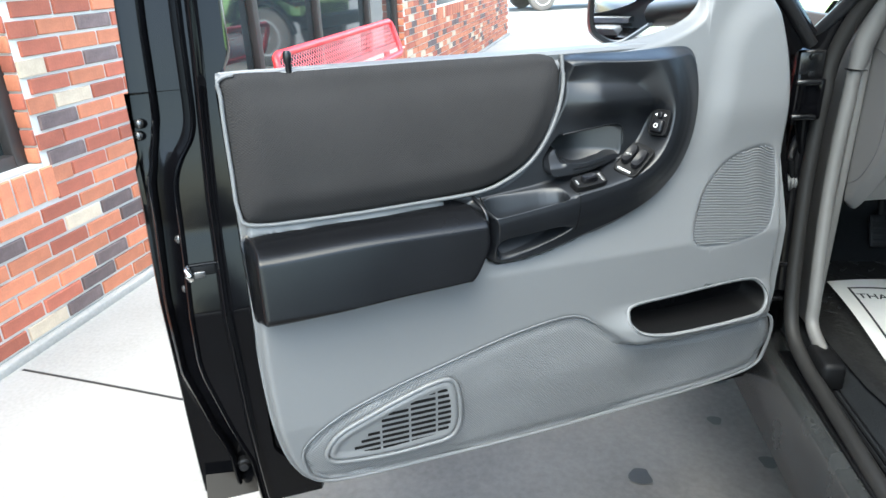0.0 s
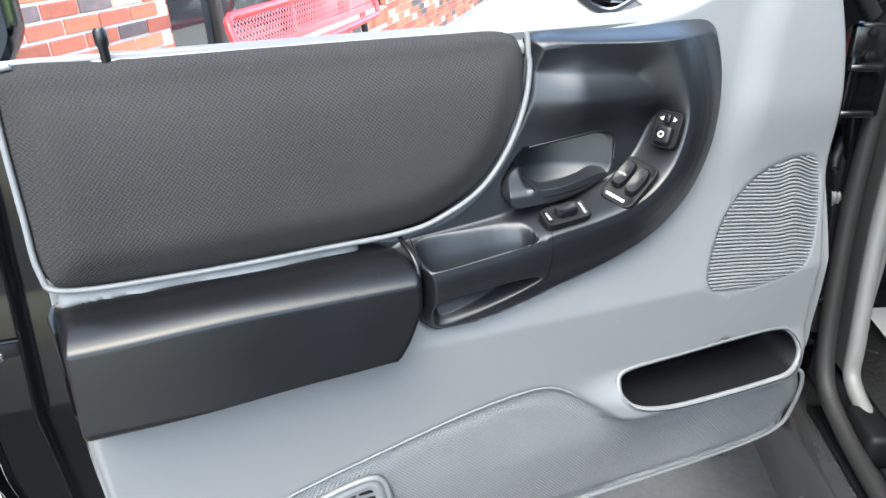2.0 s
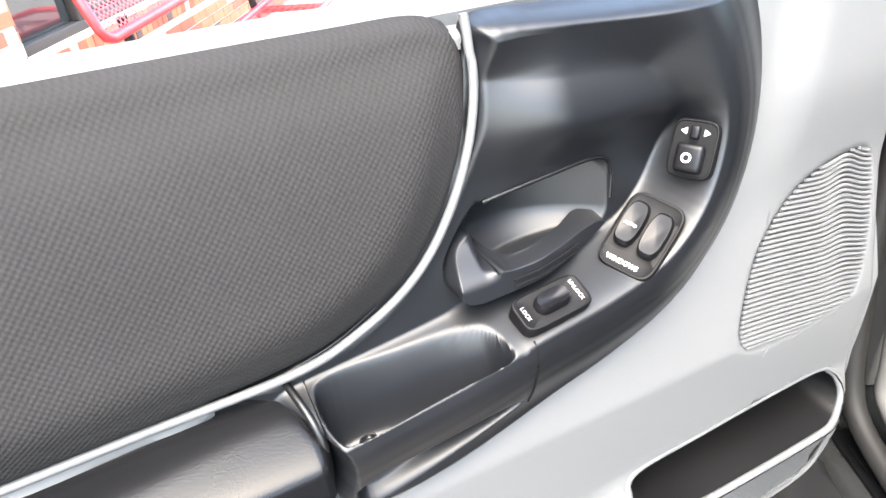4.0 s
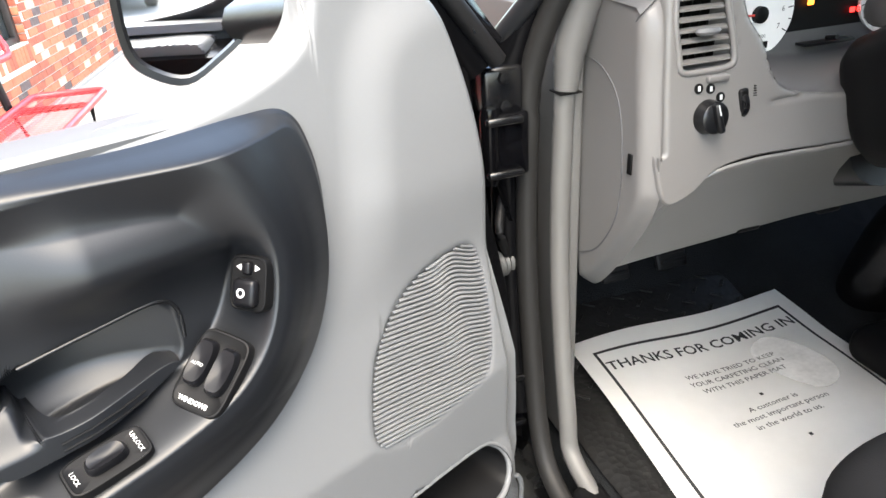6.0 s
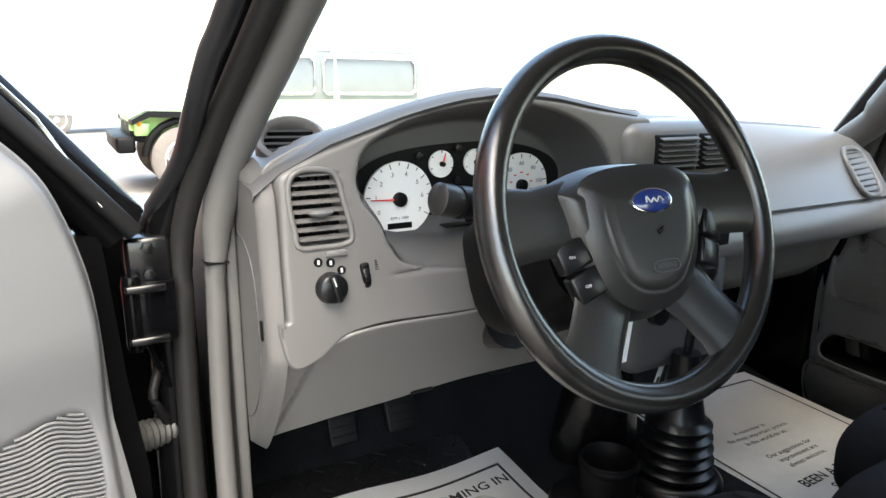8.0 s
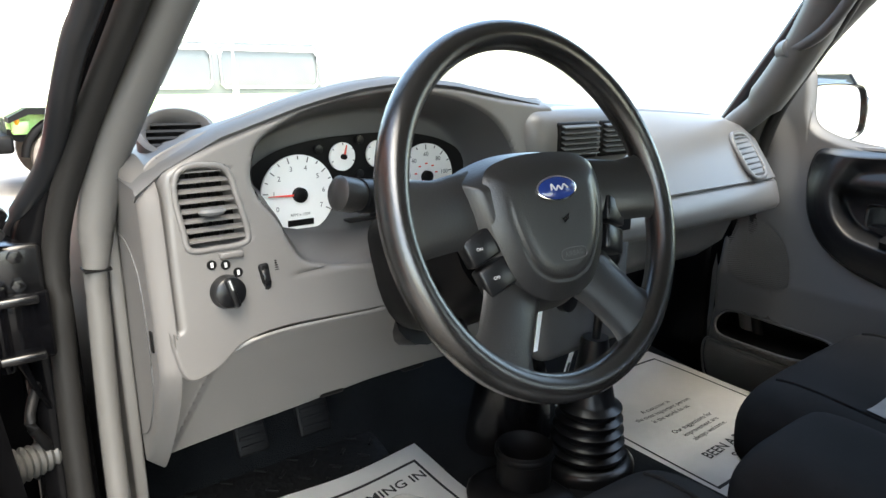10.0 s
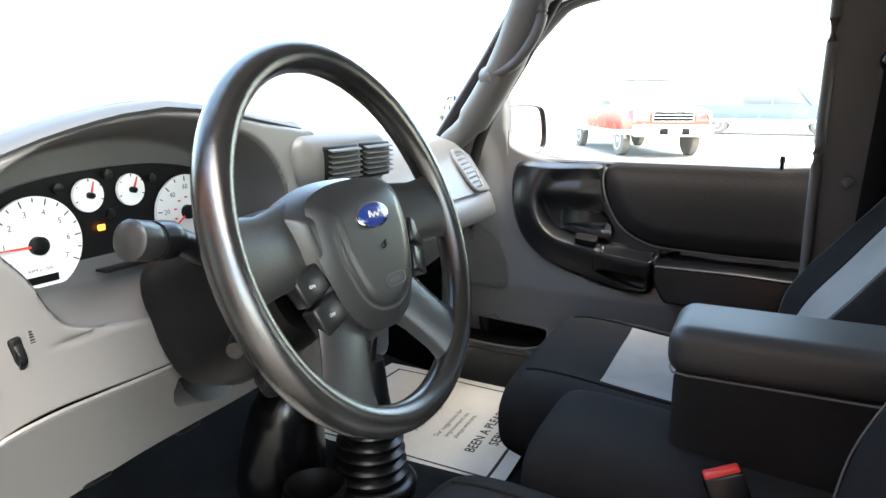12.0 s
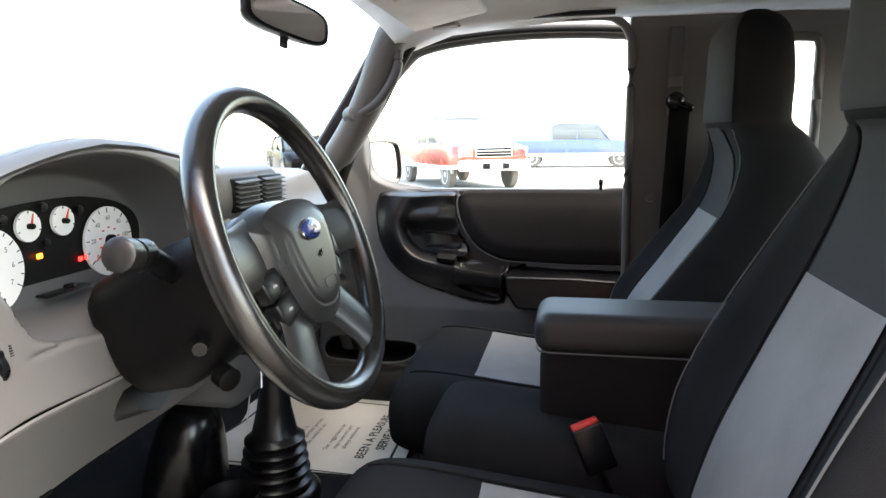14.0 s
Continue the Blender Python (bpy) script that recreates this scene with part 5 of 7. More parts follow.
def slats(parent, poly_fn, x0, x1, z0, z1, y_fn, n, mat=DASH_TOP, thick=0.0022, deep=0.018):
    for i in range(n):
        z = z0 + (z1 - z0) * (i + 0.5) / n
        a, b = poly_fn(z)
        bm = bmesh.new()
        ya, yb = y_fn(a, z), y_fn(b, z)
        v = [bm.verts.new(q) for q in ((a, ya, z - thick), (b, yb, z - thick), (b, yb, z + thick * 0.4), (a, ya, z + thick * 0.4), (a, ya + deep, z + thick * 1.2), (b, yb + deep, z + thick * 1.2), (b, yb + deep, z + thick * 2.4), (a, ya + deep, z + thick * 2.4))]
        for q in ((0, 1, 2, 3), (4, 7, 6, 5), (0, 4, 5, 1), (3, 2, 6, 7), (0, 3, 7, 4), (1, 5, 6, 2)):
            bm.faces.new([v[k] for k in q])
        part("vane", bm, mat, parent)


vent = part("air_vent", (lambda b: (tube(b, [Vector((x, dash_face(z) + 0.001, z)) for x, z in VENT_L], 0.0035, 8, True), b)[1])(bmesh.new()), DASH, dash, "slatted air vent")
bm = bmesh.new()
box(bm, (-0.66, 0.265, 1.14), (-0.575, 0.27, 1.245), 0)
part("vent_back", bm, BLACK_MATT, vent)


def vent_span(z):
    xs = np.linspace(-0.66, -0.57, 200)
    ok = xs[inside(VENT_L, np.stack([xs, np.full_like(xs, z)], 1))]
    return (ok.min(), ok.max()) if len(ok) else (-0.62, -0.6)


slats(vent, vent_span, 0, 0, 1.154, 1.236, lambda x, z: dash_face(z) + 0.003, 8, DASH, 0.0013, 0.007)
for k in range(6):
    x = -0.642 + 0.0105 * k
    bm = bmesh.new()
    box(bm, (x - 0.001, 0.252, 1.154), (x + 0.001, 0.266, 1.232), 0)
    part("cross_vane", bm, BLACK_MATT, vent)
bm = bmesh.new()
lathe(bm, [(0.001, -0.005), (0.006, -0.004), (0.0075, 0.0), (0.006, 0.004), (0.001, 0.005)], Matrix.Translation((-0.62, 0.225, 1.19)) @ Matrix.Diagonal((2.0, 1, 0.8, 1)), 14)
part("thumb_tab", bm, BEAD, vent)
bm = bmesh.new()
box(bm, (-0.618, 0.217, 1.139), (-0.592, 0.228, 1.146), 0.002)
part("shut_off", bm, DASH, vent)

# headlight switch, symbols and dimmer wheel
bm = bmesh.new()
m = axis_at((-0.614, 0.222, 1.103), (0.05, -1, 0.12))
lathe(bm, [(0.0185, -0.006), (0.0185, 0.004), (0.017, 0.008), (0.0165, 0.016), (0.014, 0.018), (0.001, 0.018)], m, 30)
knob = part("light_switch", bm, BLACK, dash, "black rotary headlight switch")
bm = bmesh.new()
box(bm, (-0.0035, -0.016, 0.012), (0.0035, 0.016, 0.024), 0.0025, m @ pose(0, 0, 0, 0, 0, 15))
part("grip", bm, BLACK, knob)
bm = bmesh.new()
box(bm, (-0.0008, 0.004, 0.0241), (0.0008, 0.015, 0.0245), 0, m @ pose(0, 0, 0, 0, 0, 15))
part("pointer", bm, WHITE, knob)
for x, z in ((-0.6265, 1.134), (-0.612, 1.132), (-0.5995, 1.122)):
    bm = bmesh.new()
    lathe(bm, [(0.0052, -0.004), (0.0052, 0.0012), (0.001, 0.0014)], axis_at((x, dash_face(z), z), (0, -1, 0.13)), 16)
    lamp = part("symbol_disc", bm, BLACK_MATT, dash)
    bm = bmesh.new()
    box(bm, (-0.0026, -0.0014, 0.0014), (0.0026, 0.0014, 0.0018), 0, axis_at((x, dash_face(z), z), (0, -1, 0.13)) @ pose(0, 0, 0, 0, 0, 90))
    part("symbol", bm, WHITE, lamp)
bm = bmesh.new()
box(bm, (-0.006, -0.019, -0.006), (0.006, 0.019, 0.0012), 0.003, basis((-0.569, dash_face(1.108), 1.108), (1, 0, 0.12), (-0.15, 0, 1)))
slot = part("dimmer_slot", bm, BLACK_MATT, dash)
bm = bmesh.new()
lathe(bm, [(0.018, -0.0035), (0.019, 0.0), (0.018, 0.0035)], axis_at((-0.569, dash_face(1.108) + 0.013, 1.109), (1, 0, 0.1)), 36)
part("dimmer_wheel", bm, BLACK, slot)
for k in range(7):
    bm = bmesh.new()
    box(bm, (-0.5575, dash_face(1.12) - 0.0006, 1.112 + 0.0026 * k), (-0.5515 - 0.0006 * k, dash_face(1.12) + 0.001, 1.1128 + 0.0026 * k), 0)
    part("tick", bm, BLACK_MATT, dash)

# gauge cluster
CLUSTER = outline([(-0.545, 1.15), (-0.548, 1.19), (-0.538, 1.217), (-0.50, 1.238), (-0.44, 1.249), (-0.36, 1.253), (-0.30, 1.25), (-0.24, 1.236), (-0.206, 1.21), (-0.2, 1.15), (-0.24, 1.128), (-0.36, 1.126), (-0.5, 1.128)])
bm = bmesh.new()
colsurf(bm, CLUSTER, flat, lambda x, z, sd: 0.322 + 0.05 * (z - 1.2) + 0 * sd, 40, 16)
cluster = part("gauge_panel", bm, BLACK_MATT, dash, "black gauge cluster with white dials")


def dial(c, r, ticks, a0, a1, words, needle, cut=None, size=0.009, inner=False):
    y = 0.3165 + 0.05 * (c[1] - 1.2)
    bm = bmesh.new()
    ring = []
    for j in range(56):
        a = 2 * math.pi * j / 56
        x, z = r * math.cos(a), r * math.sin(a)
        if cut is not None:
            z = max(z, cut)
        ring.append((c[0] + x, z + c[1]))
    loft(bm, [[Vector((x, y + 0.004, z)) for x, z in ring], [Vector((x, y, z)) for x, z in ring]])
    face = part("dial", bm, GAUGE, dash, "white dial face")
    for k in range(ticks + 1):
        a = radians(a0 + (a1 - a0) * k / ticks)
        l = 0.14 if k % 2 == 0 else 0.08
        bm = bmesh.new()
        box(bm, (r * (0.97 - l), -0.0006, 0), (r * 0.97, 0.0006, 0.0005), 0, Matrix.Translation((c[0], y - 0.0006, c[1])) @ pose(0, 0, 0, 90, 0, 0) @ pose(0, 0, 0, 0, 0, math.degrees(a)))
        part("tick", bm, INK, face)
    for k, w in enumerate(words):
        a = radians(a0 + (a1 - a0) * k / max(1, len(words) - 1))
        rr = r * 0.68
        writing("numeral", w, size, Matrix.Translation((c[0] + rr * math.cos(a), y - 0.001, c[1] + rr * math.sin(a))) @ pose(0, 0, 0, 90, 0, 0), INK, face)
    a = radians(needle)
    bm = bmesh.new()
    d = Vector((math.cos(a), 0, math.sin(a)))
    tube(bm, [Vector((c[0], y - 0.004, c[1])), Vector((c[0], y - 0.004, c[1])) + d * r * 0.85], [0.0016, 0.0007], 6)
    part("needle", bm, GAUGE_RED, face, "red needle")
    bm = bmesh.new()
    lathe(bm, [(r * 0.19, 0.0), (r * 0.19, 0.006), (r * 0.13, 0.008), (0.0005, 0.008)], axis_at((c[0], y, c[1]), (0, -1, 0)), 22)
    part("needle_hub", bm, BLACK_MATT, face)
    return face, y


face, y = dial((-0.4785, 1.181), 0.0505, 14, 208, -28, "01234567", 178, -0.044)
writing("caption", "RPM x 1000", 0.0055, Matrix.Translation((-0.4785, y - 0.001, 1.1555)) @ pose(0, 0, 0, 90, 0, 0), INK, face)
bm = bmesh.new()
box(bm, (-0.496, y - 0.001, 1.141), (-0.46, y + 0.001, 1.149), 0.0)
part("odometer_window", bm, BLACK_MATT, face)
face, y = dial((-0.2785, 1.187), 0.0475, 12, 215, -32, ["0", "20", "40", "60", "80", "100", "120"], 214, None, 0.009)
for k in range(7):
    a = radians(200 - 220 * k / 6)
    bm = bmesh.new()
    box(bm, (-0.2785 + 0.019 * math.cos(a) - 0.002, y - 0.0008, 1.187 + 0.019 * math.sin(a) - 0.001), (-0.2785 + 0.019 * math.cos(a) + 0.002, y, 1.187 + 0.019 * math.sin(a) + 0.001), 0)
    part("inner_scale", bm, GAUGE_RED, face)
bm = bmesh.new()
box(bm, (-0.29, y - 0.001, 1.147), (-0.262, y + 0.001, 1.155), 0.0)
part("odometer_window", bm, BLACK_MATT, face)
dial((-0.4125, 1.2245), 0.0185, 4, 200, -20, [], 75)
dial((-0.357, 1.2245), 0.0185, 4, 200, -20, [], 68)
for p, mt, w in (((-0.402, 1.187), AMBER, 0.0045), ((-0.335, 1.172), TELL_RED, 0.004), ((-0.322, 1.1725), TELL_RED, 0.006)):
    bm = bmesh.new()
    box(bm, (p[0] - w, 0.3165, p[1] - 0.003), (p[0] + w, 0.318, p[1] + 0.003), 0.001)
    part("telltale", bm, mt, cluster, "lit warning lamp")
bm = bmesh.new()
box(bm, (-0.415, 0.300, 1.138), (-0.34, 0.318, 1.1415), 0.001)
tube(bm, [(-0.375, 0.31, 1.144), (-0.375, 0.295, 1.147)], 0.003, 8)
part("trip_stem", bm, BLACK, cluster)
for x, z in ((-0.446, 1.236), (-0.386, 1.20), (-0.325, 1.235), (-0.385, 1.245)):
    bm = bmesh.new()
    lathe(bm, [(0.0055, 0.0), (0.0055, 0.003), (0.001, 0.0035)], axis_at((x, 0.321, z), (0, -1, 0)), 14)
    part("blank_lamp", bm, BLACK, cluster)

# centre vents in their black pod, and the passenger side of the dash
bm = bmesh.new()
box(bm, (-0.165, 0.218, 1.19), (0.088, 0.36, 1.28), 0.034, None, 6)
pod = part("vent_pod", bm, DASH, dash, "dark pod with twin air vents")
for x0, x1 in ((-0.112, -0.026), (-0.018, 0.068)):
    bm = bmesh.new()
    box(bm, (x0, 0.214, 1.207), (x1, 0.24, 1.262), 0.004)
    fr = part("vent_frame", bm, BLACK_MATT, pod)
    slats(fr, lambda z, a=x0, b=x1: (a + 0.004, b - 0.004), 0, 0, 1.212, 1.259, lambda x, z: 0.206, 6, BEAD, 0.0013, 0.008)
bm = bmesh.new()
box(bm, (-0.09, 0.25, 0.86), (0.13, 0.45, 1.2), 0.02)
stack = part("centre_console", bm, DASH_TOP, dash, "dark centre stack")
for k in range(3):
    bm = bmesh.new()
    lathe(bm, [(0.02, 0), (0.018, 0.014), (0.001, 0.015)], axis_at((-0.045 + 0.065 * k, 0.25, 0.97), (0, -1, 0)), 20)
    part("heater_knob", bm, BLACK, stack)
bm = bmesh.new()
box(bm, (-0.075, 0.245, 1.06), (0.115, 0.255, 1.14), 0.004)
part("radio", bm, BLACK_MATT, stack)
bm = bmesh.new()
rows = []
for x in np.linspace(0.07, 0.71, 30):
    back = 0.0 + 0.10 * step(0.61, 0.74, x) ** 2
    top = float(np.interp(x, [0.07, 0.1, 0.4, 0.6, 0.69, 0.72], [1.276, 1.274, 1.256, 1.243, 1.222, 1.2]))
    rows.append([Vector((x, back + y, z)) for y, z in ((0.40, top), (0.385, top - 0.003), (0.355, min(1.232, top - 0.012)), (0.315, 1.192), (0.285, 1.15), (0.2595, 1.114), (0.266, 1.108), (0.2555, 1.102), (0.246, 1.075), (0.243, 1.058), (0.25, 1.046), (0.28, 1.032), (0.35, 1.0), (0.37, 0.95), (0.43, 0.9), (0.61, 0.87))])
vs = [[bm.verts.new(p) for p in r] for r in rows]
for i in range(len(vs) - 1):
    for j in range(len(rows[0]) - 1):
        bm.faces.new((vs[i][j], vs[i][j + 1], vs[i + 1][j + 1], vs[i + 1][j]))
part("passenger_panel", bm, DASH, dash, "grey passenger dash panel")
m = Matrix(((1, 0.06, 0.05, 0.575), (0.1, 0.62, -0.8, 0.294), (0, 0.8, 0.6, 1.163), (0, 0, 0, 1)))
bm = bmesh.new()
tube(bm, [m @ Vector((0.042 * math.copysign(abs(math.cos(a)) ** 0.6, math.cos(a)), 0.056 * math.copysign(abs(math.sin(a)) ** 0.6, math.sin(a)), 0)) for a in [2 * math.pi * j / 32 for j in range(32)]], 0.006, 8, True)
vent2 = part("air_vent", bm, DASH, dash, "slatted air vent")
bm = bmesh.new()
box(bm, (-0.04, -0.053, -0.012), (0.04, 0.053, -0.006), 0.002, m)
part("vent_back", bm, BLACK_MATT, vent2)
for k in range(8):
    bm = bmesh.new()
    box(bm, (-0.04, -0.047 + 0.0128 * k, -0.008), (0.04, -0.043 + 0.0128 * k, 0.004), 0.001, m)
    part("vane", bm, DASH_TOP, vent2)

# ---- steering column and wheel ----
WC = Vector((-0.36, 0.0, 1.2))
TILT_W = radians(21.1)
WN = Vector((0, -math.cos(TILT_W), math.sin(TILT_W)))
WUP = Vector((0, math.sin(TILT_W), math.cos(TILT_W)))
WM = basis(WC, (1, 0, 0), WUP)
column = thing("steering_column", WC - WN * 0.2, "black steering column cover with stalk and ignition", "steering column")
bm = bmesh.new()
rings = []
for d, a, up, dn in ((-0.075, 0.066, 0.05, 0.075), (-0.085, 0.07, 0.055, 0.08), (-0.13, 0.076, 0.058, 0.098), (-0.19, 0.078, 0.055, 0.112), (-0.235, 0.074, 0.05, 0.105), (-0.255, 0.06, 0.04, 0.09)):
    rings.append([WM @ Vector((a * math.copysign(abs(math.cos(t)) ** 0.6, math.cos(t)), (up if math.sin(t) > 0 else dn) * math.copysign(abs(math.sin(t)) ** 0.6, math.sin(t)), d)) for t in [2 * math.pi * j / 32 for j in range(32)]])
loft(bm, rings)
shroud = part("shroud", bm, BLACK_MATT, column)
bm = bmesh.new()
lathe(bm, [(0.05, -0.09), (0.058, -0.075), (0.058, -0.045), (0.05, -0.03)], WM, 32)
part("wheel_collar", bm, BLACK, column)
bm = bmesh.new()
tube(bm, spline([WM @ Vector(q) for q in ((-0.06, 0.02, -0.13), (-0.09, 0.03, -0.115), (-0.125, 0.047, -0.105), (-0.15, 0.05, -0.1))], 5), [0.012] * 5 + [0.013] * 6 + [0.0175] * 5, 14)
stalk = part("indicator_stalk", bm, BLACK, column, "black stalk with a grey end")
bm = bmesh.new()
p0, p1 = WM @ Vector((-0.15, 0.05, -0.1)), WM @ Vector((-0.178, 0.055, -0.095))
tube(bm, [p0, p0.lerp(p1, 0.3), p0.lerp(p1, 0.9), p1], [0.015, 0.0175, 0.0175, 0.014], 18)
part("stalk_end", bm, HUB, stalk)
bm = bmesh.new()
lathe(bm, [(0.014, 0.0), (0.014, 0.018), (0.010, 0.02), (0.001, 0.02)], axis_at(WM @ Vector((-0.05, -0.105, -0.13)), (-0.45, -0.85, -0.2)), 18)
part("ignition_barrel", bm, BLACK_MATT, column)
bm = bmesh.new()
tube(bm, [WM @ Vector((-0.078, -0.06, -0.12)), WM @ Vector((-0.098, -0.065, -0.11))], [0.011, 0.008], 12)
part("tilt_lever", bm, BLACK, column)
bm = bmesh.new()
tube(bm, [Vector((-0.355, 0.22, 1.02)), Vector((-0.32, 0.42, 0.94)), Vector((-0.27, 0.75, 0.8))], 0.04, 16)
part("column_tube", bm, BLACK, column)

bm = bmesh.new()
lathe(bm, [(0.15, -0.24), (0.135, -0.11), (0.122, -0.05), (0.105, 0.0), (0.085, 0.028), (0.055, 0.048), (0.02, 0.056), (0.001, 0.057)], Matrix.Translation((-0.04, 0.37, 0.80)) @ pose(0, 0, 0, 14, -10, 0) @ Matrix.Diagonal((0.62, 0.55, 1.0, 1)), 40)
part("lower_boot", bm, GLOSS_BLACK, column, "glossy black moulded column boot")
wheel = thing("steering_wheel", WC - WN * 0.05, "black four-spoke steering wheel with charcoal hub", "steering wheel")
bm = bmesh.new()
R, r = 0.1797, 0.0158
rings = []
for j in range(72):
    a = 2 * math.pi * j / 72
    e = Vector((math.cos(a), math.sin(a), 0))
    rings.append([WM @ (e * (R + r * 0.95 * math.cos(b)) + Vector((0, 0, r * 1.08 * math.sin(b)))) for b in [2 * math.pi * i / 16 for i in range(16)]])
loft(bm, rings, False, True)
part("rim", bm, WHEEL, wheel, "grained black rim")


def spoke(side, upper):
    bm = bmesh.new()
    if upper:
        sec = [(0.06, 0.012, 0.04, -0.018), (0.09, 0.01, 0.036, -0.012), (0.13, 0.006, 0.034, -0.006), (0.155, 0.006, 0.036, -0.002), (0.174, 0.006, 0.042, 0.0)]
        rings = []
        for x, cy, hh, d in sec:
            rings.append([WM @ Vector((side * x, cy + hh * math.cos(t), d + 0.009 * math.sin(t))) for t in [2 * math.pi * j / 14 for j in range(14)]])
    else:
        rings = []
        for k, wdt in ((0.0, 0.038), (0.3, 0.034), (0.7, 0.034), (1.0, 0.044)):
            c = Vector((side * (0.052 + 0.05 * k), -0.07 - 0.074 * k, -0.016 + 0.016 * k))
            dirv = Vector((0.055 * side, -0.078, 0)).normalized()
            nv = Vector((-dirv.y, dirv.x, 0))
            rings.append([WM @ (c + nv * (wdt * math.cos(t)) + Vector((0, 0, 0.009 * math.sin(t)))) for t in [2 * math.pi * j / 14 for j in range(14)]])
    loft(bm, rings)
    return part("spoke", bm, HUB, wheel)


for s in (-1, 1):
    sp = spoke(s, True)
    spoke(s, False)
    # rocker buttons beside the hub
    for k, word in ((0, "ON"), (1, "OFF")):
        m = WM @ Matrix.Translation((s * (0.099 - 0.012 * k) + 0.009, -0.028 - 0.03 * k + 0.006 * (1 + s), -0.006)) @ pose(0, 0, 0, 0, s * 12, -s * 20)
        bm = bmesh.new()
        box(bm, (-0.017, -0.0145, -0.014), (0.017, 0.0145, 0.004), 0.003, m)
        btn = part("cruise_button", bm, BLACK, sp)
        if s < 0:
            writing("lettering", word, 0.0042, WM @ Matrix.Translation((s * (0.097 - 0.013 * k), -0.03 - 0.029 * k, 0.0012)) @ pose(0, 0, 0, 0, s * 12, 0), WHITE, sp)

HUBO = outline([(-0.108, 0.03), (-0.095, 0.045), (-0.05, 0.058), (0.0, 0.061), (0.05, 0.057), (0.08, 0.044), (0.089, 0.02), (0.086, -0.02), (0.075, -0.055), (0.053, -0.086), (0.026, -0.1), (0.0, -0.103), (-0.032, -0.1), (-0.062, -0.082), (-0.082, -0.05), (-0.1, -0.012)])


def on_wheel(x, y, d):
    return WM @ Vector((x, y, d))


bm = bmesh.new()
colsurf(bm, HUBO, on_wheel, lambda x, y, sd: -0.026 + 0.033 * np.sqrt(np.clip(step(-0.002, 0.03, sd), 0, 1)) + 0.004 * (y + 0.02) / 0.08, 60, 50)
part("hub_back", bm, HUB, wheel, angle=70)
INNER = outline([(-0.078, 0.036), (-0.05, 0.05), (0.0, 0.054), (0.045, 0.051), (0.072, 0.039), (0.08, 0.015), (0.077, -0.02), (0.066, -0.052), (0.046, -0.08), (0.022, -0.092), (0.0, -0.095), (-0.03, -0.09), (-0.055, -0.073), (-0.07, -0.045), (-0.08, -0.005)])
bm = bmesh.new()
colsurf(bm, INNER, on_wheel, lambda x, y, sd: 0.003 + 0.014 * np.sqrt(step(0, 0.035, sd)) + 0.004 * (y + 0.02) / 0.08 - 0.002 * np.exp(-((sd - 0.02) / 0.0016) ** 2) * step(0.02, -0.02, y), 90, 90)
hubp = part("airbag_cover", bm, HUB, wheel, "charcoal airbag cover", 70)
zt = lambda y: 0.0172 + 0.004 * (y + 0.02) / 0.08
for a, b, dz, mt, nm in ((0.0278, 0.0128, 0.0, CHROME, "badge_rim"), (0.026, 0.0112, 0.0012, BLUE_ENAMEL, "badge")):
    bm = bmesh.new()
    c = (0.004, 0.014)
    rings = [[WM @ Vector((a * k * math.cos(t), c[1] + b * k * math.sin(t), zt(c[1]) + dz + h)) for t in [2 * math.pi * j / 36 for j in range(36)]] for k, h in ((1.0, -0.002), (1.0, 0.0012), (0.9, 0.002))]
    loft(bm, rings)
    badge = part(nm, bm, mt, hubp, "blue oval badge" if nm == "badge" else "chrome badge rim")
bm = bmesh.new()
tube(bm, spline([WM @ Vector((x, 0.014 + y, zt(0.014) + 0.0036)) for x, y in ((-0.010, -0.002), (-0.009, 0.004), (-0.004, -0.002), (0.0, 0.002), (0.004, -0.002), (0.008, 0.003), (0.013, -0.001))], 4), 0.0009, 6)
part("badge_mark", bm, WHITE, badge)
writing("lettering", "AIRBAG", 0.0075, WM @ Matrix.Translation((0.008, -0.052, zt(-0.052) + 0.0006)), DASH_TOP, hubp)
bm = bmesh.new()
tube(bm, [WM @ Vector((0.008 + 0.018 * math.copysign(abs(math.cos(t)) ** 0.6, math.cos(t)), -0.052 + 0.006 * math.copysign(abs(math.sin(t)) ** 0.6, math.sin(t)), zt(-0.052) + 0.0004)) for t in [2 * math.pi * j / 24 for j in range(24)]], 0.0005, 5, True)
part("lettering_frame", bm, DASH_TOP, hubp)
bm = bmesh.new()
tube(bm, [WM @ Vector((0.006 + x, y - 0.012, zt(-0.012) + 0.0006)) for x, y in ((-0.004, -0.004), (-0.003, -0.008), (0.003, -0.005), (0.004, -0.001), (-0.001, -0.004))], 0.0008, 5)
part("horn_symbol", bm, BLACK_MATT, hubp)


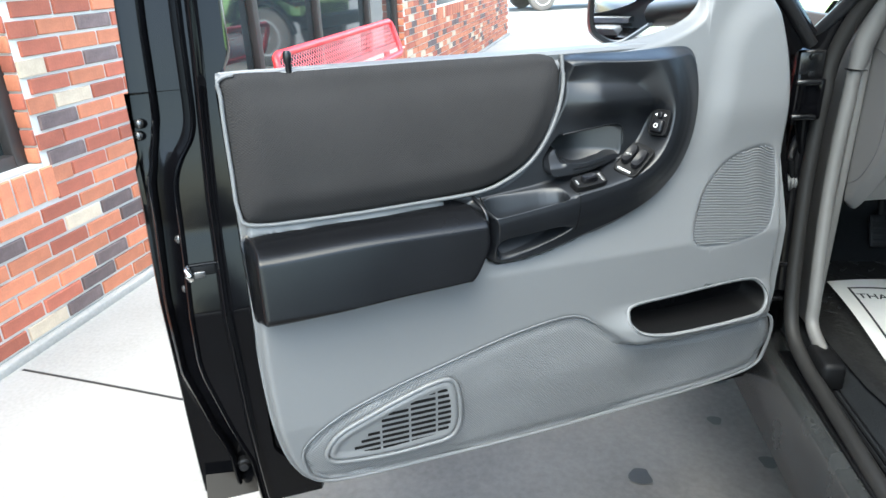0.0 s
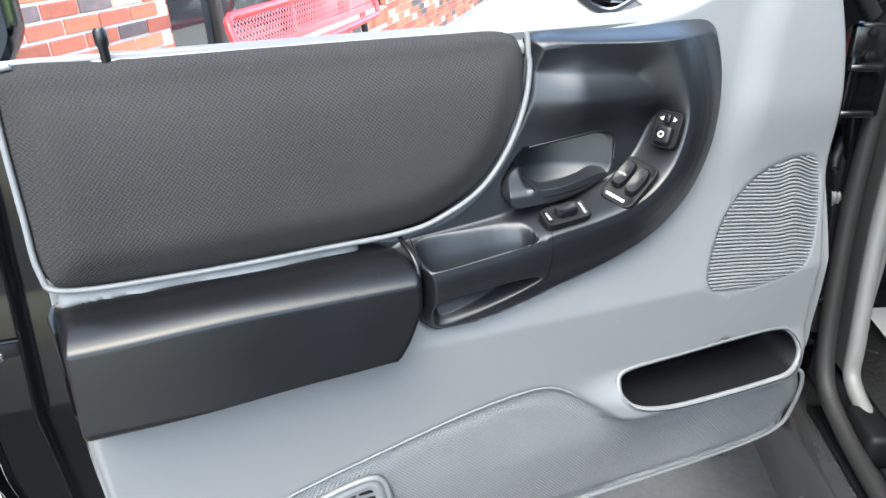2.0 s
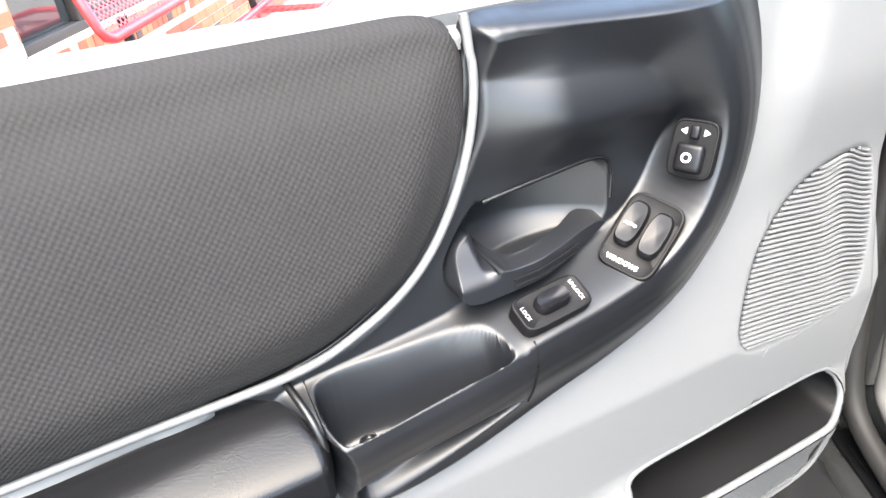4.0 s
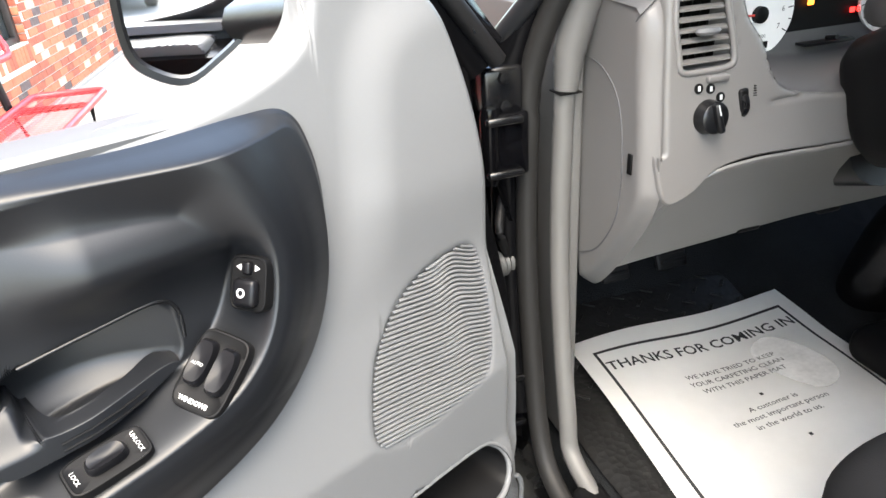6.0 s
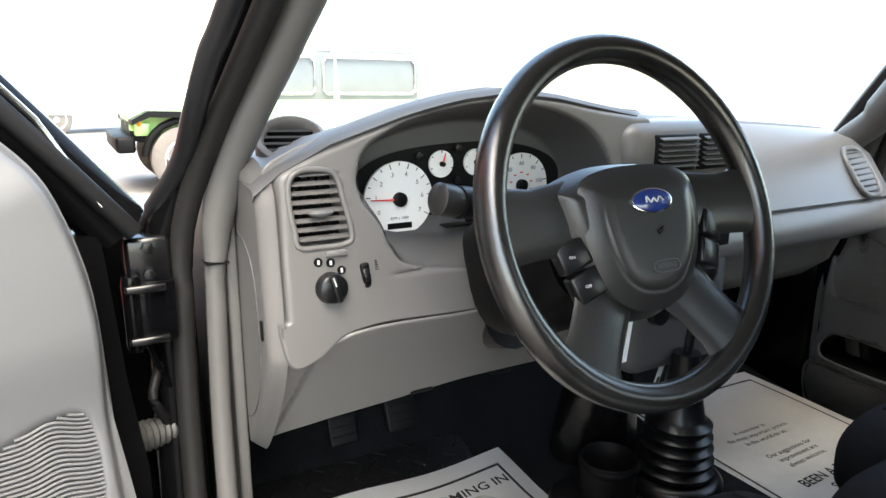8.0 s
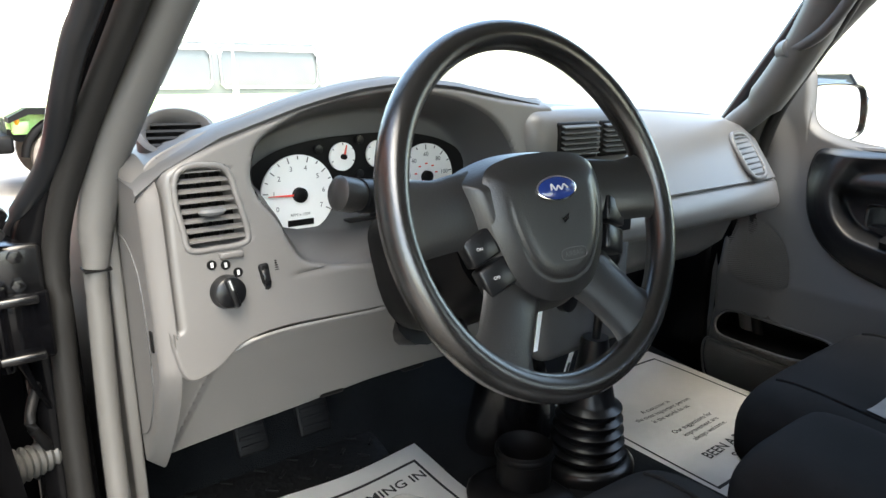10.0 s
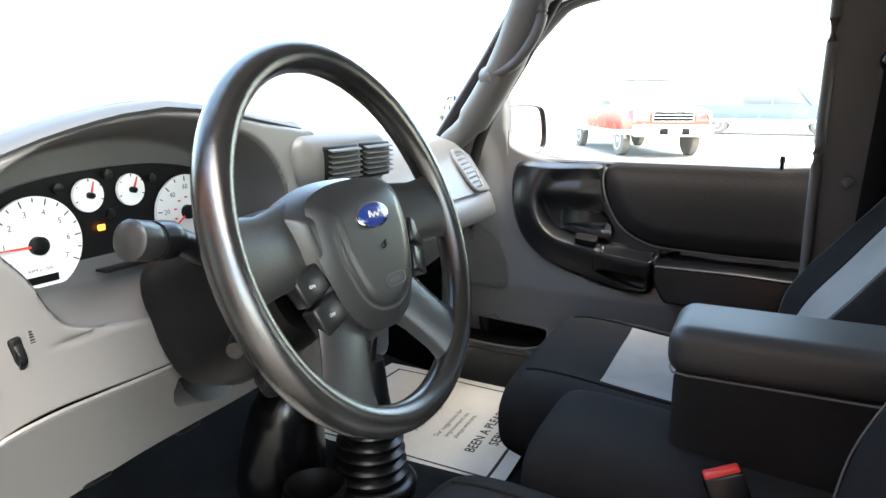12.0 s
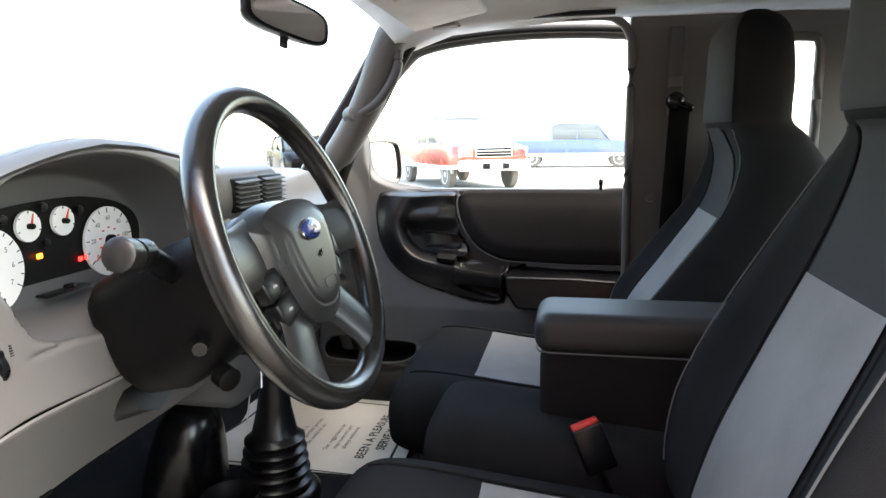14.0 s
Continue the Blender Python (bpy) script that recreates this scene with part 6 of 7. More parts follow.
# ---- seats ----
def seat_shape(bm, sections, n=3.2, bolster=0.0, seg=40, arc=None, lift=0.0):
    """Loft of rounded sections: (centre, direction of the face, half width, half depth, bolster)."""
    rings = []
    for c, face, a, b, bol in sections:
        c, face = Vector(c), Vector(face).normalized()
        ring = []
        ts = [2 * math.pi * j / seg for j in range(seg)] if arc is None else list(np.linspace(arc[0], arc[1], seg))
        for t in ts:
            x = a * math.copysign(abs(math.cos(t)) ** (2 / n), math.cos(t))
            d = b * math.copysign(abs(math.sin(t)) ** (2 / n), math.sin(t))
            if d > 0:
                d += bol * math.exp(-((abs(x) / a - 0.82) / 0.2) ** 2) * (d / b)
            ring.append(c + Vector((x, 0, 0)) + face * (d + (lift if d > 0 else 0)))
        rings.append(ring)
    if arc is None:
        loft(bm, rings)
    else:
        vs = [[bm.verts.new(p) for p in r] for r in rings]
        for i in range(len(vs) - 1):
            for j in range(seg - 1):
                bm.faces.new((vs[i][j], vs[i][j + 1], vs[i + 1][j + 1], vs[i + 1][j]))


def smooth_sections(secs, n=4):
    """Finer sections between the given ones."""
    out = []
    arr = [(*s[0], *s[1], s[2], s[3], s[4]) for s in secs]
    a = np.array(arr)
    k = len(a)
    for i in range(k - 1):
        p0, p1, p2, p3 = a[max(i - 1, 0)], a[i], a[i + 1], a[min(i + 2, k - 1)]
        for j in range(n):
            t = j / n
            q = 0.5 * (2 * p1 + (p2 - p0) * t + (2 * p0 - 5 * p1 + 4 * p2 - p3) * t * t + (3 * p1 - p0 - 3 * p2 + p3) * t ** 3)
            out.append(q)
    out.append(a[-1])
    return [((q[0], q[1], q[2]), (q[3], q[4], q[5]), max(q[6], 0.01), max(q[7], 0.005), q[8]) for q in out]


def build_seat(cx, dy, label, wide, head, span=17, low=0.02, back=-0.055, puff=1.6):
    seat = thing("car_seat", (cx, -0.25 + dy, 0.58), label, "car seat", "front seats")
    F = (0, 0.05, 1)
    cush = [((cx, 0.065 + dy, 0.735), F, 0.20, 0.035, 0.0), ((cx, 0.055 + dy, 0.745), F, 0.235, 0.07, 0.004), ((cx, 0.02 + dy, 0.75), F, 0.25, 0.092, 0.008), ((cx, -0.05 + dy, 0.745), F, 0.255, 0.097, 0.016), ((cx, -0.2 + dy, 0.73), F, 0.255, 0.09, 0.024), ((cx, -0.38 + dy, 0.715), F, 0.25, 0.085, 0.026), ((cx, -0.52 + dy, 0.71), F, 0.235, 0.075, 0.02), ((cx, -0.56 + dy, 0.71), F, 0.2, 0.05, 0.0)]
    cs = smooth_sections([((c0[0], c0[1], c0[2] - 0.012), f0, a0, b0, o0) for c0, f0, a0, b0, o0 in cush])
    bm = bmesh.new()
    seat_shape(bm, cs, 3.4)
    cushion = part("cushion", bm, CLOTH_BLACK, seat, "black cloth seat cushion")
    bm = bmesh.new()
    ins = [s for s in cs if -0.50 + dy < s[0][1] < (-0.085 if wide < 1.1 else -0.125) + dy]
    seat_shape(bm, ins, 3.4, seg=18, arc=(radians(62), radians(118)), lift=0.0035)
    part("insert", bm, CLOTH_GREY, cushion, "light grey cloth insert")
    for a in (58, 122):
        bm = bmesh.new()
        line = []
        for s in cs:
            if -0.5 + dy < s[0][1] < 0.03 + dy:
                t = radians(a)
                x = s[2] * math.copysign(abs(math.cos(t)) ** (2 / 3.4), math.cos(t))
                d = s[3] * abs(math.sin(t)) ** (2 / 3.4)
                d += s[4] * math.exp(-((abs(x) / s[2] - 0.82) / 0.2) ** 2) * (d / s[3])
                line.append(Vector(s[0]) + Vector((x, 0, 0)) + Vector(s[1]).normalized() * (d + 0.001))
        tube(bm, line, 0.0028, 6)
        part("piping", bm, CLOTH_BLACK, cushion)
    # backrest with its built-in head restraint
    def fd(deg):
        return (0, math.cos(radians(deg)), math.sin(radians(deg)))
    b = [((cx, -0.50 + dy, 0.76), fd(22), 0.20, 0.05, 0.0), ((cx, -0.505 + dy, 0.79), fd(22), 0.245, 0.075, 0.02), ((cx, -0.535 + dy, 0.90), fd(22), 0.25, 0.078, 0.035), ((cx, -0.575 + dy, 1.02), fd(19), 0.245, 0.076, 0.036), ((cx, -0.62 + dy, 1.15), fd(14), 0.23, 0.072, 0.03), ((cx, -0.648 + dy, 1.25), fd(9), 0.205, 0.068, 0.018), ((cx, -0.662 + dy, 1.315), fd(4), 0.165, 0.066, 0.006), ((cx, -0.663 + dy, 1.345), fd(0), 0.136, 0.066, 0.0), ((cx, -0.66 + dy, 1.375), fd(0), 0.135, 0.066, 0.0), ((cx, -0.662 + dy, 1.44), fd(0), 0.13, 0.066, 0.0), ((cx, -0.66 + dy, 1.52), fd(2), 0.122, 0.062, 0.0), ((cx, -0.662 + dy, 1.555), fd(4), 0.10, 0.045, 0.0), ((cx, -0.664 + dy, 1.572), fd(4), 0.06, 0.02, 0.0)]
    b = [((c0[0], c0[1] - 0.016 * float(step(0.9, 1.15, c0[2])), c0[2] - 0.01 * float(step(1.3, 1.5, c0[2]))), f0, a0, b0 * (1 + 0.28 * float(step(0.9, 1.15, c0[2]))), o0) for c0, f0, a0, b0, o0 in b]
    b = [((c0[0], c0[1] + head * float(step(1.29, 1.35, c0[2])), c0[2]), f0, a0, b0 - 0.013 * float(step(1.29, 1.35, c0[2])) * min(1, b0 / 0.08), o0) for c0, f0, a0, b0, o0 in b]
    b = [((c0[0], c0[1] + float(np.interp(c0[2], [0.9, 1.12, 1.22, 1.34], [low, back, back, 0.0])), c0[2]), f0, a0, b0, o0) for c0, f0, a0, b0, o0 in b]
    b = [(c0, f0, a0 * (wide if c0[2] < 1.3 else 1.0), b0, o0) for c0, f0, a0, b0, o0 in b]
    b = [(c0, f0, a0, b0, o0 * puff) for c0, f0, a0, b0, o0 in b]
    bs = smooth_sections(b, 8)
    bm = bmesh.new()
    seat_shape(bm, bs, 3.0, seg=44)
    back = part("backrest", bm, CLOTH_BLACK, seat, "black cloth backrest with built-in head restraint")
    bm = bmesh.new()
    seat_shape(bm, [s for s in bs if 0.80 < s[0][2] < 1.15], 3.0, seg=18, arc=(radians(90 - span), radians(90 + span)), lift=0.0035)
    part("insert", bm, CLOTH_GREY, back, "light grey cloth insert")
    bm = bmesh.new()
    seat_shape(bm, [s for s in bs if 1.12 < s[0][2] < 1.335], 3.0, seg=18, arc=(radians(90 - span), radians(90 + span)), lift=0.002)
    part("insert", bm, CLOTH_MID, back, "mid grey cloth insert")
    bm = bmesh.new()
    seat_shape(bm, [s for s in bs if 1.345 < s[0][2] < 1.565], 3.0, seg=18, arc=(radians(35), radians(145)), lift=0.003)
    part("head_insert", bm, CLOTH_MID, back, "mid grey head restraint face")
    for a in (90 - span - 28, 90 - span - 3, 90 + span + 3, 90 + span + 28):
        bm = bmesh.new()
        line = []
        for s in bs:
            if 0.8 < s[0][2] < 1.33:
                t = radians(a)
                x = s[2] * math.copysign(abs(math.cos(t)) ** (2 / 3.0), math.cos(t))
                d = s[3] * abs(math.sin(t)) ** (2 / 3.0)
                d += s[4] * math.exp(-((abs(x) / s[2] - 0.82) / 0.2) ** 2) * (d / s[3])
                line.append(Vector(s[0]) + Vector((x, 0, 0)) + Vector(s[1]).normalized() * (d + 0.001))
        tube(bm, line, 0.003 if abs(a - 90) < span + 10 else 0.0013, 6)
        part("piping", bm, CLOTH_BLACK if abs(a - 90) < span + 10 else THREAD, back)
    bm = bmesh.new()
    box(bm, (cx - 0.2, -0.5 + dy, 0.575), (cx + 0.2, 0.0 + dy, 0.67), 0.015)
    part("seat_base", bm, BLACK_MATT, seat)
    return seat


build_seat(0.42, 0.0, "black cloth bucket seat with light grey inserts, passenger side", 1.06, 0.018)
build_seat(-0.34, -0.035, "black cloth bucket seat with light grey inserts, behind the wheel", 1.15, 0.042, 15, 0.0, -0.015, 2.0)

# centre cushion and folded-down armrest
centre = thing("centre_seat", (0.03, -0.3, 0.6), "black cloth centre seat cushion", "seat cushion")
bm = bmesh.new()
F = (0, 0.05, 1)
seat_shape(bm, smooth_sections([((0.035, -0.075, 0.77), F, 0.10, 0.04, 0), ((0.035, -0.085, 0.775), F, 0.118, 0.075, 0), ((0.035, -0.13, 0.775), F, 0.122, 0.095, 0), ((0.035, -0.3, 0.765), F, 0.122, 0.092, 0), ((0.035, -0.55, 0.75), F, 0.12, 0.085, 0)]), 4.0)
part("cushion", bm, CLOTH_BLACK, centre)
bm = bmesh.new()
box(bm, (-0.06, -0.5, 0.6), (0.13, -0.12, 0.7), 0.01)
part("base", bm, BLACK_MATT, centre)
armr = thing("armrest", (0.07, -0.4, 0.87), "black vinyl centre armrest folded down over the cushion", "armrest")
bm = bmesh.new()
box(bm, (-0.005, -0.62, 0.962), (0.15, -0.252, 1.032), 0.026, None, 5)
part("pad", bm, surface("dark_grey_vinyl", (0.033, 0.034, 0.034), 0.5, vary=0.1, fine=500, bump=0.3), armr, "dark grey vinyl armrest pad")
bm = bmesh.new()
box(bm, (-0.002, -0.62, 0.80), (0.147, -0.262, 0.975), 0.022, None, 4)
part("body", bm, CLOTH_BLACK, armr)
bm = bmesh.new()
box(bm, (0.0, -0.78, 0.80), (0.14, -0.62, 1.02), 0.03, None, 4)
part("upright", bm, CLOTH_BLACK, armr)
bm = bmesh.new()
tube(bm, [(-0.006, -0.6, 0.968), (-0.006, -0.28, 0.968), (0.0, -0.262, 0.968), (0.02, -0.256, 0.968), (0.12, -0.256, 0.968)], 0.0015, 5)
part("stitching", bm, THREAD, armr)

# belt buckles
buckle = thing("seat_belt_buckle", (-0.09, -0.36, 0.8), "black seat belt buckle with a red button", "seat belt buckle")
m = basis((-0.075, -0.345, 0.855), (0.25, -0.9, 0.35), (0.1, 0.4, 1))
bm = bmesh.new()
box(bm, (-0.025, -0.055, -0.011), (0.025, 0.022, 0.011), 0.005, m)
part("case", bm, BLACK, buckle)
bm = bmesh.new()
box(bm, (-0.022, 0.018, -0.009), (0.022, 0.028, 0.009), 0.003, m)
part("button", bm, RED_PLASTIC, buckle, "red release button")
bm = bmesh.new()
tube(bm, [m @ Vector((0, -0.05, 0)), m @ Vector((0, -0.12, -0.005)), m @ Vector((0, -0.2, -0.01))], 0.02, 8, flat=(1, 0.25))
part("stem", bm, BLACK_MATT, buckle)

# ---- floor things ----
shifter = thing("gear_lever", (0.0, 0.23, 0.65), "black gear lever with ribbed rubber boot", "gear lever")
bm = bmesh.new()
prof = [(0.085, 0.645), (0.085, 0.665), (0.075, 0.675)]
z = 0.675
for k in range(5):
    rr = 0.062 - 0.003 * k
    prof += [(rr, z), (rr + 0.006, z + 0.008), (rr + 0.006, z + 0.013), (rr - 0.004, z + 0.02)]
    z += 0.021
prof += [(0.042, z + 0.004), (0.032, z + 0.05), (0.022, z + 0.12)]
rings = []
for r0, h in prof:
    s = max(0, h - 0.66)
    rings.append([Vector((0.015 + r0 * math.cos(a) - 0.03 * s, 0.235 + r0 * math.sin(a) - 0.05 * s, h)) for a in [2 * math.pi * j / 32 for j in range(32)]])
loft(bm, rings)
part("boot", bm, BLACK, shifter)
bm = bmesh.new()
tube(bm, [(0.008, 0.223, 0.88), (0.0, 0.21, 0.96), (-0.005, 0.2, 1.03)], 0.008, 10)
part("stick", bm, BLACK, shifter)
bm = bmesh.new()
lathe(bm, [(0.008, 0.0), (0.018, 0.012), (0.023, 0.03), (0.02, 0.045), (0.001, 0.052)], Matrix.Translation((-0.005, 0.2, 1.02)), 20)
part("knob", bm, BLACK, shifter)
hold = thing("cup_holder", (-0.13, 0.22, 0.66), "black plastic cup holder beside the gear lever", "cup holder")
bm = bmesh.new()
box(bm, (-0.20, 0.16, 0.60), (-0.07, 0.33, 0.668), 0.03, None, 4)
part("base", bm, BLACK_MATT, hold)
bm = bmesh.new()
lathe(bm, [(0.046, 0.64), (0.046, 0.70), (0.049, 0.728), (0.0475, 0.731), (0.044, 0.728), (0.041, 0.70), (0.039, 0.655), (0.001, 0.653)], Matrix.Translation((-0.125, 0.25, 0)), 32)
cup = part("cup", bm, BLACK_MATT, hold, "round black cup")
bm = bmesh.new()
lathe(bm, [(0.0475, 0.712), (0.0505, 0.716), (0.0505, 0.722), (0.0475, 0.726)], Matrix.Translation((-0.125, 0.25, 0)), 32, False)
part("rim", bm, BLACK_MATT, cup)
tag = thing("paper_tag", (-0.02, 0.3, 0.9), "small white paper tag hanging from the dash", "tag")
bm = bmesh.new()
box(bm, (-0.02, -0.0005, -0.035), (0.02, 0.0005, 0.035), 0, Matrix.Translation((0.0, 0.272, 0.838)) @ pose(0, 0, 0, 10, 20, 30))
part("card", bm, PAPER, tag)
bm = bmesh.new()
box(bm, (-0.008, -0.0012, -0.02), (0.012, -0.0006, 0.0), 0, Matrix.Translation((0.0, 0.272, 0.838)) @ pose(0, 0, 0, 10, 20, 30))
part("print_bar", bm, INK, tag)

strip = thing("key_tag", (-0.237, 0.12, 1.02), "narrow white card tag hanging below the column", "tag")
bm = bmesh.new()
box(bm, (-0.006, -0.0005, -0.028), (0.006, 0.0005, 0.028), 0, Matrix.Translation((-0.237, 0.122, 1.0)) @ pose(0, 0, 0, 0, 12, 20))
part("card", bm, PAPER, strip)
bm = bmesh.new()
tube(bm, [(-0.237, 0.122, 1.028), (-0.25, 0.13, 1.06), (-0.27, 0.14, 1.085)], 0.0008, 5)
part("string", bm, BLACK_MATT, strip)

for x, w in ((-0.45, 0.03), (-0.325, 0.034)):
    ped = thing("pedal", (x, 0.66, 0.66), "black rubber foot pedal on a steel arm", "pedal", "pedals")
    bm = bmesh.new()
    box(bm, (-w, -0.012, -0.04), (w, 0.0, 0.04), 0.006, Matrix.Translation((x, 0.64, 0.69)) @ pose(0, 0, 0, -25, 0, 0), 3)
    pad = part("pad", bm, RUBBER, ped)
    for k in range(4):
        bm = bmesh.new()
        box(bm, (-w * 0.8, -0.015, -0.028 + 0.017 * k), (w * 0.8, -0.011, -0.021 + 0.017 * k), 0.001, Matrix.Translation((x, 0.64, 0.69)) @ pose(0, 0, 0, -25, 0, 0))
        part("rib", bm, RUBBER, pad)
    bm = bmesh.new()
    tube(bm, spline([(x, 0.65, 0.70), (x, 0.67, 0.8), (x, 0.72, 0.95), (x, 0.74, 1.05)], 4), 0.010, 8)
    part("arm", bm, BLACK_MATT, ped)

rub = thing("floor_mat", (-0.42, 0.35, 0.575), "black rubber floor mat with raised pattern", "floor mat")
bm = bmesh.new()
colsurf(bm, outline([(-0.67, 0.1), (-0.68, 0.35), (-0.66, 0.62), (-0.6, 0.7), (-0.35, 0.7), (-0.2, 0.66), (-0.18, 0.4), (-0.2, 0.08), (-0.4, 0.02), (-0.62, 0.03)]), lambda x, y, h: Vector((x, y, h)), lambda x, y, sd: 0.574 + 0.008 * step(0, 0.01, sd) + 0.03 * step(0.5, 0.66, y) + 0.05 * np.clip(y - 0.62, 0, 1), 30, 24)
mat_body = part("sheet", bm, MAT_RUBBER, rub)
for i in range(14):
    for j in range(9):
        if (i + j) % 2:
            continue
        x, y = -0.63 + i * 0.032, 0.42 + j * 0.026
        bm = bmesh.new()
        box(bm, (-0.012, -0.003, 0), (0.012, 0.003, 0.004), 0.001, Matrix.Translation((x, y, 0.582 + 0.03 * float(step(0.5, 0.66, y)) + 0.05 * max(0, y - 0.62))) @ pose(0, 0, 0, 0, 0, 45 if i % 2 else -45))
        part("lug", bm, MAT_RUBBER, mat_body)


def paper_mat(name, corners, curl, z0, label):
    """A sheet of paper over four corners with a lifted edge."""
    mat = thing(name, (corners[0][0], corners[0][1], z0), label, "paper mat", "paper floor mats")
    c = [Vector((*p, 0)) for p in corners]

    def at(s, t, h=0.0):
        p = c[0].lerp(c[1], s).lerp(c[3].lerp(c[2], s), t)
        z = z0 + curl(s, t) + h
        return Vector((p.x, p.y, z))
    bm = bmesh.new()
    n = 22
    vs = [[bm.verts.new(at(i / n, j / n)) for j in range(n + 1)] for i in range(n + 1)]
    for i in range(n):
        for j in range(n):
            bm.faces.new((vs[i][j], vs[i + 1][j], vs[i + 1][j + 1], vs[i][j + 1]))
    bmesh.ops.solidify(bm, geom=bm.faces[:], thickness=0.0006)
    sheet = part("sheet", bm, PAPER, mat)
    return mat, sheet, at


def lay_text(sheet, at, text, size, s, t, sscale, tscale, turn=0, bold=0.0):
    """Lettering wrapped on the sheet: s runs along the line."""
    ob = writing("lettering", text, size, Matrix.Identity(4), INK, sheet, "", "CENTER", bold)
    for v in ob.data.vertices:
        x, y = v.co.x, v.co.y
        a = s + (x * math.cos(turn) - y * math.sin(turn)) / sscale
        b = t - (x * math.sin(turn) + y * math.cos(turn)) / tscale
        v.co = at(a, b, 0.0012)
    ob.data.update()


def bar_on(sheet, at, s0, s1, t0, t1, mat=None, nm="print_bar"):
    bm = bmesh.new()
    k = 14
    for i in range(k):
        a, b = s0 + (s1 - s0) * i / k, s0 + (s1 - s0) * (i + 1) / k
        kk = 14 if t1 - t0 > 0.1 else 1
        for j in range(kk):
            c, d = t0 + (t1 - t0) * j / kk, t0 + (t1 - t0) * (j + 1) / kk
            bm.faces.new([bm.verts.new(at(p, q, 0.0011)) for p, q in ((a, c), (b, c), (b, d), (a, d))])
    part(nm, bm, mat or INK, sheet)


mat_d, sheet, at = paper_mat("paper_mat", [(-0.60, 0.53), (-0.165, 0.515), (-0.165, 0.02), (-0.64, 0.03)], lambda s, t: 0.02 + 0.006 * math.sin(s * 7 + t * 5) + 0.03 * max(0, 0.25 - t) * 2 * s, 0.585, "white paper floor mat with printed thanks and a shoe print")
for s0, s1, t0, t1 in ((0.065, 0.935, 0.085, 0.098), (0.065, 0.935, 0.93, 0.943), (0.065, 0.077, 0.085, 0.943), (0.923, 0.935, 0.085, 0.943)):
    bar_on(sheet, at, s0, s1, t0, t1)
lay_text(sheet, at, "THANKS FOR COMING IN", 0.031, 0.5, 0.175, 0.435, 0.5, 0, 0.0004)
for i, w in enumerate(("WE HAVE TRIED TO KEEP", "YOUR CARPETING CLEAN", "WITH THIS PAPER MAT")):
    lay_text(sheet, at, w, 0.0145, 0.52, 0.30 + 0.037 * i, 0.435, 0.5)
for i, w in enumerate(("A customer is", "the most important person", "in the world to us.")):
    lay_text(sheet, at, w, 0.0145, 0.52, 0.50 + 0.037 * i, 0.435, 0.5)
for t in (0.445, 0.65):
    bar_on(sheet, at, 0.512, 0.524, t, t + 0.012)
bm = bmesh.new()
ring = [(0.74 + 0.11 * math.cos(a) * (1 + 0.15 * math.sin(2 * a)), 0.36 + 0.15 * math.sin(a)) for a in [2 * math.pi * j / 30 for j in range(30)]]
cv = bm.verts.new(at(0.74, 0.36, 0.0009))
rv = [bm.verts.new(at(a, b, 0.0009)) for a, b in ring]
for j in range(30):
    bm.faces.new((cv, rv[j], rv[(j + 1) % 30]))
part("shoe_print", bm, SMUDGE, sheet)

mat_p, sheet, at = paper_mat("paper_mat", [(0.20, 0.62), (0.66, 0.56), (0.66, 0.06), (0.20, 0.06)], lambda s, t: 0.008 + 0.004 * math.sin(s * 8 + t * 4), 0.58, "white paper floor mat with printed text by the passenger seat")
for s0, s1, t0, t1 in ((0.065, 0.935, 0.085, 0.098), (0.065, 0.935, 0.93, 0.943), (0.065, 0.077, 0.085, 0.943), (0.923, 0.935, 0.085, 0.943)):
    bar_on(sheet, at, s0, s1, t0, t1)
for i, w in enumerate(("A customer is", "the most important person", "in the world to us.")):
    lay_text(sheet, at, w, 0.0165, 0.45, 0.44 + 0.04 * i, 0.46, 0.5)
for i, w in enumerate(("Our suggestions for", "improvement are", "always welcome.")):
    lay_text(sheet, at, w, 0.0165, 0.45, 0.62 + 0.04 * i, 0.46, 0.5)
lay_text(sheet, at, "BEEN A PLEASURE", 0.03, 0.5, 0.80, 0.46, 0.5, 0, 0.0004)
lay_text(sheet, at, "SERVE YOU", 0.03, 0.5, 0.87, 0.46, 0.5, 0, 0.0004)

# ---- outside: ground, building, bench, parked cars ----
bm = bmesh.new()
g = 120
v = [bm.verts.new(p) for p in ((-g, -g, 0), (g, -g, 0), (g, g, 0), (-g, g, 0))]
bm.faces.new(v)
ground = solid("ground", bm, CONCRETE, "pale concrete forecourt", "ground", "structure")
# bay round the truck: its dark colour stands in for the truck's shadow
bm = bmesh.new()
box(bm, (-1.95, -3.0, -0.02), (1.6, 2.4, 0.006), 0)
solid("pavement", bm, CONCRETE_SHADED, "stained grey concrete bay with the truck's shade in its colour", "pavement", "structure")
for p, q, w in (((-1.95, 1.75), (1.6, 1.82), 0.006),):
    bm = bmesh.new()
    tube(bm, [(p[0], p[1], 0.006), (q[0], q[1], 0.006)], w, 6, flat=(1, 0.2))
    solid("expansion_joint", bm, STAIN, "dark joint in the concrete", "joint", "structure")
bm = bmesh.new()
tube(bm, [(-3.13, 0.93, 0.001), (-2.8, 0.865, 0.001), (-2.44, 0.79, 0.001), (-1.95, 0.692, 0.001)], 0.006, 6, flat=(1, 0.2))
solid("expansion_joint", bm, STAIN, "dark joint in the concrete", "joint", "structure")
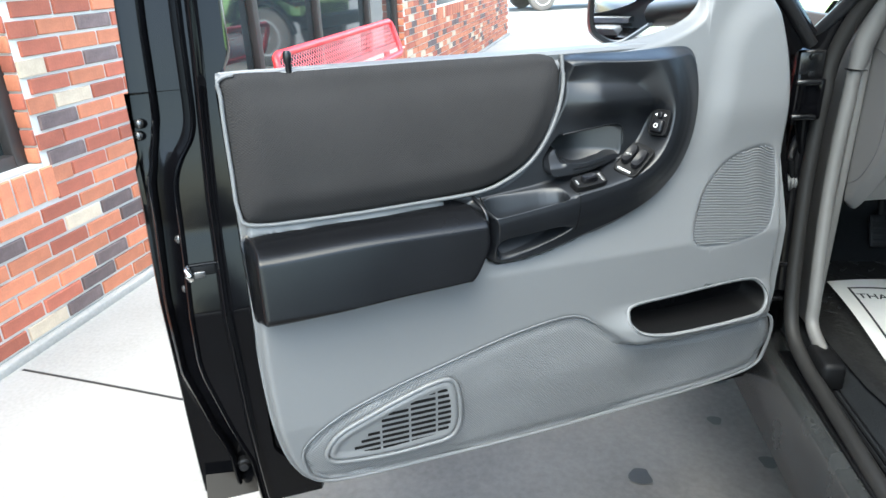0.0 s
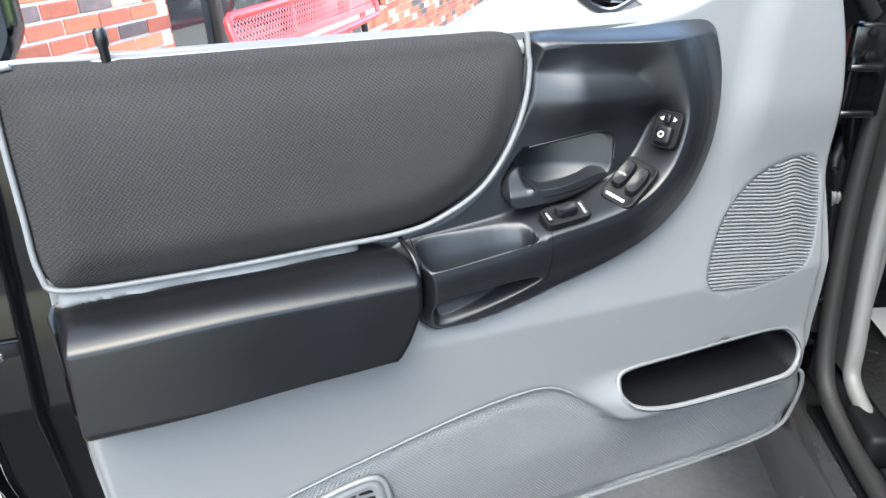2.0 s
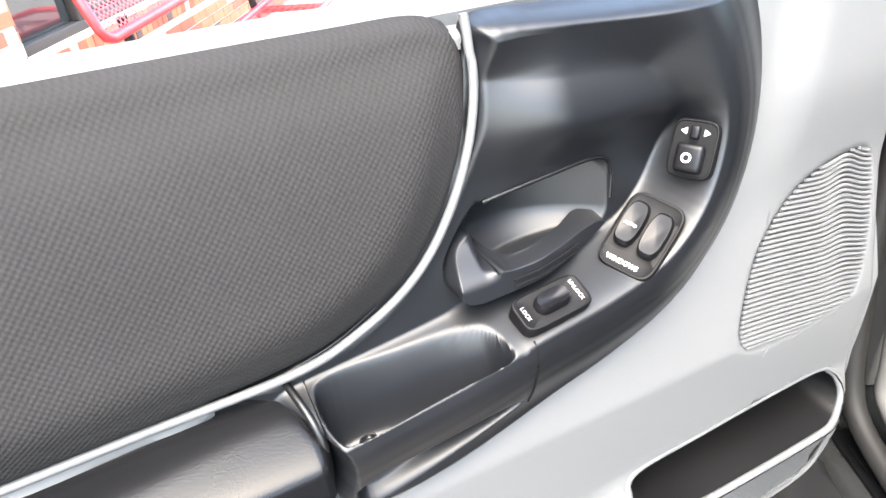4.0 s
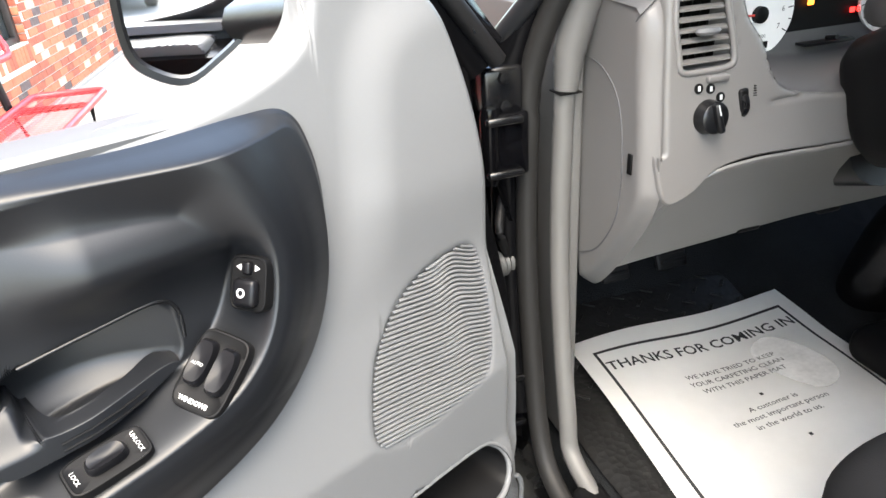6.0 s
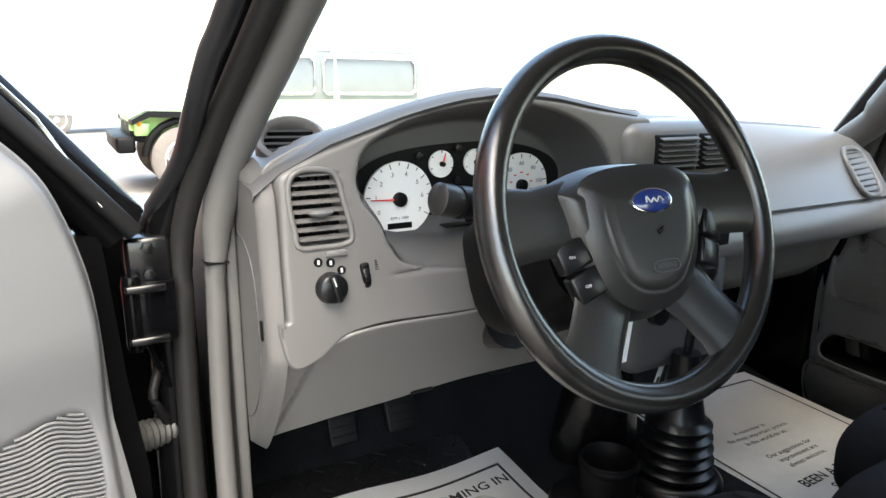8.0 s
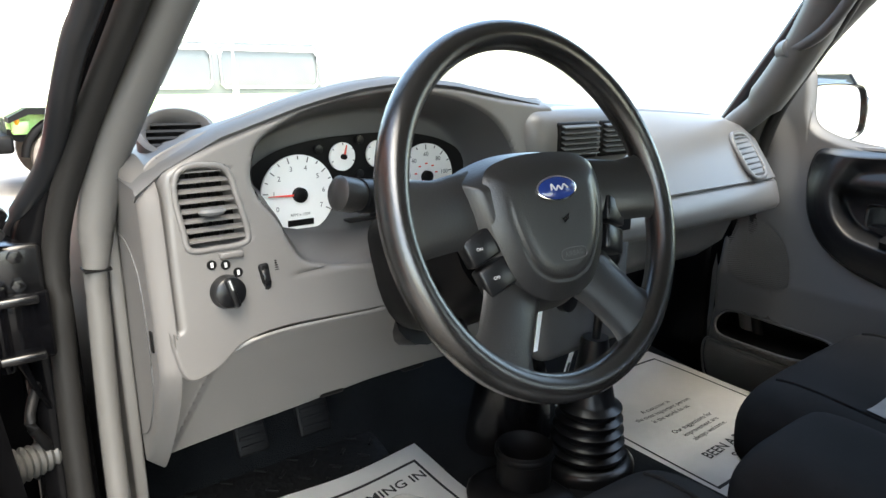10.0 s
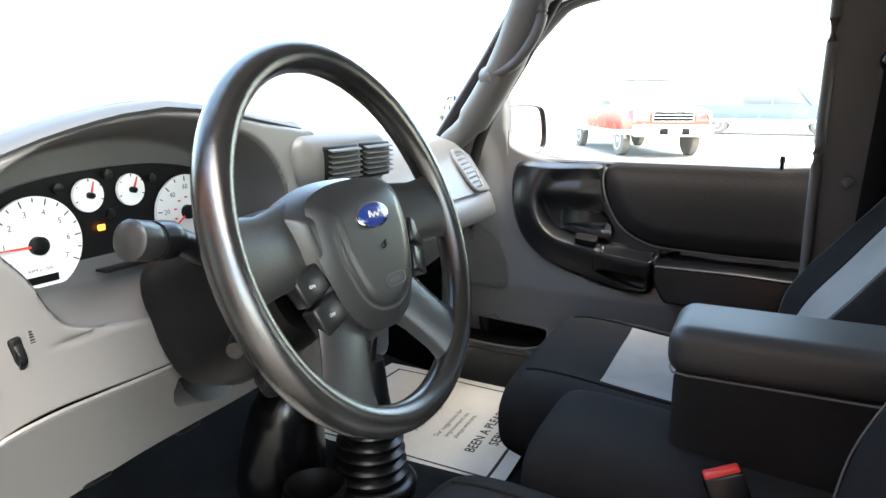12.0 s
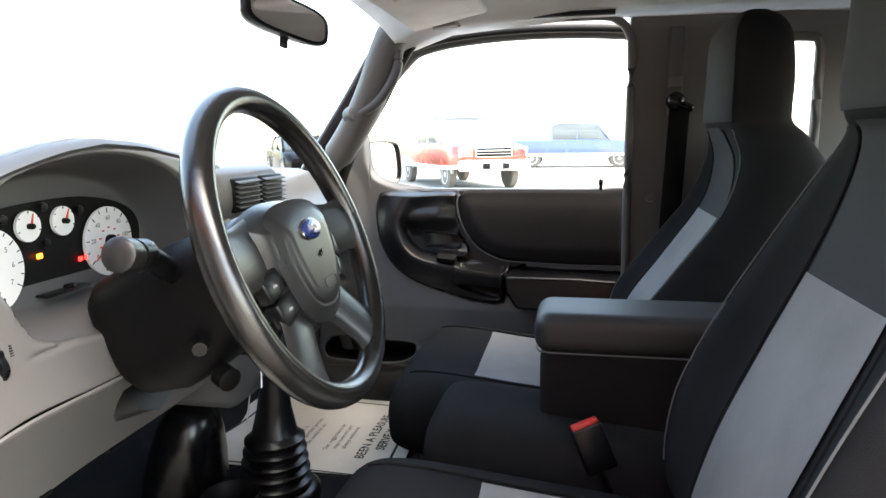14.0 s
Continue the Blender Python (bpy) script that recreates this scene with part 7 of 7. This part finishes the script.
for x, y, r0 in ((-0.98, 0.52, 0.03), (-0.72, 0.78, 0.02), (-0.62, 0.6, 0.024), (-0.85, 0.95, 0.018), (-0.8, 0.42, 0.015), (-0.70, 1.1, 0.12), (-0.9, 1.15, 0.1)):
    bm = bmesh.new()
    cv = bm.verts.new((x, y, 0.0105))
    rv = [bm.verts.new((x + r0 * math.cos(a) * (1 + 0.2 * math.sin(3 * a + x * 9)), y + r0 * 1.2 * math.sin(a) * (1 + 0.15 * math.cos(2 * a)), 0.0105)) for a in [2 * math.pi * j / 20 for j in range(20)]]
    for j in range(20):
        bm.faces.new((cv, rv[j], rv[(j + 1) % 20]))
    solid("oil_spot", bm, STAIN, "dark oil spot on the concrete", "stain", "structure")

WALL_A = Vector((-3.188, 0.905, 0))
WALL_D = Vector((0.1278, 0.9918, 0))
WALL_N = Vector((0.9918, -0.1278, 0))


def on_wall(s, z, d=0.0):
    return WALL_A + WALL_D * s + WALL_N * d + Vector((0, 0, z))


WALL_M = basis(WALL_A, WALL_D, (0, 0, 1))
CUTS = [(-1.4, 0.42, 0.66, 2.3), (1.75, 5.2, 0.55, 2.6), (6.55, 8.0, 0.85, 2.2)]
bm = bmesh.new()
xs = [-4.0, -1.4, 0.42, 1.75, 5.2, 6.55, 8.0, 12.2]
# top at 4.2 is out of view, raised to block sky light
zs = [0.0, 0.55, 0.66, 0.85, 2.2, 2.3, 2.6, 4.2]
for i in range(len(xs) - 1):
    for j in range(len(zs) - 1):
        cx, cz = (xs[i] + xs[i + 1]) / 2, (zs[j] + zs[j + 1]) / 2
        if any(a < cx < b and c < cz < d for a, b, c, d in CUTS):
            continue
        box(bm, (xs[i], zs[j], -0.25), (xs[i + 1], zs[j + 1], -0.004), 0, WALL_M)
wall = solid("wall_brick", bm, MORTAR, "orange brick building wall with pale joints", "wall", "structure")
bm = bmesh.new()
box(bm, (-4.0, -0.02, -0.1), (12.2, 0.035, 0.03), 0.008, WALL_M)
solid("plinth", bm, CONCRETE, "pale concrete footing of the brick wall", "plinth", "structure")
for a, b, c, d in CUTS:
    win = thing("window_1" if a < 0 else ("window_2" if a < 3 else "window_3"), on_wall((a + b) / 2, c, -0.05), "dark framed shop window in the brick wall", "window", "", "structure")
    bm = bmesh.new()
    box(bm, (a, c, -0.12), (b, d, -0.11), 0, WALL_M)
    part("pane", bm, DARK_GLASS, win, "dark reflecting glass")
    bars = [(a, c, a + 0.06, d), (b - 0.06, c, b, d), (a + 0.06, c, b - 0.06, c + 0.06), (a + 0.06, d - 0.06, b - 0.06, d)]
    if b - a > 3:
        for x in (a + 0.55, a + 1.5, a + 2.6):
            bars.append((x, c + 0.06, x + 0.06, d - 0.06))
    for q in bars:
        bm = bmesh.new()
        box(bm, (q[0], q[1], -0.11), (q[2], q[3], -0.06), 0.006, WALL_M)
        part("frame_bar", bm, WIN_FRAME, win)
    bm = bmesh.new()
    box(bm, (a, c, -0.11), (b, c + 0.012, -0.004), 0.003, WALL_M)
    part("sill", bm, MORTAR, win)
    for x in (a, b - 0.012):
        k = 0
        while c + 0.012 + k * 0.0677 + 0.0575 < d:
            bm = bmesh.new()
            box(bm, (x, c + 0.016 + k * 0.0677, -0.058), (x + 0.012, c + 0.016 + k * 0.0677 + 0.0575, -0.003), 0.002, WALL_M)
            part("jamb_brick", bm, BRICKS[(k * 7 + int(a * 3)) % 2], win)
            k += 1

# bricks: one shared mesh for stretchers, one for the sill course
BL, BH, JT, BD = 0.194, 0.0575, 0.0102, 0.012


def brick_mesh(name, lx, lz, mat):
    b = bmesh.new()
    r = bmesh.ops.create_cube(b, size=1)
    for vv in b.verts:
        k = 0.004 if vv.co.y < 0 else 0
        vv.co = Vector((vv.co.x * (lx - 2 * k), vv.co.y * BD, vv.co.z * (lz - 2 * k)))
    me = bpy.data.meshes.new(name)
    b.to_mesh(me)
    b.free()
    me.materials.append(mat)
    return me


BRICK_ME = [brick_mesh("brick", BL, BH, mt) for mt in BRICKS]
SOLDIER_ME = [brick_mesh("brick", BH, 0.13, mt) for mt in BRICKS]
rng = random.Random(7)
count = 0
rest = [bmesh.new() for _ in BRICKS]
BM = Matrix((WALL_D, -WALL_N, Vector((0, 0, 1)))).transposed().to_4x4()


def lay(me_list, s, z, near, size):
    global count
    k = rng.choices((0, 1, 2, 3), (0.5, 0.27, 0.13, 0.10))[0]
    d = 0.0 + rng.uniform(-0.0015, 0.0015)
    if near and count < 300:
        o = new("brick", me_list[k])
        o.parent = wall
        mm = BM.copy()
        mm.translation = on_wall(s, z, d)
        o.matrix_basis = mm
        count += 1
    else:
        box(rest[k], (s - size[0] / 2, z - size[1] / 2, d - BD / 2), (s + size[0] / 2, z + size[1] / 2, d + BD / 2), 0, WALL_M)


for c in range(0, 61):
    z = 0.045 + (BH + JT) * c + BH / 2
    s = -1.9 + (0.0 if c % 2 else (BL + JT) / 2)
    while s < 12.0:
        a, b = s - BL / 2, s + BL / 2
        cut = next(((p, q) for p, q, lo, hi in CUTS if lo - 0.14 < z < hi + 0.0 and p - 0.02 < s < q + 0.02), None)
        edge = next((1 for p, q, lo, hi in CUTS if lo - 0.14 < z < hi and (abs(s - p) < BL / 2 or abs(s - q) < BL / 2)), 0)
        if cut is None:
            near = -0.5 < s < 1.9 and z < 1.5
            if edge:
                left = next((p for p, q, lo, hi in CUTS if lo - 0.14 < z < hi and abs(s - p) < BL / 2), None)
                right = next((q for p, q, lo, hi in CUTS if lo - 0.14 < z < hi and abs(s - q) < BL / 2), None)
                lo2, hi2 = (a, min(b, left - 0.002)) if left is not None else (max(a, right + 0.002), b)
                if hi2 - lo2 > 0.03:
                    box(rest[rng.choice((0, 0, 1, 3))], (lo2, z - BH / 2, -BD / 2), (hi2, z + BH / 2, BD / 2), 0, WALL_M)
            else:
                lay(BRICK_ME, s, z, near, (BL, BH))
        s += BL + JT
for p, q, lo, hi in CUTS:
    s = p + BH / 2 - 0.03
    while s < q + 0.05:
        lay(SOLDIER_ME, s, lo - 0.068, -0.6 < s < 1.0, (BH, 0.13))
        s += BH + JT
for k, b in enumerate(rest):
    ob = new("brickwork", finish("brickwork", b, BRICKS[k], 30))
    ob.parent = wall
    tagged(ob, "far bricks of the wall", "", "", "stuff")
# same added height as the wall, against sky light
bm = bmesh.new()
box(bm, (-4.0, 0.0, -6.0), (12.2, 4.2, -0.26), 0, WALL_M)
solid("building_core", bm, MORTAR, "plain body of the building behind its brick face", "building", "structure")


# perforated red bench
def bench(o, along, label):
    o, along = Vector(o), Vector(along).normalized()
    away = Vector((0, 0, 1)).cross(along)
    th = thing("bench", o, label, "bench")
    L = 2.08

    def grid(nm, base, upv, h, lab):
        bm = bmesh.new()
        nx, ny = 60, 9
        dx, dy = L / nx, h / ny
        for i in range(nx):
            for j in range(ny):
                x0, y0 = i * dx, j * dy
                ring_o, ring_i = [], []
                for t in range(8):
                    a = 2 * math.pi * t / 8 + math.pi / 8
                    q = max(abs(math.cos(a)), abs(math.sin(a)))
                    ring_o.append(base + along * (x0 + dx / 2 + dx / 2 * math.cos(a) / q) + upv * (y0 + dy / 2 + dy / 2 * math.sin(a) / q))
                    ring_i.append(base + along * (x0 + dx / 2 + 0.36 * dx * math.cos(a)) + upv * (y0 + dy / 2 + 0.36 * dy * math.sin(a)))
                vo, vi = [bm.verts.new(p) for p in ring_o], [bm.verts.new(p) for p in ring_i]
                for t in range(8):
                    bm.faces.new((vo[t], vo[(t + 1) % 8], vi[(t + 1) % 8], vi[t]))
        ob = part(nm, bm, RED_BENCH, th, lab)
        bm = bmesh.new()
        c = [base, base + along * L, base + along * L + upv * h, base + upv * h]
        path = []
        for i in range(4):
            p, a, b = c[i], c[i - 1], c[(i + 1) % 4]
            r0 = 0.05
            path += [p + (a - p).normalized() * r0, p + ((a - p).normalized() + (b - p).normalized()) * r0 * 0.3, p + (b - p).normalized() * r0]
        tube(bm, path, 0.02, 10, True)
        part("rim", bm, RED_BENCH, ob)
    upb = (Vector((0, 0, 1)) - away * 0.35).normalized()
    grid("backrest", o + Vector((0, 0, 0.70)), upb, 0.25, "perforated red steel backrest")
    grid("seat", o + Vector((0, 0, 0.44)) + away * 0.04, away, 0.42, "perforated red steel seat")
    for x in (0.25, L - 0.25):
        bm = bmesh.new()
        tube(bm, [o + along * x + Vector((0, 0, 0.74)) - away * 0.05, o + along * x + Vector((0, 0, 0.44)) - away * 0.02, o + along * x + away * 0.05 + Vector((0, 0, 0.2)), o + along * x - away * 0.05 + Vector((0, 0, 0.01))], 0.024, 10)
        tube(bm, [o + along * x + Vector((0, 0, 0.41)), o + along * x + away * 0.42 + Vector((0, 0, 0.41)), o + along * x + away * 0.40 + Vector((0, 0, 0.01))], 0.022, 10)
        part("leg", bm, BLACK, th)
    return th


bench((-2.257, 4.35, 0), (-0.0914, -0.996, 0), "red perforated steel bench before the shop window")


# parked vehicles: body lofted from sections, wheels, glass, lamps
def vehicle(name, m, label, body_mat, lower_mat, secs, cab_secs, wheel_pos, wr=0.39, group="parked cars", glass=None, roof=None):
    th = thing(name, m.translation, label, "pickup" if "pickup" in label else "car", group)

    def rings(ss):
        out = []
        for x, hw, z0, z1 in ss:
            out.append([m @ Vector(q) for q in ((x, -hw, z0), (x, -hw * 1.0, (z0 + z1) / 2), (x, -hw * 0.96, z1 - 0.05), (x, -hw * 0.85, z1), (x, hw * 0.85, z1), (x, hw * 0.96, z1 - 0.05), (x, hw, (z0 + z1) / 2), (x, hw, z0))])
        return out
    bm = bmesh.new()
    loft(bm, rings(secs))
    part("body", bm, body_mat, th)
    bm = bmesh.new()
    loft(bm, rings([(x, hw * 1.005, z0 - 0.0, z0 + 0.22) for x, hw, z0, z1 in secs]))
    part("lower_body", bm, lower_mat, th)
    bm = bmesh.new()
    loft(bm, rings(cab_secs))
    part("greenhouse", bm, glass or DARK_GLASS, th)
    zt = max(q[3] for q in cab_secs)
    top = [q for q in cab_secs if q[3] > zt - 0.2]
    bm = bmesh.new()
    rows = [[m @ Vector((x, hw * k, z1 + 0.03 - 0.05 * abs(k) ** 4)) for k in np.linspace(-0.9, 0.9, 9)] for x, hw, z0, z1 in top]
    vs = [[bm.verts.new(q) for q in r] for r in rows]
    for i in range(len(vs) - 1):
        for j in range(8):
            bm.faces.new((vs[i][j], vs[i][j + 1], vs[i + 1][j + 1], vs[i + 1][j]))
    bmesh.ops.solidify(bm, geom=bm.faces[:], thickness=0.04)
    part("roof", bm, roof or body_mat, th)
    a, b, c, d = cab_secs[0], top[0], top[-1], cab_secs[-1]
    mid = 0.45 * b[0] + 0.55 * c[0]
    for sd in (-1, 1):
        for lo, hi in (((a[0], a[1], a[2]), (b[0], b[1] * 0.9, b[3])), ((d[0], d[1], d[3] - 0.05), (c[0], c[1] * 0.9, c[3])), ((mid, b[1], a[2]), (mid, b[1] * 0.9, zt))):
            bm = bmesh.new()
            tube(bm, [m @ Vector((lo[0], sd * lo[1], lo[2])), m @ Vector((hi[0], sd * hi[1], hi[2]))], 0.045, 8)
            part("pillar", bm, roof or body_mat, th)
    for x, y in wheel_pos:
        bm = bmesh.new()
        s = math.copysign(1, y)
        lathe(bm, [(wr * 0.6, -0.1), (wr * 0.9, -0.11), (wr, -0.08), (wr, 0.08), (wr * 0.9, 0.11), (wr * 0.6, 0.1)], m @ Matrix.Translation((x, y, wr)) @ pose(0, 0, 0, 90, 0, 0), 32)
        tyre = part("tyre", bm, TYRE, th)
        bm = bmesh.new()
        hubm = m @ Matrix.Translation((x, y, wr)) @ pose(0, 0, 0, 90 if s < 0 else -90, 0, 0)
        lathe(bm, [(0.001, 0.105), (0.07, 0.10), (wr * 0.3, 0.085), (wr * 0.54, 0.088), (wr * 0.6, 0.112), (wr * 0.64, 0.108), (wr * 0.64, -0.05)], hubm, 28)
        part("rim", bm, ALLOY, tyre)
        for k in range(5):
            bm = bmesh.new()
            lathe(bm, [(0.001, 0.004), (0.9, 0.004), (1.0, -0.01)], hubm @ pose(0, 0, 0, 0, 0, 72 * k) @ Matrix.Translation((wr * 0.42, 0, 0.088)) @ Matrix.Diagonal((0.034, 0.05, 1, 1)), 12)
            part("rim_opening", bm, BLACK_MATT, tyre)
        bm = bmesh.new()
        tube(bm, [m @ Vector((x + (wr + 0.07) * math.cos(a), y + s * 0.05, wr + (wr + 0.07) * math.sin(a))) for a in np.linspace(0.1, math.pi - 0.1, 14)], 0.045, 8)
        part("wheel_arch", bm, lower_mat, th)
    return th


def pickup_front(th, m, grille_mat, x):
    def bx(nm, lo, hi, mt, lab="", bev=0.02):
        bm = bmesh.new()
        box(bm, lo, hi, bev)
        bmesh.ops.transform(bm, matrix=m, verts=bm.verts[:])
        return part(nm, bm, mt, th, lab)
    bx("bumper", (x, -0.95, 0.5), (x + 0.18, 0.95, 0.78), CHROME, "chrome front bumper", 0.05)
    bx("bumper_opening", (x + 0.17, -0.35, 0.56), (x + 0.19, 0.35, 0.7), BLACK_MATT)
    bx("number_plate", (x + 0.185, -0.16, 0.56), (x + 0.2, 0.16, 0.7), PAPER)
    g = bx("grille", (x, -0.5, 0.84), (x + 0.06, 0.5, 1.1), CHROME, "chrome barred grille")
    for k in range(3):
        z = 0.865 + 0.075 * k
        bx("grille_opening", (x + 0.05, -0.46, z), (x + 0.066, 0.46, z + 0.055), BLACK_MATT, "", 0.004)
    for s in (-1, 1):
        bx("headlight", (x - 0.05, min(s * 0.53, s * 0.92), 0.84), (x + 0.03, max(s * 0.53, s * 0.92), 1.09), GLASS_LAMP, "clear headlight")


# opaque pale tone stands in for glare and bright sky in car windows
PALE_GLASS = surface("glare_pale_glass", (0.14, 0.15, 0.15), 0.08, vary=0.1, bump=0)
ALLOY = surface("silver_alloy", (0.6, 0.6, 0.6), 0.35, vary=0.1, bump=0)
AMBER_LENS = surface("amber_lens", (0.8, 0.35, 0.03), 0.2, bump=0)
GLASS_LAMP = surface("headlight_lens", (0.6, 0.62, 0.62), 0.1, vary=0.1, bump=0, coat=0.8)
PICK = [(-3.0, 0.93, 0.55, 1.15), (-2.9, 0.98, 0.5, 1.2), (-0.9, 1.0, 0.5, 1.2), (1.5, 1.0, 0.5, 1.2), (2.2, 0.99, 0.52, 1.18), (2.75, 0.95, 0.55, 1.12), (2.85, 0.88, 0.58, 1.05)]
PCAB = [(-1.0, 0.86, 1.15, 1.75), (-0.8, 0.86, 1.15, 1.88), (0.6, 0.86, 1.15, 1.88), (0.9, 0.86, 1.15, 1.82), (1.45, 0.92, 1.12, 1.22)]
WHEELS = [(1.85, -0.86), (1.85, 0.86), (-1.85, -0.86), (-1.85, 0.86)]
m = pose(18.1, 3.05, 0, 0, 0, 209)
# silver roof and pillars: glare over the orange cab, put into the paint
red_truck = vehicle("parked_pickup", m, "orange pickup with silver lower body and glare-pale cab, parked across the lot", ORANGE_PAINT, SILVER_PAINT, PICK, PCAB, WHEELS, glass=PALE_GLASS, roof=SILVER_PAINT)
pickup_front(red_truck, m, CHROME, 2.82)
m = pose(29.5, -0.3, 0, 0, 0, 270)
blue_truck = vehicle("parked_pickup", m, "white and blue pickup parked far across the lot", BLUE_PAINT, WHITE_PAINT, PICK, PCAB, WHEELS, glass=PALE_GLASS)
pickup_front(blue_truck, m, CHROME, 2.82)
m = pose(22.0, 9.5, 0, 0, 0, 215)
vehicle("parked_car", m, "dark car parked behind the pickups", PAINT, PAINT, [(-2.2, 0.8, 0.3, 0.9), (-2.0, 0.88, 0.25, 1.0), (0.8, 0.9, 0.25, 0.98), (1.9, 0.86, 0.28, 0.85), (2.2, 0.75, 0.35, 0.7)], [(-1.7, 0.7, 0.95, 1.1), (-1.0, 0.72, 0.95, 1.42), (0.2, 0.72, 0.95, 1.45), (1.0, 0.78, 0.95, 1.02)], [(1.35, -0.8), (1.35, 0.8), (-1.35, -0.8), (-1.35, 0.8)], 0.33)
GREEN_BODY = [(-2.2, 0.8, 0.5, 1.1), (-2.1, 0.85, 0.45, 1.14), (0.55, 0.85, 0.45, 1.14), (0.65, 0.78, 0.55, 1.14), (1.7, 0.66, 0.62, 1.08), (1.8, 0.62, 0.65, 1.0)]
JCAB = [(-2.1, 0.76, 1.12, 1.72), (-2.0, 0.76, 1.12, 1.78), (0.25, 0.76, 1.12, 1.76), (0.6, 0.76, 1.12, 1.18)]
m = pose(1.71, 9.15, 0, 0, 0, 180)
green_car = vehicle("parked_off_road_car", m, "lime green off-road car with black wheel arches parked ahead", GREEN_PAINT, BLACK_MATT, GREEN_BODY, JCAB, [(1.2, -0.78), (1.2, 0.78), (-1.47, -0.78), (-1.47, 0.78)], 0.41, glass=PALE_GLASS, roof=WHITE_PAINT)
for x0, x1 in ((-2.0, -0.62), (-0.5, 0.32)):
    for sd in (-1, 1):
        bm = bmesh.new()
        tube(bm, [m @ Vector((x, sd * 0.775, z)) for x, z in ((x0 + 0.05, 1.2), (x1 - 0.05, 1.2), (x1, 1.25), (x1, 1.62), (x1 - 0.05, 1.68), (x0 + 0.05, 1.68), (x0, 1.62), (x0, 1.25))], 0.02, 6, True)
        part("window_frame", bm, WHITE_PAINT, green_car)
bm = bmesh.new()
box(bm, (1.76, -0.8, 0.5), (1.98, 0.8, 0.7), 0.04, m)
part("bumper", bm, BLACK_MATT, green_car, "black front bumper")
for sd in (-1, 1):
    bm = bmesh.new()
    lathe(bm, [(0.001, 0.02), (0.05, 0.015), (0.06, 0.0)], axis_at(m @ Vector((1.72, sd * 0.72, 0.86)), m.to_3x3() @ Vector((0.7, sd * 0.7, 0))), 14)
    part("indicator", bm, AMBER_LENS, green_car, "amber indicator lens")
    # flat-topped front wing over the wheel, green inner side below it
    bm = bmesh.new()
    wing = [(0.52, 0.62), (0.74, 0.98), (1.62, 1.0), (1.8, 0.9), (1.8, 0.84), (1.6, 0.93), (0.8, 0.91), (0.66, 0.62)]
    ends = [[bm.verts.new(m @ Vector((x, sd * y, z))) for x, z in wing] for y in (0.55, 0.95)]
    for k in range(8):
        bm.faces.new((ends[0][k], ends[0][(k + 1) % 8], ends[1][(k + 1) % 8], ends[1][k]))
    bm.faces.new(ends[0])
    bm.faces.new(ends[1][::-1])
    part("wing", bm, BLACK_MATT, green_car, "black flat front wing")
    bm = bmesh.new()
    box(bm, (1.58, min(sd * 0.6, sd * 0.74), 0.7), (1.76, max(sd * 0.6, sd * 0.74), 0.86), 0.02, m)
    part("inner_wing", bm, GREEN_PAINT, green_car)
    bm = bmesh.new()
    box(bm, (0.45, sd * 0.95 - 0.1, 1.1), (0.53, sd * 0.95 + 0.1, 1.24), 0.03, m)
    part("mirror", bm, BLACK, green_car)
m = pose(0.6, 21.0, 0, 0, 0, 200)
# silver panes carry the glare that washes out these far windows
far_truck = vehicle("parked_pickup", m, "white pickup parked far ahead", WHITE_PAINT, WHITE_PAINT, PICK, PCAB, WHEELS, glass=SILVER_PAINT)
pickup_front(far_truck, m, CHROME, 2.82)
m = pose(-2.6, -15.0, 0, 0, 0, 84)
white_truck = vehicle("parked_pickup", m, "white pickup parked behind the truck", WHITE_PAINT, WHITE_PAINT, PICK, PCAB, WHEELS)
pickup_front(white_truck, m, CHROME, 2.82)
